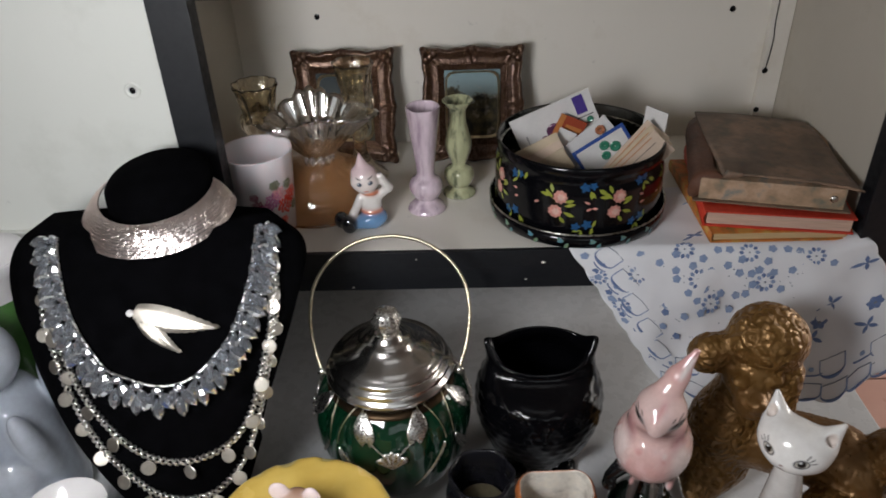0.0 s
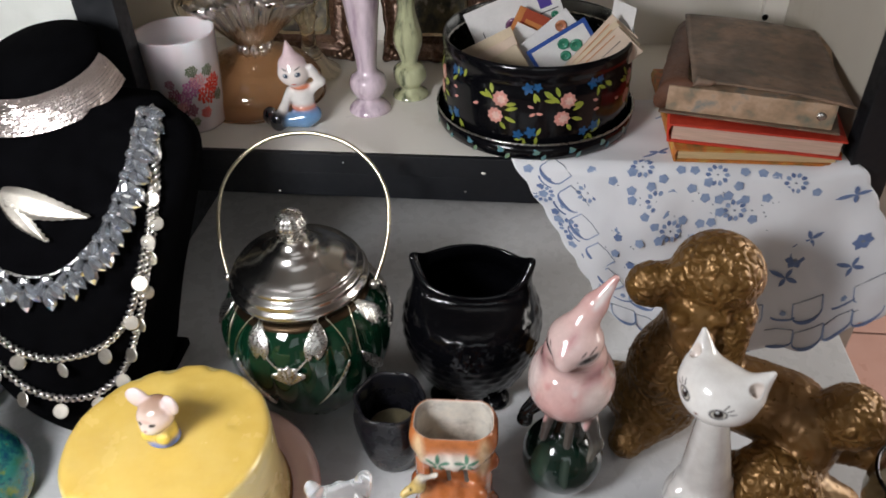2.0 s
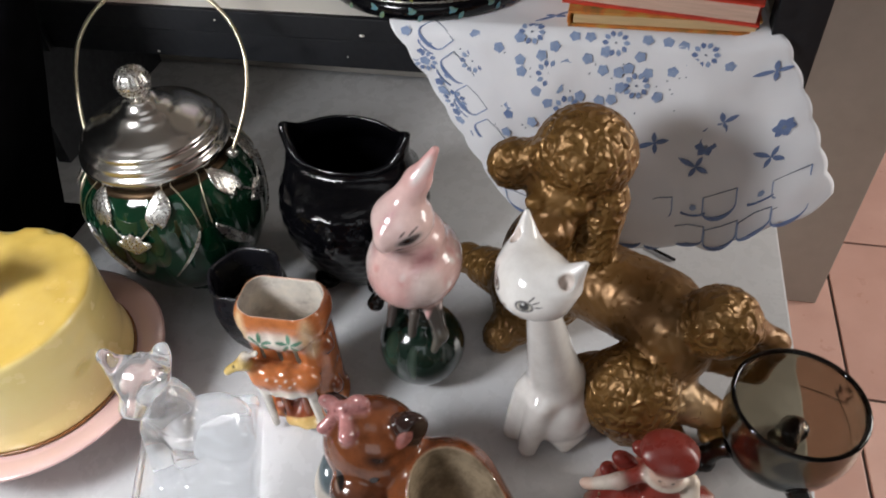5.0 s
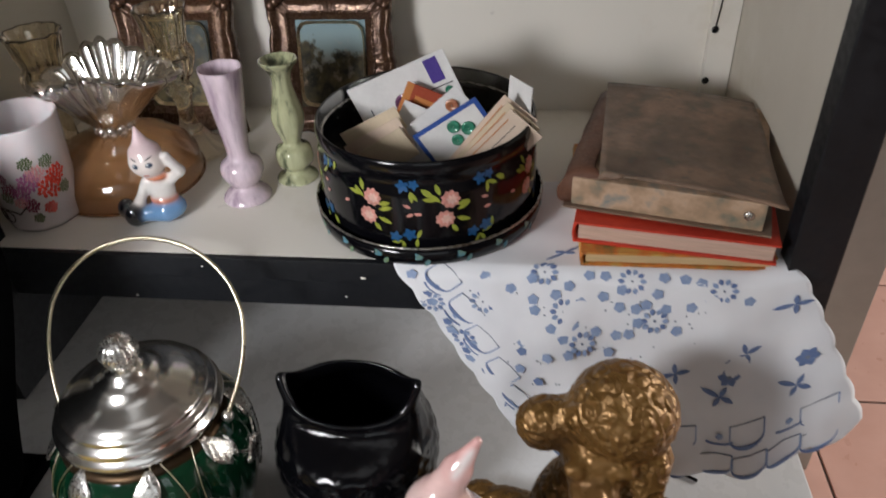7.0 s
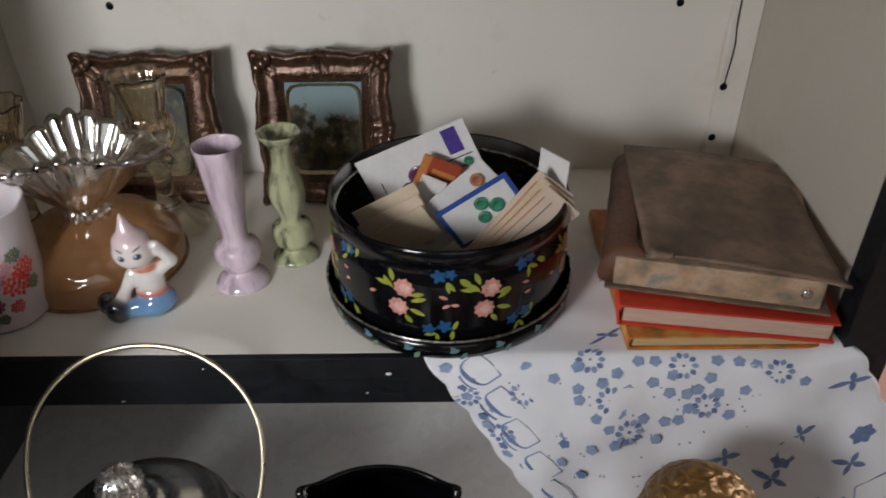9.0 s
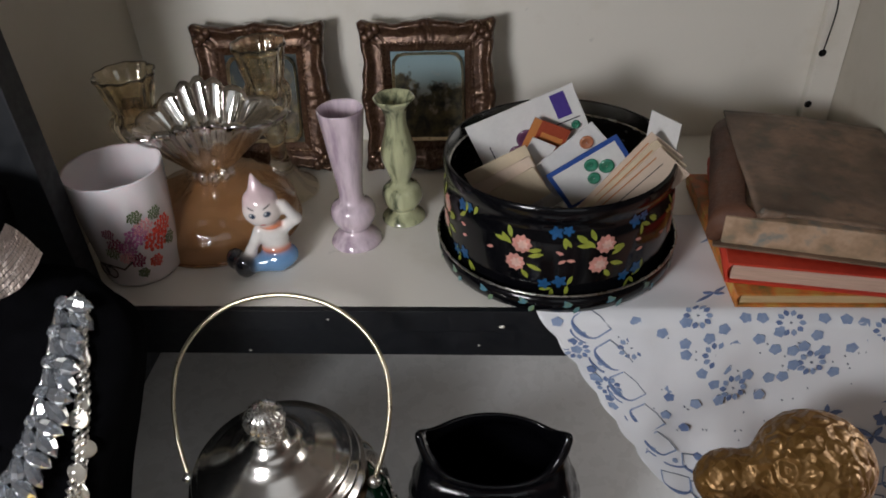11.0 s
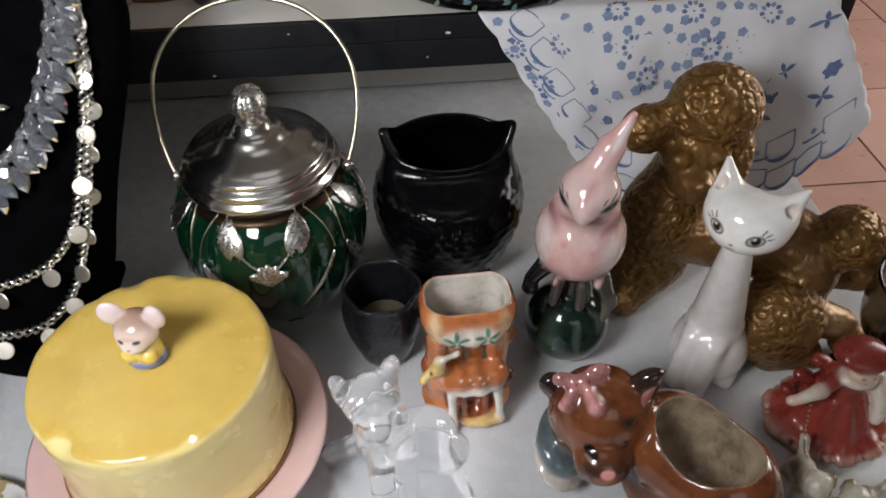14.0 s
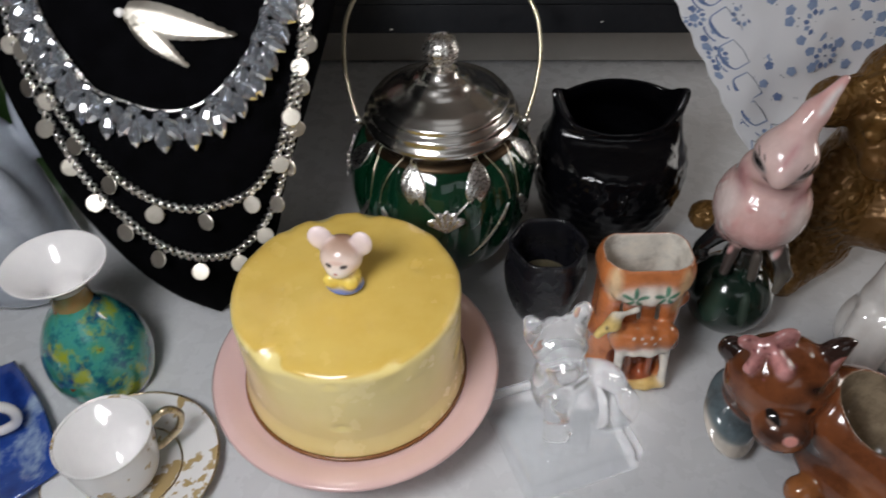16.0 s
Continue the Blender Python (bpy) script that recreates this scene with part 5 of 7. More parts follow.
def grey_angel():
    G, G2 = (0.40, 0.44, 0.50), (0.52, 0.56, 0.62)
    solids = [C_((0, 0, 0.02), (0, 0, 0.14), 0.055, 0.042, G), E_((0.0, -0.01, 0.215), (0.040, 0.036, 0.042), G2), E_((0.030, -0.030, 0.105), (0.014, 0.016, 0.058), G2, (12, -8, 20)), E_((-0.03, -0.03, 0.10), (0.014, 0.016, 0.055), G2), E_((0.0, -0.045, 0.07), (0.026, 0.016, 0.03), G2), E_((0.01, -0.04, 0.03), (0.05, 0.03, 0.03), G), E_((0.05, 0.02, 0.16), (0.012, 0.02, 0.04), G)]
    me = clay("angel", solids, 0.0022, 0.008)
    figurine("grey_porcelain_figure", me, glaze("pale_grey_glaze", 0.1, coat=0.8), pose(-0.455, 0.615, 0, 0, 0, 10), "pale blue-grey glazed porcelain figure with folded wings", "figurine")
    t = thing("white_bud_vase", (-0.48, 0.70, -0.0), "white and green china vase with a flared rim", "vase")
    bm = bmesh.new()
    lathe(bm, [(0.001, 0.0), (0.028, 0.0), (0.036, 0.05), (0.033, 0.14), (0.028, 0.225)], 40, cap=False)
    part("body", bm, plain("green_glaze", (0.08, 0.20, 0.05), (0.05, 0.12, 0.04), 20, (0.1, 0.2), coat=0.6), t, "green body")
    bm = bmesh.new()
    lathe(bm, [(0.028, 0.225), (0.036, 0.257), (0.048, 0.275), (0.046, 0.277), (0.033, 0.259), (0.024, 0.225)], 40, cap=False)
    part("rim", bm, M["white_china"], t, "white flared rim")


def bent_wire():
    bm = bmesh.new()
    tube(bm, curve_through([(0.396, 0.752, 0.003), (0.402, 0.744, 0.0025), (0.415, 0.735, 0.0025), (0.433, 0.725, 0.0025)], 6), 0.0016, 8)
    tagged(part("bent_wire", bm, M["tin"]), "short bent piece of black wire lying on the board", "wire")


for build in (bent_wire, biscuit_barrel, owl_pot, votive_cup, cheese_dome, fawn_planter, cockatoo, siamese_cat, poodle, puppy_planter, bonnet_lady, smoked_goblet, glass_dog, trumpet_vase, demitasse, blue_dish, grey_angel):
    build()


# ---- the velvet bust and its jewellery ----
BX = -0.262


def smooth_table(z, zs, vs):
    """A rounded line through a table."""
    i = max(0, min(len(zs) - 2, int(np.searchsorted(zs, z)) - 1))
    t = max(0.0, min(1.0, (z - zs[i]) / (zs[i + 1] - zs[i])))
    m0 = (vs[i + 1] - vs[max(0, i - 1)]) / (zs[i + 1] - zs[max(0, i - 1)])
    j = min(len(zs) - 1, i + 2)
    m1 = (vs[j] - vs[i]) / (zs[j] - zs[i])
    h = zs[i + 1] - zs[i]
    return (2 * t ** 3 - 3 * t * t + 1) * vs[i] + (t ** 3 - 2 * t * t + t) * h * m0 + (-2 * t ** 3 + 3 * t * t) * vs[i + 1] + (t ** 3 - t * t) * h * m1


def bust_front(z):
    return smooth_table(z, [0, 0.03, 0.06, 0.10, 0.16, 0.222, 0.254, 0.276, 0.338, 0.36], [0.56, 0.54, 0.522, 0.507, 0.507, 0.531, 0.55, 0.56, 0.61, 0.63])


def bust_half(z):
    return smooth_table(z, [0, 0.012, 0.03, 0.06, 0.10, 0.16, 0.22, 0.28, 0.31, 0.33, 0.345], [0.010, 0.026, 0.040, 0.053, 0.066, 0.087, 0.111, 0.133, 0.139, 0.130, 0.105])


def bust_at(x, z, lift=0.0):
    u = min(1.15, abs((x - BX) / bust_half(z)))
    return Vector((x, bust_front(z) + 0.04 * u * u - lift, z))


def velvet_bust():
    t = thing("necklace_bust", (0.006, 0, 0), "black velvet necklace display bust on a flat foot", "display bust")
    bm = bmesh.new()
    rings = []
    for z in np.linspace(0.0, 0.345, 60):
        ring = [bm.verts.new(bust_at(BX + u * bust_half(z), z)) for u in np.linspace(-1, 1, 25)]
        back = max(0.004, 0.035 * min(1, z / 0.05))
        ring += [bm.verts.new((BX + u * bust_half(z) * 0.985, max(bust_front(z) + 0.049, 0.655) + 0.3 * back * (1 - u * u), z)) for u in np.linspace(1, -1, 25)]
        rings.append(ring)
    n = len(rings[0])
    for p, q in zip(rings, rings[1:]):
        for i in range(n):
            bm.faces.new((p[i], p[(i + 1) % n], q[(i + 1) % n], q[i]))
    bm.faces.new(list(reversed(rings[0])))
    bm.faces.new(rings[-1])
    part("torso", bm, M["velvet"], t)
    bm = bmesh.new()
    prev = None
    for k in range(14):
        f = k / 13
        ring = []
        for i in range(40):
            a = 2 * math.pi * i / 40
            g = 1.0 + 0.3 * max(0, 0.3 - f)
            x, y = BX + 0.0515 * g * math.cos(a), 0.668 + 0.0445 * g * math.sin(a)
            ring.append(bm.verts.new((x, y + 0.01 * f, 0.300 + f * (0.072 + 0.010 * math.sin(a) + 0.004 * math.cos(a)))))
        if prev:
            for i in range(40):
                bm.faces.new((prev[i], prev[(i + 1) % 40], ring[(i + 1) % 40], ring[i]))
        prev = ring
    for k, (g, dz) in enumerate(((0.93, 0.004), (0.75, 0.008), (0.4, 0.011), (0.05, 0.012))):
        ring = [bm.verts.new((BX + 0.0515 * g * math.cos(2 * math.pi * i / 40), 0.678 + 0.0445 * g * math.sin(2 * math.pi * i / 40), 0.372 + dz + g * (0.010 * math.sin(2 * math.pi * i / 40) + 0.004 * math.cos(2 * math.pi * i / 40)))) for i in range(40)]
        for i in range(40):
            bm.faces.new((prev[i], prev[(i + 1) % 40], ring[(i + 1) % 40], ring[i]))
        prev = ring
    bm.faces.new(prev)
    part("neck", bm, M["velvet"], t)
    bm = bmesh.new()
    box(bm, (BX - 0.06, 0.60, 0.0), (BX + 0.035, 0.70, 0.012), 0.003)
    part("foot", bm, M["velvet"], t)


def on_bust(path, lift=0.003, steps=10):
    flat = curve_through([(x, 0, z) for x, z in path], steps)
    return [bust_at(p.x, p.z, lift) for p in flat]


def spaced(line, gap):
    out, left = [], 0.0
    for a, b in zip(line, line[1:]):
        d = (b - a).length
        while left <= d:
            out.append((a.lerp(b, left / d), (b - a).normalized()))
            left += gap
        left -= d
    return out


def gem_into(bm, at, way, out, length, width):
    """A faceted marquise stone that points along way."""
    side = way.cross(out).normalized()
    tip, tail = at + way * length * 0.5, at - way * length * 0.5
    ring = []
    for k in range(8):
        a = 2 * math.pi * k / 8
        ring.append(bm.verts.new(at + side * math.cos(a) * width * 0.5 + out * math.sin(a) * width * 0.38))
    ring2 = [bm.verts.new(at + way * length * 0.27 + (v.co - at) * 0.72) for v in ring]
    ring1 = [bm.verts.new(at - way * length * 0.27 + (v.co - at) * 0.72) for v in ring]
    a, b = bm.verts.new(tip), bm.verts.new(tail)
    for p, q in ((ring1, ring), (ring, ring2)):
        for k in range(8):
            bm.faces.new((p[k], p[(k + 1) % 8], q[(k + 1) % 8], q[k]))
    for k in range(8):
        bm.faces.new((ring2[k], ring2[(k + 1) % 8], a))
        bm.faces.new((b, ring1[(k + 1) % 8], ring1[k]))


def gem_mesh(at, way, out, length, width, base):
    bm = bmesh.new()
    gem_into(bm, at, way, out, length, width)
    bmesh.ops.transform(bm, matrix=base, verts=bm.verts)
    return bm


def jewellery():
    out = Vector((0, -1, 0.45)).normalized()
    gem = Mat("pale_blue_crystal")
    gem.put("Base Color", gem.ramp(gem.node("ShaderNodeNewGeometry").outputs["Random Per Island"], (0.0, (0.26, 0.29, 0.33)), (0.7, (0.50, 0.54, 0.60)), (1.0, (0.86, 0.90, 0.95)))).put("Roughness", 0.02).put("Transmission Weight", 0.86).put("IOR", 1.75).put("Coat Weight", 0.6)
    n = thing("crystal_necklace", (BX + 0.006, 0.55, 0.0), "necklace of clustered pale blue marquise crystals on a fine chain", "necklace")
    base = Matrix.Translation((-BX, -0.55, 0))
    line = on_bust([(-0.347, 0.339), (-0.342, 0.325), (-0.328, 0.292), (-0.310, 0.269), (-0.295, 0.251), (-0.273, 0.244), (-0.246, 0.238), (-0.221, 0.240), (-0.201, 0.252), (-0.185, 0.269), (-0.173, 0.293), (-0.166, 0.316), (-0.164, 0.341)], 0.004)
    bm = bmesh.new()
    tube(bm, line, 0.0013, 6)
    bmesh.ops.transform(bm, matrix=base, verts=bm.verts)
    part("chain", bm, M["bright"], n)
    centre = Vector((-0.256, 0.6, 0.36))
    rng = random.Random(3)
    for p, way in spaced(line, 0.0185):
        away = (p - centre)
        away.y = 0
        away = (away.normalized() * 0.75 + Vector((0, 0, -0.55))).normalized()
        away = (away - out * away.dot(out)).normalized()
        side = away.cross(out)
        cl = part("centre_crystal", gem_mesh(p + out * 0.003 + away * 0.003, side, out, 0.0125, 0.0092, base), gem.m, n, smooth=False)
        for k, (s, d) in enumerate(((-0.62, 0.0145), (0.0, 0.0195), (0.62, 0.0145))):
            w = (away + side * s * (1 + rng.uniform(-0.2, 0.2))).normalized()
            part("crystal", gem_mesh(p + out * (0.004 + 0.001 * rng.random()) + w * d, w, (out + side * rng.uniform(-0.4, 0.4) + away * rng.uniform(-0.3, 0.3)).normalized(), 0.0205, 0.0120, base), gem.m, cl, smooth=False)
    # two strands of rope chain with little discs
    for name, path, gap, start in (("upper", [(-0.352, 0.332), (-0.348, 0.293), (-0.336, 0.252), (-0.309, 0.216), (-0.273, 0.187), (-0.235, 0.171), (-0.196, 0.172), (-0.174, 0.194), (-0.160, 0.235), (-0.150, 0.273), (-0.147, 0.318), (-0.155, 0.341)], 0.037, 0.02),
                                   ("lower", [(-0.360, 0.326), (-0.355, 0.279), (-0.341, 0.238), (-0.312, 0.190), (-0.280, 0.160), (-0.260, 0.140), (-0.234, 0.124), (-0.211, 0.120), (-0.188, 0.142), (-0.168, 0.188), (-0.155, 0.237), (-0.145, 0.289), (-0.149, 0.335)], 0.031, 0.01)):
        c = thing("disc_chain_necklace", (BX + 0.006, 0.55, 0.0), f"silver rope chain hung with little round discs, the {name} strand", "necklace", "disc chain strands")
        line = on_bust(path, 0.0035, 14)
        steps = [q for q, _ in spaced(line, 0.0007)]
        for ph in (0, math.pi):
            bm = bmesh.new()
            coil = []
            for i, q in enumerate(steps[:-1]):
                way = (steps[i + 1] - q).normalized()
                s1 = way.cross(out).normalized()
                s2 = way.cross(s1)
                a = i * 0.38 + ph
                coil.append(q + 0.0023 * (s1 * math.cos(a) + s2 * math.sin(a)))
            tube(bm, coil, 0.0013, 5)
            bmesh.ops.transform(bm, matrix=base, verts=bm.verts)
            part("chain_strand", bm, M["bright"], c)
        for i, (p, way) in enumerate(spaced(line, gap)):
            if i == 0:
                continue
            drop = Vector((0, -0.25, -1)).normalized()
            face = Vector((rng.uniform(-0.5, 0.5), -1, 0.55 + rng.uniform(-0.3, 0.3))).normalized()
            drop = (drop - face * drop.dot(face)).normalized()
            bm = bmesh.new()
            lathe(bm, [(0.001, 0.0006), (0.0062, 0.0005), (0.0068, 0.0), (0.0062, -0.0005), (0.001, -0.0006)], 24, cap=True)
            bmesh.ops.transform(bm, matrix=Matrix.Translation(p + drop * 0.0105 + out * 0.002) @ face.to_track_quat("Z", "Y").to_matrix().to_4x4(), verts=bm.verts)
            tube(bm, [p + out * 0.001, p + drop * 0.005 + out * 0.002], 0.0007, 5)
            bmesh.ops.transform(bm, matrix=base, verts=bm.verts)
            part("disc", bm, M["champagne"], c, smooth=False)
    # choker of small silver plates
    ch = thing("plated_choker", (BX + 0.006, 0.66, 0.33), "wide rose-silver choker of tiny polished plates", "necklace")
    bm = bmesh.new()
    rows, cols = 12, 92
    for j in range(rows):
        for i in range(cols):
            def at(f, g):
                a = radians(-202 + 212 * f)
                c, sn = math.cos(a), math.sin(a)
                low = Vector((-0.262 + 0.073 * c, 0.662 + 0.062 * sn, 0.346 + 0.014 * sn + 0.003 * c))
                high = Vector((-0.262 + 0.054 * c, 0.668 + 0.047 * sn, 0.367 + 0.012 * sn + 0.004 * c))
                return low.lerp(high, g) + Vector((0, 0, 0.004 * math.sin(math.pi * g))) - Vector((BX, 0.66, 0.33))
            f0, f1, g0, g1 = i / cols, (i + 0.90) / cols, j / rows, (j + 0.88) / rows
            q = [at(f0, g0), at(f1, g0), at(f1, g1), at(f0, g1)]
            nn = (q[1] - q[0]).cross(q[3] - q[0]).normalized()
            k = Vector((rng.uniform(-1, 1), rng.uniform(-1, 1), rng.uniform(-1, 1))) * 0.00030
            top = [bm.verts.new(v + nn * 0.0010 + k * s) for v, s in zip(q, (1, -1, 1, -1))]
            low = [bm.verts.new(v - nn * 0.0004) for v in q]
            bm.faces.new(top)
            for m in range(4):
                bm.faces.new((low[m], low[(m + 1) % 4], top[(m + 1) % 4], top[m]))
    part("mail", bm, M["rose_silver"], ch, "tiny rose-silver plates", smooth=False, kind="stuff")
    # leaf brooch
    b = thing("leaf_brooch", (BX + 0.006, 0.55, 0.003), "pale gold brooch of two long veined leaves", "brooch")
    for (x0, z0), (x1, z1), wide in (((-0.266, 0.294), (-0.194, 0.277), 0.0084), ((-0.262, 0.291), (-0.226, 0.262), 0.0062)):
        bm = bmesh.new()
        g1, g2 = 22, 7
        d = Vector((x1 - x0, 0, z1 - z0))
        s = Vector((-d.z, 0, d.x)).normalized()
        grid = []
        for i in range(g1):
            v = i / (g1 - 1)
            w = wide * math.sin(math.pi * min(1, 0.10 + 0.90 * v) ** 0.7) + 0.0006
            row = []
            for j in range(g2):
                u = j / (g2 - 1) * 2 - 1
                p = Vector((x0, 0, z0)) + d * v + s * u * w + d * 0.04 * abs(u)
                row.append(bm.verts.new(bust_at(p.x, p.z, 0.004 + 0.003 * (1 - u * u) + 0.0009 * math.sin(v * 64 - abs(u) * 6) - 0.0016 * max(0.0, 1 - abs(u) * 5))))
            grid.append(row)
        for i in range(g1 - 1):
            for j in range(g2 - 1):
                bm.faces.new((grid[i][j], grid[i + 1][j], grid[i + 1][j + 1], grid[i][j + 1]))
        bmesh.ops.transform(bm, matrix=base, verts=bm.verts)
        part("leaf", bm, M["champagne"], b)
    bm = bmesh.new()
    ball(bm, bust_at(-0.268, 0.2935, 0.006), 0.0034, 12)
    bmesh.ops.transform(bm, matrix=base, verts=bm.verts)
    part("pearl", bm, M["white_china"], b, "small white pearl")


# ---- on the shelf ----
def picture_frames():
    bronze = Mat("bronzed_plaster")
    n1 = bronze.noise(160.0, 5.0, 0.6)
    bronze.put("Base Color", bronze.ramp(n1, (0.35, (0.050, 0.024, 0.014)), (0.6, (0.10, 0.052, 0.030)), (0.8, (0.30, 0.22, 0.13)))).put("Metallic", 0.5).put("Roughness", bronze.span(n1, 0.34, 0.2))
    bronze.bump(bronze.noise(190.0, 3.0), 0.3, 0.002)

    def canvas(name, seed, dark):
        k = 0.10 if dark else 1.0
        m = Mat(name)
        co = m.node("ShaderNodeMapping", Vector=m.co, Location=(seed, seed * 0.7, 0)).outputs[0]
        z = m.node("ShaderNodeSeparateXYZ", Vector=m.co).outputs["Z"]
        f = m.node("ShaderNodeMapRange", Value=z, From_Min=0.02, From_Max=0.13).outputs[0]
        sky = m.ramp(f, *[(at, tuple(v * k for v in c)) for at, c in ((0.0, (0.10, 0.055, 0.035)), (0.22, (0.20, 0.12, 0.07)), (0.34, (0.36, 0.26, 0.19)), (0.62, (0.24, 0.31, 0.31)), (1.0, (0.17, 0.27, 0.31)))])
        tree = m.node("ShaderNodeTexNoise", Vector=co, Scale=30.0, Detail=7.0, Roughness=0.62).outputs["Fac"]
        low = m.node("ShaderNodeMath", **{})
        low.operation = "MULTIPLY_ADD"
        m.t.links.new(f, low.inputs[0])
        low.inputs[1].default_value = -0.30
        m.t.links.new(tree, low.inputs[2])
        mask = m.node("ShaderNodeMapRange", Value=low.outputs[0], From_Min=0.31, From_Max=0.38).outputs[0]
        leaf = m.ramp(m.node("ShaderNodeTexNoise", Vector=co, Scale=110.0, Detail=4.0).outputs["Fac"], (0.35, (0.018, 0.018, 0.012)), (0.7, (0.11, 0.085, 0.04)))
        pale = m.node("ShaderNodeMapRange", Value=m.node("ShaderNodeTexNoise", Vector=co, Scale=45.0, Detail=5.0).outputs["Fac"], From_Min=0.62, From_Max=0.72, To_Max=0.15 if dark else 0.5).outputs[0]
        m.put("Base Color", m.mix(pale, m.mix(mask, sky, leaf), (0.42, 0.36, 0.30))).put("Roughness", 0.55).put("Specular IOR Level", 0.2)
        m.bump(m.noise(700.0, 2.0), 0.2, 0.0005)
        return m.m

    def one(x, seed, label):
        t = thing("picture_frame", (x + 0.003, 0.980, SHELF + 0.001), label, "picture frame", "picture frames")
        W, H, B = 0.133, 0.150, 0.030
        bm = bmesh.new()
        loops = []
        prof = [(0.0, 0.0), (0.0, 0.008), (0.003, 0.0125), (0.006, 0.0115), (0.010, 0.0075), (0.015, 0.0065), (0.0185, 0.0075), (0.0200, 0.0070), (0.0212, 0.0095), (0.0224, 0.0065), (0.025, 0.006), (0.030, 0.003)]
        N = 104
        sides = [((-1, -1), (1, -1)), ((1, -1), (1, 1)), ((1, 1), (-1, 1)), ((-1, 1), (-1, -1))]
        for inset, d in prof:
            loop = []
            for (ax, az), (bx, bz) in sides:
                for i in range(N):
                    f = i / N
                    e = 1 - inset / B
                    # wavy carved outline with swept corners and centres
                    wave = 0.0020 * e * (math.cos(4 * math.pi * f) * 0.9 + 0.35 * math.cos(12 * math.pi * f))
                    u, v = ax + (bx - ax) * f, az + (bz - az) * f
                    px, pz = u * (W / 2 - inset), v * (H / 2 - inset)
                    nx, nz = (0, az) if az == bz else (ax, 0)
                    relief = 0.0016 * math.sin(f * 2 * math.pi * 26) if 0.0205 < inset < 0.022 else (0.0016 * max(0, math.cos(f * 4 * math.pi)) ** 2 * math.cos(f * 24 * math.pi + 300 * inset) if 0.001 < inset < 0.016 else 0)
                    loop.append(bm.verts.new((px + nx * wave, -d - relief, H / 2 + pz + nz * wave)))
            loops.append(loop)
        for p, q in zip(loops, loops[1:]):
            for i in range(len(p)):
                bm.faces.new((p[i], q[i], q[(i + 1) % len(p)], p[(i + 1) % len(p)]))
        for sx in (-1, 1):
            for sz in (-1, 1):
                for k in range(3):
                    ball(bm, (sx * (W / 2 - 0.006 - 0.005 * k), -0.011, H / 2 + sz * (H / 2 - 0.006 - 0.004 * (2 - k))), (0.006, 0.004, 0.006), 8)
        lean = Matrix.Rotation(radians(-13), 4, "X")
        bmesh.ops.transform(bm, matrix=lean, verts=bm.verts)
        part("moulding", bm, bronze.m, t, "carved bronzed moulding")
        bm = bmesh.new()
        w, h = W / 2 - 0.0308, H / 2 - 0.0308
        q = 44
        for sgn in (0,):
            pts = []
            for i in range(q):
                a = 2 * math.pi * i / q
                k = 1 / max(abs(math.cos(a)) ** 8 + abs(math.sin(a)) ** 8, 1e-6) ** 0.125
                pts.append((w * k * math.cos(a) * 1.02, -0.006 - 0.001, H / 2 + h * k * math.sin(a) * 1.02))
            rim = [bm.verts.new(p) for p in pts]
            flat = [bm.verts.new((p[0] * 0.93, -0.004, H / 2 + (p[2] - H / 2) * 0.93)) for p in pts]
            for i in range(q):
                bm.faces.new((rim[i], rim[(i + 1) % q], flat[(i + 1) % q], flat[i]))
            bmesh.ops.transform(bm, matrix=lean, verts=bm.verts)
            part("slip", bm, M["gilt"], t, "narrow gilt slip")
        bm = slab((-w - 0.002, -0.0035, H / 2 - h - 0.002), (w + 0.002, 0.0, H / 2 + h + 0.002), 0)
        bmesh.ops.transform(bm, matrix=lean, verts=bm.verts)
        part("painting", bm, canvas("landscape_print_" + ("a", "b")[seed > 2], seed, seed < 2), t, "dark little landscape with trees and sky", smooth=False)

    one(-0.124, 1.3, "small carved bronze frame with a dark landscape, leaning on the back")
    one(0.047, 5.1, "small carved bronze frame with a pale sky landscape, leaning back")


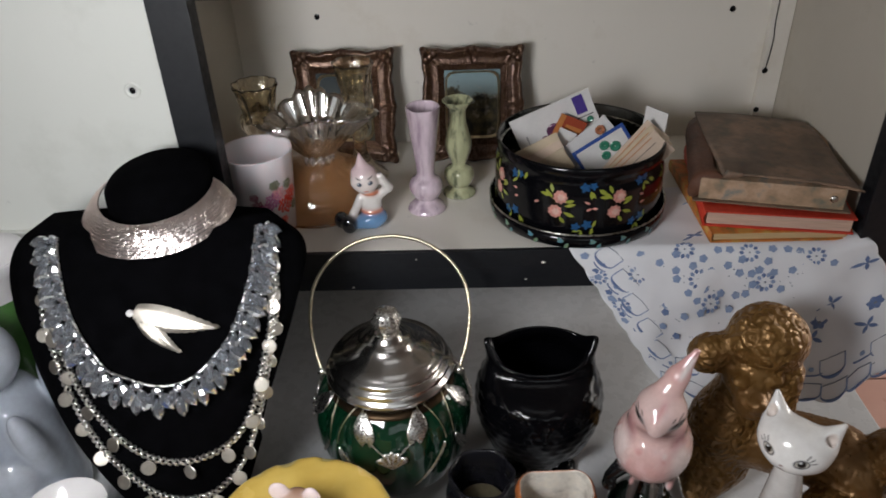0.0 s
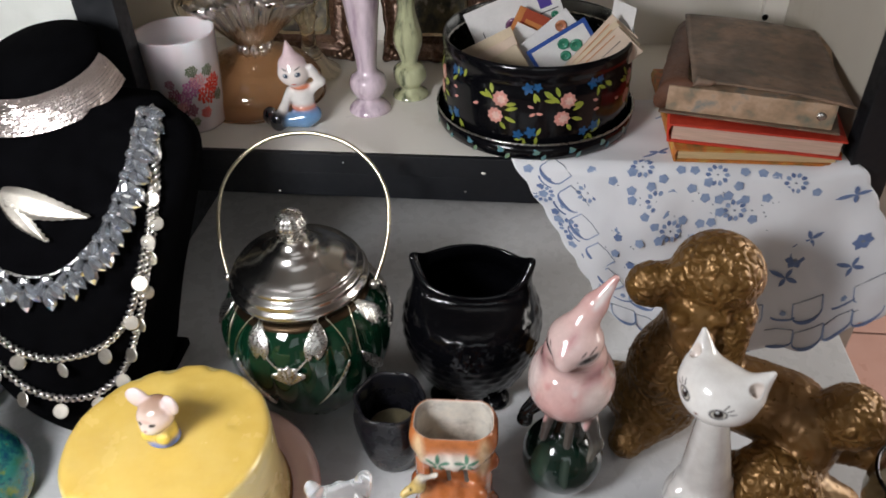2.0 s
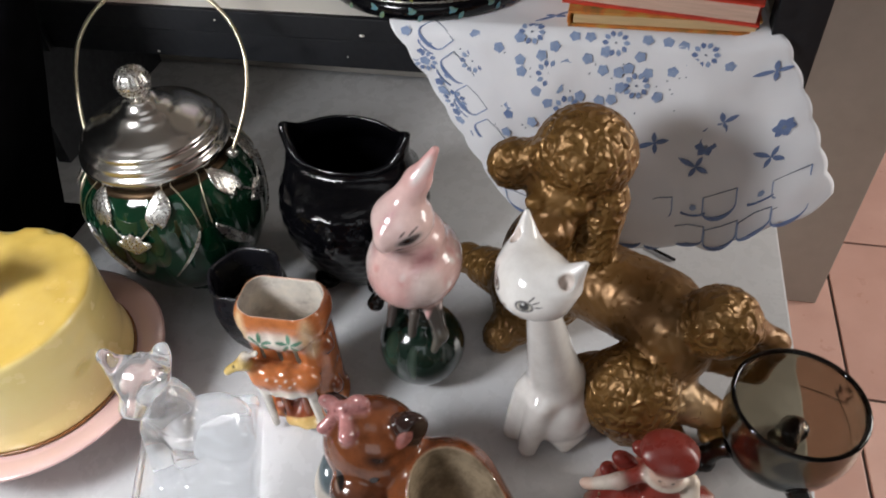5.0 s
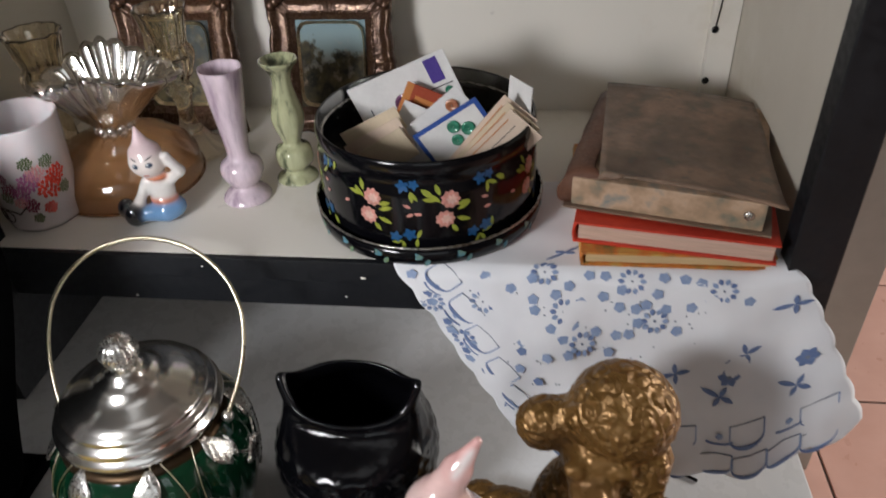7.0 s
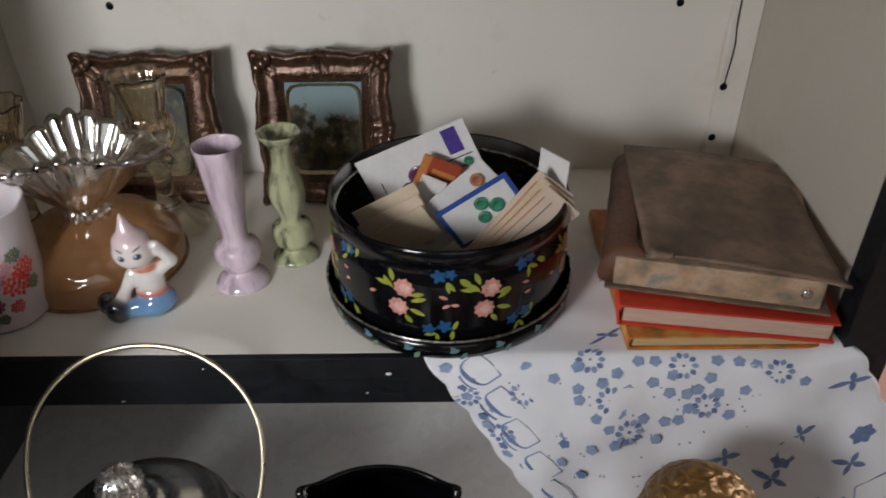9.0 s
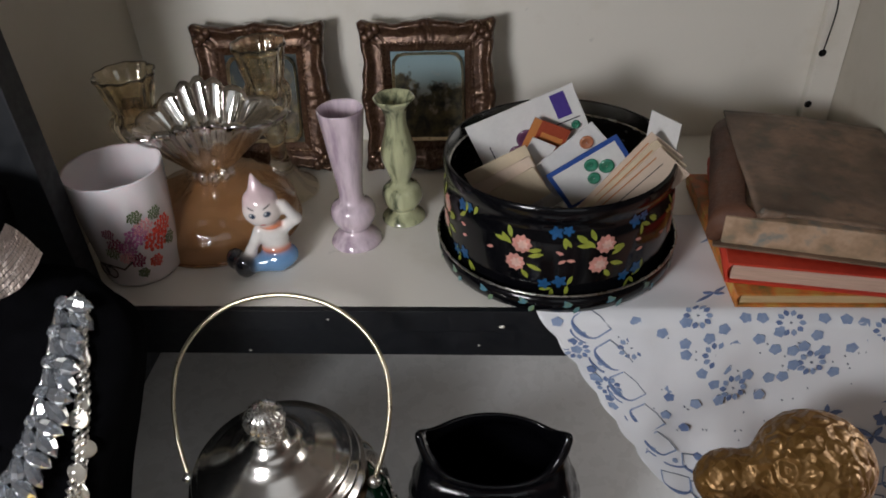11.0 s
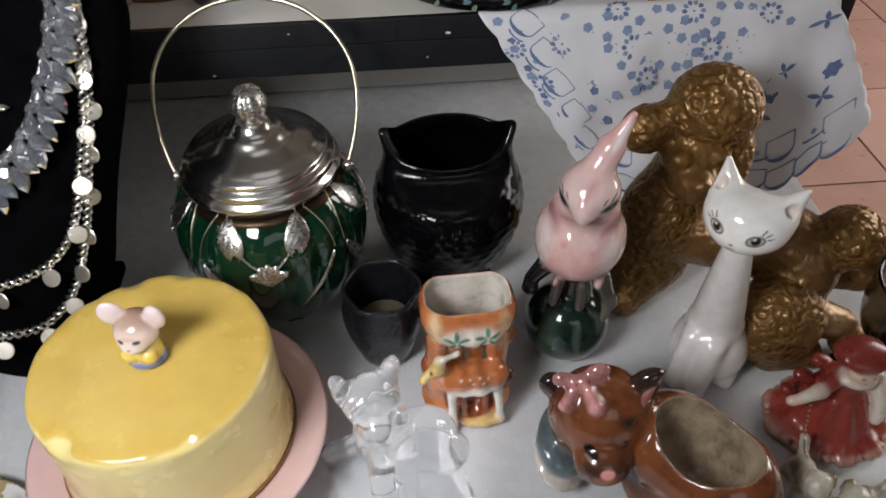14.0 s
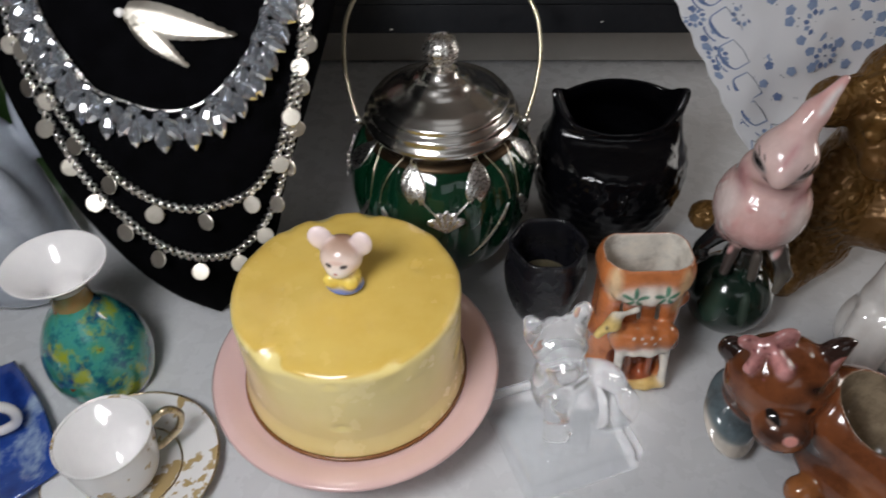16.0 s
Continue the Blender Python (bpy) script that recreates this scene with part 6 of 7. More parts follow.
def fan_vase():
    t = thing("fan_posy_vase", (-0.146, 0.877, SHELF), "clear pressed glass fan on an amber glass dome base", "glass vase")
    amber = Mat("amber_glass")
    amber.put("Base Color", amber.ramp(amber.noise(20.0), (0.3, (0.56, 0.27, 0.11)), (0.7, (0.66, 0.34, 0.15)))).put("Transmission Weight", 0.72).put("Roughness", 0.09).put("Coat Weight", 0.8).put("IOR", 1.45)
    bm = bmesh.new()
    lathe(bm, [(p[0], p[1]) for p in curve_through([(r, z, 0) for r, z in ((0.001, 0.0), (0.070, 0.0), (0.073, 0.003), (0.073, 0.019), (0.0705, 0.024), (0.066, 0.031), (0.055, 0.041), (0.038, 0.050), (0.020, 0.0565), (0.001, 0.058))], 4)], 80, lambda a, z: 1 + (0.02 * math.cos(16 * a) if z > 0.03 else 0), cap=False)
    part("base", bm, amber.m, t, "amber glass dome")
    clear = glass("pressed_clear_glass", (0.94, 0.91, 0.86), 0.04, 1.50)
    pressed = clear.node_tree.nodes["Principled BSDF"].inputs
    pressed["Transmission Weight"].default_value, pressed["Coat Weight"].default_value, pressed["Coat IOR"].default_value = 1.0, 1.0, 1.7
    pressed["Metallic"].default_value = 0.45
    bm = bmesh.new()
    na, nr = 240, 14
    turn = radians(15)

    def rim(i, f, thick):
        """A ruffled bowl, drawn out to two sides, with deep flutes that open towards the rim."""
        a = 2 * math.pi * i / na
        long, short = 0.053 * f ** 0.9 + 0.011, 0.029 * f ** 0.8 + 0.011
        long *= 1 + 0.16 * f * max(0.0, math.cos(a))
        r = 1 / math.hypot(math.cos(a) / (long - thick), math.sin(a) / (short - thick))
        r *= 1 + 0.11 * f ** 0.7 * (1.2 * abs(math.cos(8 * a)) ** 0.8 - 0.7)
        z = 0.061 + 0.060 * f ** 1.1 - 0.015 * f * f * math.cos(a) ** 2 + 0.010 * f * f * max(0.0, math.sin(a)) ** 2 + 0.004 * f * abs(math.cos(8 * a)) + thick
        return Vector((r * math.cos(a + turn), r * math.sin(a + turn), z))

    outer = [[bm.verts.new(rim(i, j / (nr - 1), 0.0)) for i in range(na)] for j in range(nr)]
    inner = [[bm.verts.new(rim(i, j / (nr - 1), 0.0042)) for i in range(na)] for j in range(nr)]
    skins = outer + list(reversed(inner))
    for p, q in zip(skins, skins[1:]):
        for i in range(na):
            bm.faces.new((p[i], p[(i + 1) % na], q[(i + 1) % na], q[i]))
    bm.faces.new(list(reversed(outer[0])))
    bm.faces.new(inner[0])
    bmesh.ops.recalc_face_normals(bm, faces=bm.faces)
    ob = part("fan", bm, clear, t, "fluted clear glass fan bowl", at=pose(0.006, -0.008, 0.0))
    ob.visible_shadow = False
    for k in range(10):
        a = 2 * math.pi * k / 10
        bm = bmesh.new()
        ball(bm, (0.006 + 0.015 * math.cos(a), -0.008 + 0.015 * math.sin(a), 0.0615), (0.0052, 0.0052, 0.0085), 10)
        part("stem_bead", bm, clear, t).visible_shadow = False
    g = glass("pale_amber_glass", (0.985, 0.90, 0.72), 0.03, 1.40)
    pressed = g.node_tree.nodes["Principled BSDF"].inputs
    pressed["Transmission Weight"].default_value, pressed["Coat Weight"].default_value = 1.0, 1.0
    pressed["Metallic"].default_value = 0.08
    for x, y, s in ((-0.098, 0.935, 1.0), (-0.212, 0.897, 1.08)):
        c = thing("glass_candlestick", (x, y, SHELF), "pale amber pressed glass candlestick with a flared cup", "candlestick", "amber candlesticks")
        bm = bmesh.new()
        prof = [(0.001, 0.0), (0.032, 0.0), (0.033, 0.005), (0.020, 0.014), (0.010, 0.030), (0.009, 0.050), (0.014, 0.060), (0.010, 0.067), (0.017, 0.076), (0.0215, 0.086), (0.0220, 0.094), (0.0175, 0.101), (0.0180, 0.105), (0.0205, 0.114), (0.0225, 0.126), (0.0250, 0.131), (0.0236, 0.132), (0.016, 0.112), (0.014, 0.100), (0.014, 0.090), (0.001, 0.086)]
        lathe(bm, [(p[0] * s, p[1] * (1.18 if s == 1.0 else 1.10)) for p in curve_through([(r, z, 0) for r, z in prof], 3)], 60, lambda a, z: 1 + 0.05 * math.cos(10 * a) * (z > 0.07), cap=False)
        part("stick", bm, g, c).visible_shadow = False


def flowered_tumbler():
    t = thing("flowered_tumbler", (-0.197, 0.806, SHELF), "white milk glass tumbler printed with red and pink flowers", "tumbler")
    milk = Mat("milk_glass")
    milk.put("Base Color", milk.ramp(milk.noise(12.0), (0.3, (0.72, 0.66, 0.68)), (0.7, (0.80, 0.74, 0.76)))).put("Roughness", 0.12).put("Subsurface Weight", 0.3).put("Subsurface Radius", (0.01, 0.006, 0.006)).put("Coat Weight", 0.5)
    bm = bmesh.new()
    rad = lambda z: 0.0325 + 0.0078 * z / 0.103
    lathe(bm, [(0.001, 0.0), (0.030, 0.0), (0.0325, 0.003)] + [(rad(z), z) for z in np.linspace(0.006, 0.101, 12)] + [(0.0400, 0.1032), (0.0383, 0.102), (0.031, 0.012), (0.001, 0.008)], 96, lambda a, z: 1 + 0.008 * math.cos(10 * a), cap=False)
    part("glass", bm, milk.m, t)
    rng = random.Random(5)
    cols = {"red": (0.62, 0.05, 0.03), "plum": (0.20, 0.03, 0.07), "lilac": (0.40, 0.13, 0.28), "green": (0.10, 0.13, 0.06), "pink": (0.70, 0.28, 0.30)}
    for key, spots in (("red", [(-66, 0.050, 0.011), (-52, 0.060, 0.009), (-74, 0.030, 0.006)]), ("lilac", [(-90, 0.060, 0.009), (-104, 0.050, 0.008)]), ("plum", [(-118, 0.054, 0.007), (-122, 0.066, 0.005), (-98, 0.036, 0.007)]), ("pink", [(-78, 0.066, 0.008), (-110, 0.040, 0.006)]), ("green", [(-60, 0.075, 0.006), (-85, 0.078, 0.006), (-126, 0.046, 0.006), (-45, 0.044, 0.006), (-95, 0.022, 0.005)])):
        bm = bmesh.new()
        for a0, z0, s in spots:
            for k in range(26):
                a, r = k * 2.39996, s * math.sqrt((k + 0.5) / 26)
                th, z = radians(a0 + 32) + r * math.cos(a) / 0.037, z0 - 0.006 + r * math.sin(a)
                R = rad(z) * (1 + 0.008 * math.cos(10 * th)) + 0.0006
                ball(bm, (R * math.cos(th), R * math.sin(th), z), (s * 0.16, s * 0.16, s * 0.2), 6)
        for v in bm.verts:
            R = math.hypot(v.co.x, v.co.y)
            want = rad(v.co.z) * 1.008 + 0.0005
            v.co.x *= want / R
            v.co.y *= want / R
        part("flower_print", bm, plain("print_" + key, cols[key], tuple(min(1, c * 1.8 + 0.03) for c in cols[key]), 220, (0.2, 0.35)), t, key + " printed flowers", kind="stuff")
    bm = bmesh.new()
    for cx in (-0.62, -0.35):
        tube(bm, [((rad(z) + 0.0008) * math.cos(th), (rad(z) + 0.0008) * math.sin(th), z) for th, z in ((-1.57 + cx + 0.17 * math.cos(a), 0.018 + 0.0062 * math.sin(a)) for a in np.linspace(0, 2 * math.pi, 20, endpoint=False))], 0.0006, 5, True)
    tube(bm, [((rad(z) + 0.0008) * math.cos(-1.57 + th), (rad(z) + 0.0008) * math.sin(-1.57 + th), z) for th, z in ((-0.7, 0.024), (-0.3, 0.026), (0.05, 0.022), (0.3, 0.030))], 0.0008, 5)
    part("printed_cart", bm, plain("print_ink", (0.05, 0.03, 0.03), None, 80, (0.3, 0.4)), t, "thin dark printed handcart")


def pixie():
    W, S, P, B, K, O = (0.80, 0.77, 0.74), (0.82, 0.74, 0.70), (0.76, 0.58, 0.60), (0.16, 0.33, 0.58), (0.015, 0.015, 0.018), (0.72, 0.18, 0.06)
    solids = [E_((0.004, 0.0, 0.012), (0.017, 0.014, 0.012), B), C_((0.004, -0.006, 0.010), (-0.018, -0.008, 0.010), 0.0095, 0.0075, B), E_((-0.024, -0.012, 0.011), (0.0095, 0.0085, 0.0115), K), E_((-0.033, -0.004, 0.013), (0.0085, 0.0080, 0.0105), K), E_((0.003, 0.0, 0.033), (0.0125, 0.010, 0.017), W), E_((0.003, 0.0, 0.023), (0.0128, 0.011, 0.0035), O),
              C_((-0.008, -0.002, 0.040), (-0.018, -0.006, 0.022), 0.0055, 0.0045, W), C_((-0.018, -0.006, 0.022), (-0.021, -0.009, 0.018), 0.0048, 0.004, S), C_((0.013, 0.0, 0.041), (0.024, -0.001, 0.050), 0.0055, 0.005, W), C_((0.024, -0.001, 0.050), (0.016, -0.003, 0.066), 0.005, 0.0042, W), E_((0.003, -0.003, 0.047), (0.009, 0.008, 0.003), O),
              E_((-0.002, -0.002, 0.061), (0.0165, 0.014, 0.0145), S), E_((-0.003, 0.001, 0.070), (0.0145, 0.0135, 0.010), P), C_((-0.004, 0.001, 0.076), (-0.006, 0.002, 0.093), 0.009, 0.0012, P), E_((0.0155, -0.002, 0.062), (0.004, 0.003, 0.006), S)]
    strokes = [((-0.008, -0.014, 0.0625), (0.0030, 0.006, 0.0024), (0.05, 0.07, 0.11)), ((0.0045, -0.014, 0.0635), (0.0030, 0.006, 0.0024), (0.05, 0.07, 0.11)), ((-0.0092, -0.016, 0.0632), (0.0008, 0.006, 0.0009), (0.75, 0.78, 0.80)), ((0.0033, -0.016, 0.0642), (0.0008, 0.006, 0.0009), (0.75, 0.78, 0.80)),
               ((-0.009, -0.014, 0.0685), (0.0034, 0.006, 0.0006), K, (0, 20, 0)), ((0.005, -0.014, 0.0695), (0.0034, 0.006, 0.0006), K, (0, -25, 0)), ((-0.001, -0.015, 0.0525), (0.0028, 0.006, 0.0009), (0.65, 0.08, 0.06))]
    me = clay("pixie", solids, 0.0009, 0.003, strokes=strokes)
    figurine("elf_figurine", me, glaze("elf_glaze", 0.1, coat=0.9), pose(-0.076, 0.806, SHELF, 0, 0, 6), "small white china elf with a pointed pink hat and blue trousers", "figurine")


def bud_vases():
    for name, at, prof, c1, c2, label in (
            ("mauve_bud_vase", (-0.010, 0.846, SHELF), ((0.001, 0.0), (0.0215, 0.0), (0.0225, 0.004), (0.018, 0.009), (0.0125, 0.014), (0.017, 0.021), (0.0205, 0.030), (0.0185, 0.039), (0.0115, 0.046), (0.0115, 0.060), (0.0155, 0.095), (0.0185, 0.122), (0.0195, 0.131), (0.0182, 0.1315), (0.0165, 0.122), (0.009, 0.060), (0.001, 0.05)), (0.60, 0.49, 0.55), (0.40, 0.30, 0.37), "slim mauve lustre china bud vase"),
            ("green_bud_vase", (0.030, 0.884, SHELF), ((0.001, 0.0), (0.019, 0.0), (0.020, 0.004), (0.013, 0.009), (0.012, 0.012), (0.0175, 0.019), (0.0188, 0.027), (0.0165, 0.035), (0.0095, 0.040), (0.0105, 0.046), (0.0155, 0.062), (0.0160, 0.072), (0.0125, 0.086), (0.0095, 0.100), (0.0105, 0.112), (0.0175, 0.122), (0.0182, 0.124), (0.016, 0.1235), (0.008, 0.108), (0.001, 0.09)), (0.42, 0.43, 0.26), (0.075, 0.090, 0.055), "slim mottled green china bud vase")):
        t = thing(name, at, label, "vase", "bud vases")
        m = Mat(name + "_glaze")
        n = m.noise(64.0, 5.0, 0.6, (1, 1, 0.16))
        m.put("Base Color", m.ramp(n, (0.36, c2), (0.48, c1), (0.66, tuple(min(1, v * 1.3) for v in c1)))).put("Roughness", 0.08).put("Coat Weight", 1.0)
        line = [(p[0], p[1]) for p in curve_through([(r, z, 0) for r, z in prof], 4)]
        cut = 4 * 4
        bm = bmesh.new()
        lathe(bm, line[:cut + 1], 56, cap=False)
        part("foot", bm, m.m, t)
        bm = bmesh.new()
        lathe(bm, line[cut:], 56, (lambda a, z: 1 + (0.016 * math.cos(6 * a) if z > 0.11 else 0)) if "mauve" in name else (lambda a, z: 1 + 0.02 * math.cos(8 * a)), cap=False)
        part("vase_body", bm, m.m, t)


def on_drum(bm, pts, rad, z0):
    """A flat printed shape wrapped on a drum: pts are (arc metres, height)."""
    n = len(pts)
    vs = []
    for s, z in pts:
        R = rad(z)
        a = s / 0.097 - math.pi / 2
        vs.append(bm.verts.new((R * math.cos(a), R * math.sin(a), z)))
    bm.faces.new(vs)


def petal(cx, cz, ang, length, width, k=6):
    out = []
    for i in range(2 * k):
        f = i / k if i < k else 2 - i / k
        s = 1 if i < k else -1
        w = width * 0.5 * math.sin(math.pi * min(1, f * 0.92 + 0.04)) * s
        out.append((cx + length * f * math.cos(ang) - w * math.sin(ang), cz + length * f * math.sin(ang) + w * math.cos(ang)))
    return out


def button_tin():
    t = thing("flowered_tin", (0.1705, 0.8405, SHELF + 0.0022), "round black enamelled tin printed with roses, standing in its lid, open", "biscuit tin")
    bm = bmesh.new()
    lathe(bm, [(0.001, 0.002), (0.1005, 0.002), (0.1025, 0.003), (0.1035, 0.008), (0.1035, 0.019), (0.1015, 0.0185), (0.1010, 0.005), (0.001, 0.004)], 128, cap=False)
    lid = part("lid", bm, M["tin"], t, "black lid lying under the tin")
    bm = bmesh.new()
    tube(bm, [(0.1033 * math.cos(a), 0.1033 * math.sin(a), 0.0197) for a in np.linspace(0, 2 * math.pi, 128, endpoint=False)], 0.0011, 6, True)
    part("bright_edge", bm, M["tin_inside"], lid, "bright worn metal edge")
    tab = [(0.004, 0.094), (0.010, 0.0965), (0.030, 0.0972), (0.050, 0.0972), (0.066, 0.0968), (0.074, 0.0945), (0.079, 0.0945), (0.086, 0.0965), (0.092, 0.0962), (0.0945, 0.0952)]
    rad = lambda z: float(np.interp(z, [q[0] for q in tab], [q[1] for q in tab]))
    bm = bmesh.new()
    lathe(bm, [(0.001, 0.004), (0.092, 0.004)] + [(rad(z), z) for z in np.linspace(0.006, 0.0945, 40)] + [(0.0942, 0.0955), (0.0930, 0.0945)], 160, cap=False)
    part("drum", bm, M["tin"], t)
    bm = bmesh.new()
    lathe(bm, [(0.0938, 0.0946), (0.0928, 0.090), (0.0915, 0.082), (0.0928, 0.075), (0.0945, 0.055), (0.0945, 0.008), (0.001, 0.0055)], 128, cap=False)
    part("lining", bm, plain("dull_tin_lining", (0.34, 0.34, 0.33), (0.20, 0.20, 0.19), 20, (0.16, 0.28), metal=1.0), t, "dull dark metal inside")
    bm = bmesh.new()
    tube(bm, [(0.0915 * math.cos(a), 0.0915 * math.sin(a), 0.082) for a in np.linspace(0, 2 * math.pi, 128, endpoint=False)], 0.0012, 6, True)
    part("inner_bead", bm, M["tin_inside"], t, "bright worn inner bead")
    lift = lambda z: rad(z) + 0.0004
    roses, roses2, leaves, blues = bmesh.new(), bmesh.new(), bmesh.new(), bmesh.new()
    rng = random.Random(8)
    for q in (-160, -109, -70, -19, 19, 70, 109, 160):
        s0 = radians(q - 3) * 0.097
        for cx, cz, r in ((s0 + 0.004, 0.0615, 0.0080), (s0 - 0.001, 0.0440, 0.0080)):
            for k in range(9):
                a = k * 2 * math.pi / 9
                on_drum(roses, petal(cx, cz, a, r * 1.05, r * 0.75), lift, 0)
            for k in range(7):
                on_drum(roses2, petal(cx + 0.001, cz, k * 0.9 + 0.3, r * 0.62, r * 0.34), lambda z: rad(z) + 0.0008, 0)
        for cx, cz, a, l in ((-0.004, 0.060, 2.5, 0.013), (-0.004, 0.066, 2.1, 0.011), (-0.006, 0.062, 3.0, 0.014), (0.009, 0.051, 0.3, 0.014), (0.008, 0.044, -0.2, 0.014), (0.009, 0.056, 0.1, 0.012), (0.004, 0.038, -0.9, 0.010)):
            on_drum(leaves, petal(s0 + cx, cz, a + rng.uniform(-0.2, 0.2), l * 0.92, 0.0042), lift, 0)
        for cx, cz, r in ((0.034, 0.030, 0.0066), (0.022, 0.027, 0.0058), (0.030, 0.074, 0.0062), (0.039, 0.0755, 0.0050)):
            for k in range(5):
                on_drum(blues, petal(s0 + cx, cz, k * 1.2566 + cx * 60, r, r * 0.62), lift, 0)
            for k in range(2):
                on_drum(leaves, petal(s0 + cx + 0.006, cz - 0.004, rng.uniform(-3, 3), 0.010, 0.0035), lift, 0)
        for cx, cz in ((-0.026, 0.050), (0.032, 0.047), (0.030, 0.058)):
            on_drum(roses, petal(s0 + cx, cz, rng.uniform(-0.6, 0.6), 0.007, 0.003), lift, 0)
    for nm, bmx, c in (("rose_print", roses, (0.74, 0.33, 0.27)), ("rose_heart_print", roses2, (0.85, 0.55, 0.47)), ("leaf_print", leaves, (0.34, 0.38, 0.05)), ("blue_flower_print", blues, (0.010, 0.09, 0.24))):
        part(nm, bmx, plain(nm, c, tuple(v * 0.6 for v in c), 160, (0.25, 0.4)), t, smooth=False, kind="stuff")
    bm = bmesh.new()
    for q in range(-9, 10):
        for k in range(3):
            on_drum(bm, petal(q * 0.033 + k * 0.006, 0.0095, 0.4 + k * 1.9, 0.008, 0.004), lambda z: 0.1040, 0)
    part("lid_print", bm, plain("lid_print", (0.20, 0.26, 0.08), (0.03, 0.18, 0.34), 90, (0.3, 0.4)), lid, smooth=False, kind="stuff")


def button_cards():
    paper = lambda n, c: plain(n, c, tuple(v * 0.85 for v in c), 30, (0.55, 0.75), bump=0.08)
    white, cream, red, blue, tan = paper("white_card", (0.74, 0.72, 0.70)), paper("cream_card", (0.66, 0.54, 0.38)), paper("red_brown_card", (0.34, 0.05, 0.015)), paper("blue_card", (0.02, 0.07, 0.30)), paper("tan_card", (0.70, 0.55, 0.43))
    orange = paper("orange_card", (0.55, 0.20, 0.05))

    def btn(name, c):
        return plain(name, c, tuple(v * 0.7 for v in c), 120, (0.12, 0.22), coat=0.7)

    pearl, plum, green = btn("pearl_button", (0.66, 0.62, 0.58)), btn("plum_button", (0.16, 0.06, 0.13)), btn("green_button", (0.05, 0.26, 0.16))

    def card(name, label, at, rot, w, h, mat, buttons=(), extras=()):
        c = thing(name, at, label, "button card", "button cards in the tin")
        c.rotation_euler = [radians(v) for v in rot]
        part("board", slab((-w / 2, -0.0006, 0), (w / 2, 0.0006, h), 0.0003), mat, c, smooth=False)
        for x, z, r, bmat in buttons:
            bm = bmesh.new()
            lathe(bm, [(0.0005, 0.0022), (r * 0.5, 0.0020), (r * 0.62, 0.0030), (r * 0.9, 0.0028), (r, 0.0016), (r * 0.9, 0.0005)], 24, cap=False)
            bmesh.ops.transform(bm, matrix=pose(x, -0.0006, z, 90), verts=bm.verts)
            part("button", bm, bmat, c)
        for x0, z0, x1, z1, emat in extras:
            part("printing", slab((x0, -0.0011, z0), (x1, -0.0007, z1), 0), emat, c, smooth=False)
        return c

    ink, violet = paper("black_ink", (0.03, 0.03, 0.04)), paper("violet_ink", (0.06, 0.03, 0.24))
    def leaning(name, label, tl, y, tilt, w, h, mat, buttons=(), extras=()):
        """A card that stands in the tin with its upper left corner at tl and turned by tilt."""
        c, s = math.cos(radians(tilt)), math.sin(radians(tilt))
        x, zz = tl[0] - s * h + c * w / 2, tl[1] - c * h - s * w / 2
        card(name, label, (x, y, zz), (-3, tilt, 0), w, h, mat, buttons, extras)

    leaning("postcard", "white card with a violet stamp and plum buttons", (0.091, 0.334), 0.880, -24, 0.100, 0.078, white, [(-0.004, 0.046, 0.0095, plum), (-0.017, 0.037, 0.0075, plum), (0.040, 0.042, 0.004, green)],
            [(0.028, 0.052, 0.041, 0.075, violet), (-0.038, 0.030, -0.037, 0.052, ink), (0.012, 0.047, 0.046, 0.048, ink), (-0.03, 0.030, -0.012, 0.0306, ink), (0.02, 0.038, 0.040, 0.039, ink)])
    leaning("red_brown_button_card", "red-brown and orange printed button card", (0.152, 0.350), 0.866, 23, 0.034, 0.080, red, (), [(-0.017, 0.0, -0.010, 0.080, orange), (-0.006, 0.064, 0.014, 0.070, orange)])
    leaning("white_paper_slip", "small folded slip of white paper", (0.150, 0.337), 0.856, 25, 0.022, 0.060, white)
    leaning("pearl_button_card", "white card sewn with pearl buttons", (0.197, 0.356), 0.842, 49, 0.042, 0.112, white, [(-0.010, 0.022, 0.0062, pearl), (0.004, 0.032, 0.0058, pearl), (-0.006, 0.044, 0.0055, pearl), (-0.010, 0.098, 0.006, btn("coral_button", (0.52, 0.20, 0.10))), (0.010, 0.052, 0.005, pearl)])
    leaning("blue_button_card", "blue-edged card with green buttons", (0.215, 0.353), 0.828, 57, 0.040, 0.066, blue, [(0.000, 0.046, 0.0065, green), (-0.008, 0.036, 0.006, green), (0.004, 0.032, 0.0055, green)], [(-0.016, 0.004, 0.017, 0.062, white)])
    for k in range(3):
        leaning("cream_packet", "cream paper packet with a printed border line", (0.240 + 0.003 * k, 0.360 - 0.004 * k), 0.816 - 0.005 * k, 39 + 2 * k, 0.036, 0.088, (tan, cream, tan)[k], (), [(-0.014, 0.02, -0.0132, 0.08, orange), (-0.006, 0.02, -0.0055, 0.08, ink)])
    card("clear_packet", "crumpled whitish clear plastic packet, upright", (0.247, 0.836, SHELF + 0.020), (-2, 3, -50), 0.030, 0.106, white)
    for k in range(3):
        leaning("cream_card", "plain cream button card lying aslant", (0.143 + 0.003 * k, 0.337 - 0.006 * k), 0.842 - 0.008 * k, 63 - 3 * k, 0.030, 0.058, (cream, tan, cream)[k])


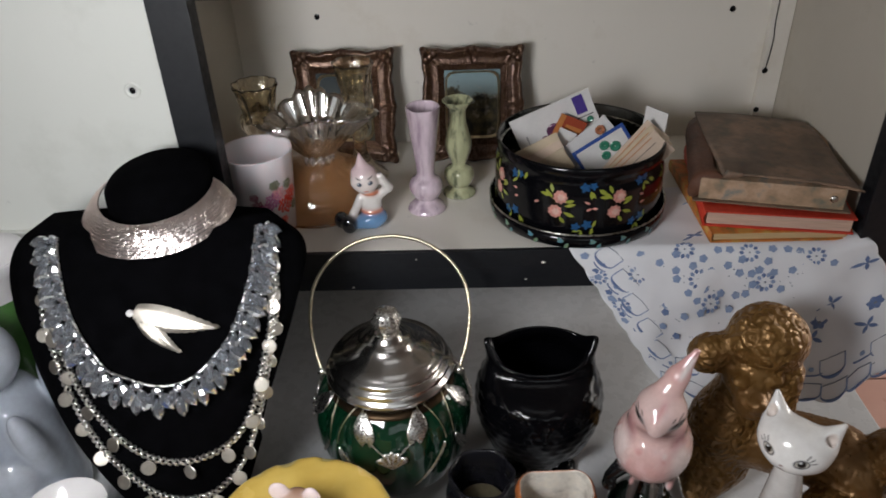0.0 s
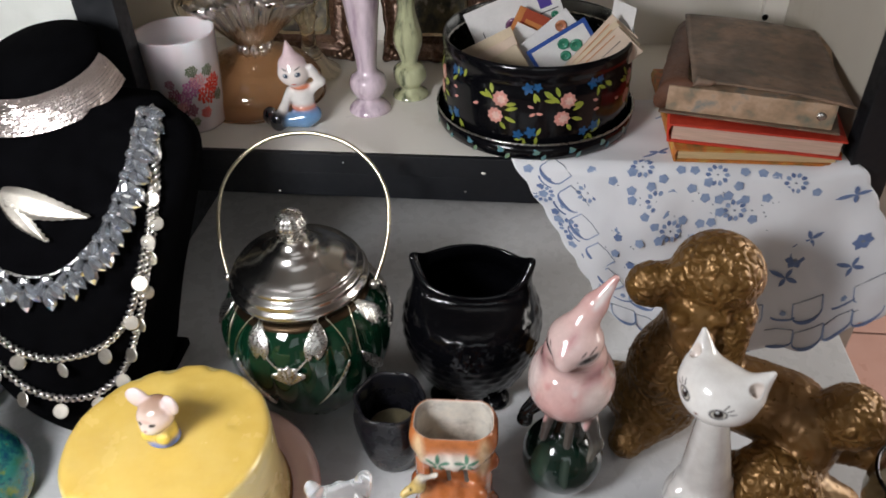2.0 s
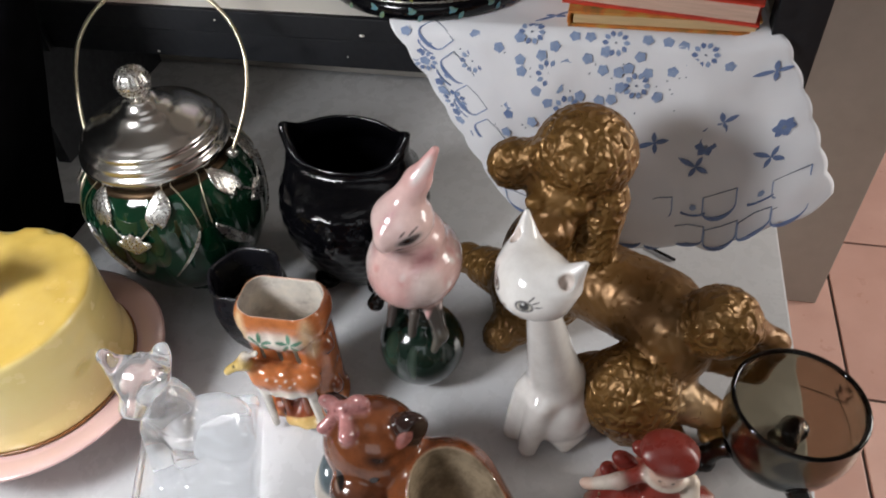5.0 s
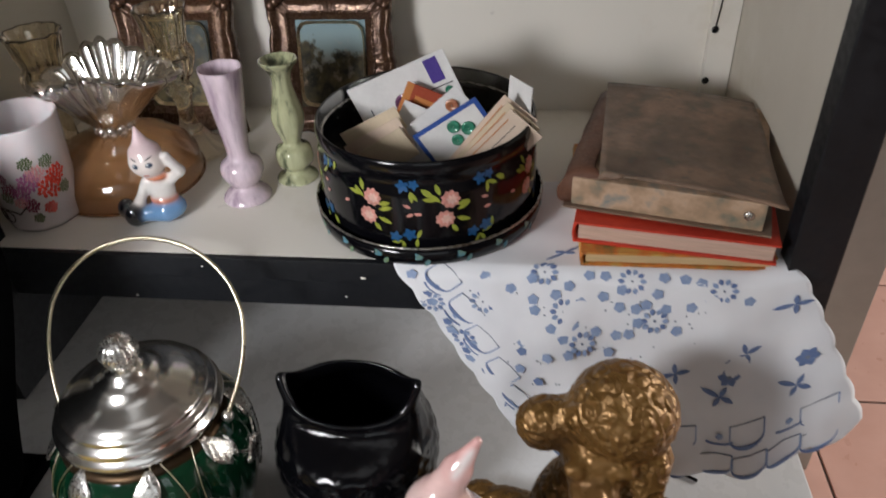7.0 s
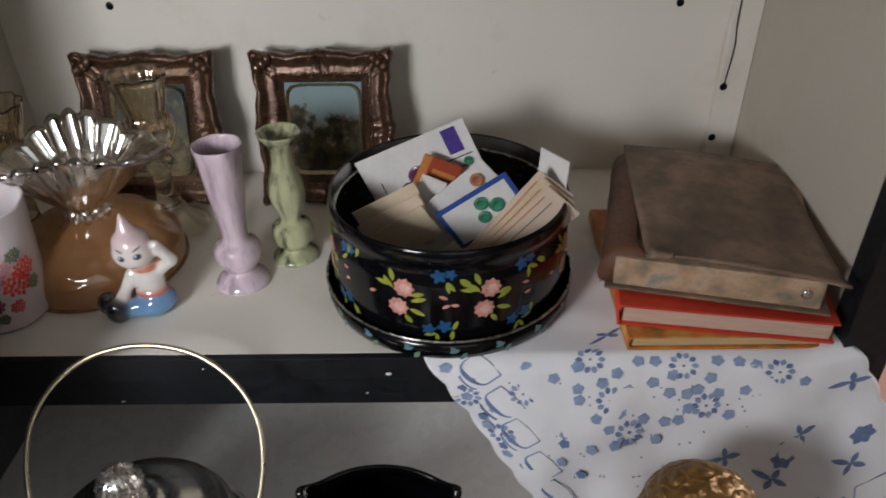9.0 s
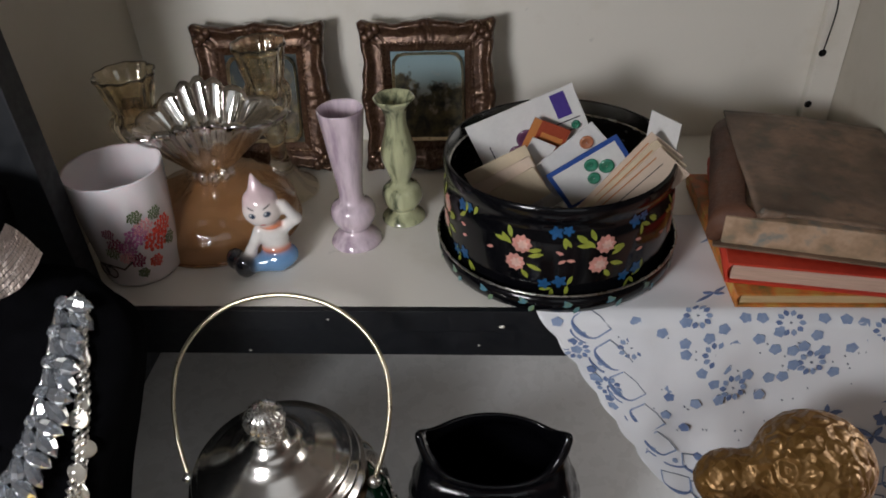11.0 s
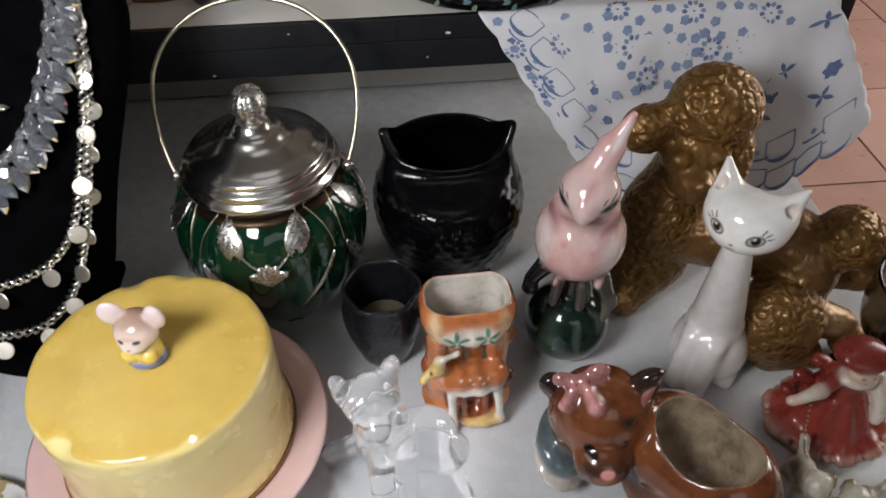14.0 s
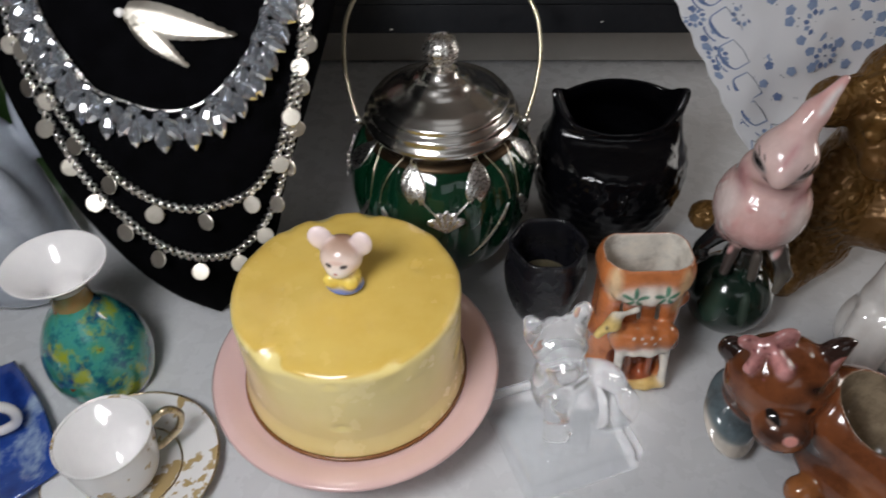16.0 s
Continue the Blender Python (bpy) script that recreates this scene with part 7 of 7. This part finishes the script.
def books():
    def pages(name, c):
        m = Mat(name)
        m.put("Base Color", m.ramp(m.noise(30.0, 5.0, 0.6, (1, 1, 40)), (0.3, tuple(v * 0.7 for v in c)), (0.7, c))).put("Roughness", 0.85)
        m.bump(m.noise(40.0, 3.0, 0.5, (1, 1, 60)), 0.4, 0.001)
        return m.m

    red = plain("red_cloth_cover", (0.60, 0.050, 0.02), (0.45, 0.035, 0.02), 18, (0.4, 0.6), bump=0.15, bump_scale=500)
    print_ = Mat("patterned_cover")
    print_.put("Base Color", print_.ramp(print_.noise(55.0, 4.0), (0.3, (0.10, 0.14, 0.04)), (0.5, (0.55, 0.17, 0.03)), (0.7, (0.50, 0.34, 0.08)))).put("Roughness", 0.5)
    old = Mat("faded_album_cover")
    n1, n2 = old.noise(22.0, 6.0, 0.6), old.noise(70.0, 5.0)
    tone = old.ramp(n1, (0.32, (0.105, 0.066, 0.044)), (0.50, (0.17, 0.112, 0.076)), (0.66, (0.29, 0.180, 0.120)))
    old.put("Base Color", old.mix(old.node("ShaderNodeMapRange", Value=n2, From_Min=0.56, From_Max=0.70, To_Max=0.6).outputs[0], tone, (0.085, 0.10, 0.085))).put("Roughness", old.span(n2, 0.35, 0.6))
    old.bump(n2, 0.15, 0.001)
    spine = Mat("floral_album_edge")
    v = spine.noise(48.0, 4.0, 0.55)
    spine.put("Base Color", spine.ramp(v, (0.30, (0.16, 0.16, 0.12)), (0.46, (0.36, 0.24, 0.15)), (0.58, (0.48, 0.33, 0.22)), (0.72, (0.20, 0.22, 0.20)))).put("Roughness", 0.6)
    spine.bump(spine.noise(150.0, 4.0), 0.15, 0.001)

    def book(name, label, at, rz, w, d, h, cover, page, over=0.003, tilt=0.0, board=0.0022):
        b = thing(name, at, label, "book", "stacked books", rz)
        b.rotation_euler = (0, radians(tilt), radians(rz))
        part("page_block", slab((0.004, over, board), (w - over, d - over, h - board), 0.0006), page, b, "cream page edges", smooth=False)
        part("back_cover", slab((0, 0, 0), (w, d, board), 0.0008), cover, b, smooth=False)
        part("front_cover", slab((0, 0, h - board), (w, d, h), 0.0008), cover, b, smooth=False)
        bm = bmesh.new()
        line = [(0.0035 - 0.0045 * math.sin(a), h / 2 - (h / 2 - 0.0005) * math.cos(a)) for a in np.linspace(0, math.pi, 12)]
        for y0, y1 in ((0, d),):
            rows = [[bm.verts.new((x, y, zz)) for x, zz in line] for y in (y0, y1)]
            ins = [[bm.verts.new((x + 0.002, y, zz)) for x, zz in line] for y in (y0, y1)]
            for i in range(11):
                bm.faces.new((rows[0][i], rows[0][i + 1], rows[1][i + 1], rows[1][i]))
                bm.faces.new((ins[0][i + 1], ins[0][i], ins[1][i], ins[1][i + 1]))
                bm.faces.new((rows[0][i], ins[0][i], ins[0][i + 1], rows[0][i + 1]))
                bm.faces.new((rows[1][i + 1], ins[1][i + 1], ins[1][i], rows[1][i]))
        part("spine", bm, cover, b)
        return b

    book("patterned_book", "thin book with orange and green patterned cover", (0.306, 0.748, SHELF + 0.0025), 0, 0.153, 0.185, 0.0135, print_.m, pages("yellowed_pages", (0.66, 0.48, 0.26)))
    book("red_book", "red cloth book with pinkish page edges, fanned open a little", (0.299, 0.762, SHELF + 0.0165), -8.5, 0.158, 0.180, 0.0195, red, pages("pinkish_pages", (0.66, 0.46, 0.36)), tilt=0.6)
    a = thing("photo_album", (0.290, 0.780, SHELF + 0.0385), "old faded photograph album with worn floral edge", "album", "stacked books", -13.5)
    part("page_block", slab((0.006, 0.004, 0.002), (0.155, 0.172, 0.0272), 0.002), spine.m, a, "faded floral edge board", smooth=False)
    bm = bmesh.new()
    gx, gy = 26, 26
    def top(u, v):
        x, y = (0.028 - 0.024 * v) + (0.140 - 0.004 * v) * u, -0.004 + 0.186 * v
        roll = 0.005 * math.exp(-((v) / 0.035) ** 2) * (0.4 + 0.6 * math.exp(-((u - 0.12) / 0.2) ** 2))
        return Vector((x, y, 0.0330 + 0.004 * math.sin(u * 3.1) * (1 - 0.6 * v) + 0.0015 * math.sin(7 * v + 3 * u) + roll - 0.004 * u))
    up = [[bm.verts.new(top(i / (gx - 1), j / (gy - 1))) for j in range(gy)] for i in range(gx)]
    dn = [[bm.verts.new(top(i / (gx - 1), j / (gy - 1)) - Vector((0, 0, 0.0024))) for j in range(gy)] for i in range(gx)]
    for i in range(gx - 1):
        for j in range(gy - 1):
            bm.faces.new((up[i][j], up[i + 1][j], up[i + 1][j + 1], up[i][j + 1]))
            bm.faces.new((dn[i][j + 1], dn[i + 1][j + 1], dn[i + 1][j], dn[i][j]))
    for i in range(gx - 1):
        bm.faces.new((dn[i][0], dn[i + 1][0], up[i + 1][0], up[i][0]))
        bm.faces.new((up[i][-1], up[i + 1][-1], dn[i + 1][-1], dn[i][-1]))
        bm.faces.new((up[0][i], up[0][i + 1], dn[0][i + 1], dn[0][i]))
        bm.faces.new((dn[-1][i], dn[-1][i + 1], up[-1][i + 1], up[-1][i]))
    part("front_cover", bm, old.m, a, "warped brownish-grey cover")
    bm = bmesh.new()
    grid = []
    for rad in (0.0052, 0.0042):
        grid.append([[bm.verts.new((0.029 + 0.016 * q / 5 + 0.002 * math.sin(a), -0.003 + (rad - 0.0003 * a) * math.cos(a) * (1 - 0.08 * q), 0.0375 + (rad - 0.0003 * a) * math.sin(a) * (1 - 0.08 * q))) for a in np.linspace(-1.4, 4.0, 22)] for q in range(6)])
    for sheet_, flip in zip(grid, (1, -1)):
        for q in range(5):
            for k in range(21):
                bm.faces.new((sheet_[q][k], sheet_[q + 1][k], sheet_[q + 1][k + 1], sheet_[q][k + 1])[::flip])
    for q in (0, 5):
        for k in range(21):
            bm.faces.new((grid[0][q][k], grid[0][q][k + 1], grid[1][q][k + 1], grid[1][q][k]))
    for k in (0, 21):
        for q in range(5):
            bm.faces.new((grid[0][q][k], grid[0][q + 1][k], grid[1][q + 1][k], grid[1][q][k]))
    bmesh.ops.recalc_face_normals(bm, faces=bm.faces)
    part("curled_corner", bm, old.m, a)
    part("back_cover", slab((0, 0, 0), (0.162, 0.178, 0.002), 0.0008), old.m, a, smooth=False)
    bm = bmesh.new()
    edge = curve_through([(0.004, 0, 0.0022), (-0.004, 0, 0.003), (-0.0065, 0, 0.012), (-0.003, 0, 0.021), (0.006, 0, 0.0275), (0.020, 0, 0.0305), (0.030, 0, 0.0300)], 4)
    ends = [[bm.verts.new((p.x * (1 - 0.3 * (k > 0)) + 0.0006 * math.sin(9 * k + 3 * p.z), 0.006 + 0.017 * k, p.z - 0.0008 * math.sin(1.7 * k))) for p in edge] for k in range(11)]
    for p, q in zip(ends, ends[1:]):
        for k in range(len(edge) - 1):
            bm.faces.new((p[k], p[k + 1], q[k + 1], q[k]))
        bm.faces.new((p[-1], p[0], q[0], q[-1]))
    bm.faces.new(ends[0][::-1])
    bm.faces.new(ends[-1])
    bmesh.ops.recalc_face_normals(bm, faces=bm.faces)
    part("spine", bm, plain("worn_leather", (0.15, 0.062, 0.034), (0.085, 0.04, 0.025), 40, (0.45, 0.7), bump=0.2), a, "worn brown leather spine")
    bm = bmesh.new()
    ball(bm, (0.143, 0.0035, 0.015), (0.0042, 0.002, 0.0042), 12)
    part("stud", bm, M["bright"], a, "small metal stud")


# ---- the embroidered cloth ----
CLOTH_EDGE = 0.7425


def cloth_point(u, v):
    """u across from the left, v from the back of the shelf (-1) over its edge (0) to the hem (1)."""
    if v <= 0:
        x = (0.150 + 0.322 * u) * (1 + v) + (0.262 + 0.200 * u) * (-v)
        y = CLOTH_EDGE + 0.004 + 0.135 * -v
        z = SHELF + 0.0016 + 0.0012 * math.sin(40 * x) * math.sin(-v * 9) ** 2 + 0.012 * max(0, u - 0.9) / 0.1 * math.exp(-((v) / 0.3) ** 2) * 0.6
        return Vector((x, y, z))
    xl, xr = 0.150 + 0.104 * v, 0.472 + 0.074 * v ** 0.9
    x = xl + (xr - xl) * u
    top = SHELF + 0.0016 + 0.012 * max(0, u - 0.9) / 0.1 * 0.6
    bottom = 0.090 + 0.030 * u - 0.062 * max(0.0, math.sin(math.pi * u)) ** 0.8
    r = min(1.0, v / 0.10)
    z = top + (bottom - top) * (v - 0.035 * math.sin(r * math.pi / 2) * (1 - v))
    y = CLOTH_EDGE + 0.004 - 0.008 * math.sin(r * math.pi / 2) - 0.040 * v ** 1.2
    y += v * (0.0060 * math.sin(13 * u + 1.2) + 0.0035 * math.sin(29 * u + 3 * v) + 0.003 * math.sin(9 * v + 5 * u))
    return Vector((x, y, z))


def cloth_on(u, v, lift=0.0009):
    p = cloth_point(u, v)
    n = (cloth_point(min(u + 0.004, 1.1), v) - cloth_point(u - 0.004, v)).cross(cloth_point(u, v + 0.004) - cloth_point(u, v - 0.004)).normalized()
    if n.y > 0 and v > 0 or (v <= 0 and n.z < 0):
        n = -n
    return p + n * lift


def embroidered_cloth():
    t = thing("embroidered_cloth", (0.34, 0.74, SHELF), "white cotton cloth with blue embroidered flowers and scalloped hem", "cloth")
    base = Matrix.Translation((-0.34, -0.74, -SHELF))
    linen = Mat("white_cotton")
    weave = linen.noise(900.0, 2.0, 0.5)
    linen.put("Base Color", linen.ramp(linen.noise(14.0, 5.0), (0.3, (0.74, 0.75, 0.78)), (0.7, (0.82, 0.82, 0.84)))).put("Roughness", 0.9).put("Sheen Weight", 0.2).put("Subsurface Weight", 0.0)
    linen.bump(weave, 0.25, 0.0006)
    bm = bmesh.new()
    nu, nv = 90, 120
    rows = []
    for j in range(nv):
        v = -1 + 2.0 * j / (nv - 1)
        row = []
        for i in range(nu):
            u = i / (nu - 1)
            vv = v
            if v > 0.85:
                vv = v + (v - 0.85) / 0.15 * (0.030 * abs(math.sin(math.pi * u * 8)) - 0.012)
            uu = u
            if v > 0:
                uu = u - (0.009 * abs(math.sin(math.pi * v * 6))) * max(0, 1 - u / 0.08) + 0.009 * abs(math.sin(math.pi * v * 6)) * max(0, (u - 0.92) / 0.08)
            p = cloth_point(uu, vv)
            p += Vector((0, -1, 0.2)) * (0.0016 * noise.noise(p * 45) + 0.0050 * noise.noise(p * 16) * min(1, max(0, v) * 3)) * (v > 0.03)
            row.append(bm.verts.new(p))
        rows.append(row)
    for p, q in zip(rows, rows[1:]):
        for i in range(nu - 1):
            bm.faces.new((p[i], p[i + 1], q[i + 1], q[i]))
    bmesh.ops.transform(bm, matrix=base, verts=bm.verts)
    bmesh.ops.recalc_face_normals(bm, faces=bm.faces)
    ob = part("fabric", bm, linen.m, t)
    s = ob.modifiers.new("thickness", "SOLIDIFY")
    s.thickness, s.offset = 0.0009, 0.0
    blue = plain("blue_thread", (0.17, 0.24, 0.42), (0.11, 0.16, 0.32), 130, (0.6, 0.8), bump=0.5, bump_scale=900)
    pale = plain("pale_blue_thread", (0.31, 0.39, 0.56), (0.21, 0.29, 0.47), 130, (0.6, 0.8), bump=0.5, bump_scale=900)
    grey = plain("grey_thread", (0.22, 0.25, 0.30), (0.12, 0.15, 0.22), 130, (0.6, 0.8), bump=0.5, bump_scale=900)
    SU, SV = 0.31, 0.19

    def place(u, v, pts, bmx, lift=0.0012):
        spot = lambda dx, dz: (u + (dx + (0.104 - 0.03 * u) * dz / SV) / SU, v - dz / SV)
        vs = [bmx.verts.new(cloth_on(*spot(dx, dz), lift)) for dx, dz in pts]
        f = bmx.faces.new(vs)
        ring = [bmx.verts.new(cloth_on(*spot(dx, dz), 0.0003)) for dx, dz in pts]
        n = len(vs)
        for i in range(n):
            bmx.faces.new((ring[i], ring[(i + 1) % n], vs[(i + 1) % n], vs[i]))

    def stitch(u, v, line, w, bmx):
        for (x0, z0), (x1, z1) in zip(line, line[1:]):
            d = math.hypot(x1 - x0, z1 - z0) or 1
            nx, nz = -(z1 - z0) / d * w / 2, (x1 - x0) / d * w / 2
            place(u, v, [(x0 + nx, z0 + nz), (x0 - nx, z0 - nz), (x1 - nx, z1 - nz), (x1 + nx, z1 + nz)], bmx)

    A, Bm, G = bmesh.new(), bmesh.new(), bmesh.new()
    rng = random.Random(2)

    def daisy(u, v, r=0.0102):
        for k in range(10):
            a = k * 2 * math.pi / 10
            place(u, v, petal(r * 0.55 * math.cos(a), r * 0.55 * math.sin(a), a, r * 0.55, r * 0.42, 3), A if k % 2 else Bm)
        place(u, v, petal(-0.0012, 0, 0, 0.0024, 0.002, 3), G)

    def floret(u, v, r=0.0056, bmx=None):
        for k in range(5):
            place(u, v, petal(0, 0, k * 1.2566 + u * 9, r * 0.86, r * 0.84, 4), bmx if bmx is not None else Bm)

    def sprig(u, v, tilt=0.6):
        for k, l in ((0, 0.017), (1, 0.010), (2, 0.012), (3, 0.010)):
            place(u, v, petal(0, 0, tilt + k * math.pi / 2 + math.pi, l, 0.0042, 4), A)

    def rosette(u, v, r=0.009):
        for k in range(6):
            place(u, v, petal(0, 0, k * 1.047, r, r * 0.75, 4), A)
        place(u, v, petal(-0.002, 0, 0, 0.004, 0.0035, 4), G, 0.0016)

    for u, v in CLOTH_DAISIES:
        daisy(u, v)
    for u, v in CLOTH_FLORETS:
        floret(u, v)
    for u, v, a in CLOTH_SPRIGS:
        sprig(u, v, a)
    for u, v in CLOTH_ROSETTES:
        rosette(u, v)
    for k in range(60):
        u, v = rng.uniform(0.14, 0.75), rng.uniform(0.12, 0.62)
        if u + v < 1.05:
            place(u, v, petal(-0.0007, 0, 0, 0.0015, 0.0013, 2), G)
    # looped border along the hem and the slanting side
    def loop(u, v, ang, s=0.027):
        c, sn = math.cos(ang), math.sin(ang)
        turn = lambda L: [(x * c - z * sn, x * sn + z * c) for x, z in L]
        arc = [(0.5 * s * math.cos(b), -0.42 * s + 0.34 * s * math.sin(b)) for b in np.linspace(math.pi, 2 * math.pi, 13)]
        stitch(u, v, turn([(-0.5 * s, 0.06 * s)] + arc + [(0.5 * s, 0.06 * s)]), 0.0010, Bm)
        stitch(u, v, turn([(-0.5 * s, 0.06 * s), (0.0, 0.12 * s), (0.5 * s, 0.06 * s)]), 0.0008, G)
        low = [(0.5 * s * math.cos(b), -0.42 * s + 0.34 * s * math.sin(b)) for b in np.linspace(math.pi * 1.04, math.pi * 1.96, 9)]
        top = [(x * 0.96, z + 0.13 * s * (1 - (2 * x / s) ** 2)) for x, z in low]
        for k in range(8):
            place(u, v, turn([low[k], low[k + 1], top[k + 1], top[k]]), A, 0.0014)

    def crescent(u, v, ang, s=0.022):
        c, sn = math.cos(ang), math.sin(ang)
        arc = [(s * 0.6 * math.cos(b), -s * 0.2 - s * 0.22 * math.sin(b)) for b in np.linspace(0.3, math.pi - 0.3, 7)]
        stitch(u, v, [(x * c - z * sn, x * sn + z * c) for x, z in arc], 0.0016, A)
        floret(u, v, 0.0035, Bm)

    for i in range(10):
        u = 0.10 + i * 0.090
        loop(u, 0.905, 0.12)
        if i % 2:
            loop(u + 0.02, 0.76 - 0.02 * math.sin(i), 0.12)
        else:
            crescent(u + 0.03, 0.80, 0.12, 0.018)
    for i in range(5):
        v = 0.02 + i * 0.158
        loop(0.135 + 0.01 * (i % 2), v + 0.03, -0.80)
        crescent(0.075, v + 0.11, -0.80, 0.016)
        floret(0.03, v + 0.05, 0.006)
        floret(0.035, v + 0.16, 0.005, A)
        floret(0.215, v + 0.08, 0.0055, A)
    for u, v in ((0.45, -0.5), (0.35, -0.75), (0.55, -0.3), (0.22, -0.25), (0.42, -0.15)):
        sprig(u, v, 1.0 + u)
    for nm, bmx, mt in (("blue_embroidery", A, blue), ("pale_embroidery", Bm, pale), ("grey_embroidery", G, grey)):
        bmesh.ops.transform(bmx, matrix=base, verts=bmx.verts)
        bmesh.ops.recalc_face_normals(bmx, faces=bmx.faces)
        part(nm, bmx, mt, t, "raised blue embroidery stitches", smooth=False, kind="stuff")


CLOTH_DAISIES = [(0.385, 0.03), (0.385, 0.205), (0.395, 0.355), (0.595, 0.06), (0.61, 0.24), (0.81, 0.095), (0.03, 0.23), (0.18, 0.185), (0.055, 0.42)]
CLOTH_FLORETS = [(0.275, 0.11), (0.32, 0.155), (0.27, 0.28), (0.33, 0.285), (0.28, 0.43), (0.505, 0.135), (0.535, 0.18), (0.53, 0.305), (0.495, 0.315), (0.715, 0.175), (0.385, 0.13), (0.395, 0.265), (0.605, 0.165), (0.495, 0.04), (0.535, 0.04), (0.68, 0.04), (0.73, 0.045), (0.31, 0.205), (0.575, 0.185), (0.18, 0.515), (0.175, 0.345), (0.345, 0.06), (0.43, 0.09), (0.44, 0.165), (0.35, 0.33), (0.445, 0.30), (0.455, 0.40), (0.345, 0.405), (0.56, 0.10), (0.645, 0.115), (0.65, 0.185), (0.565, 0.25), (0.655, 0.29), (0.765, 0.06), (0.86, 0.15), (0.77, 0.14), (0.23, 0.20), (0.23, 0.37), (0.225, 0.06)]
CLOTH_SPRIGS = [(0.805, 0.415, 0.35), (0.895, 0.63, -0.4), (0.61, 0.505, 0.2), (0.705, 0.61, -0.4), (0.96, 0.2, 0.1)]
CLOTH_ROSETTES = [(0.745, 0.515), (0.94, 0.5)]

for build in (velvet_bust, jewellery, picture_frames, fan_vase, flowered_tumbler, pixie, bud_vases, button_tin, button_cards, books, embroidered_cloth):
    build()

floor_tiles()
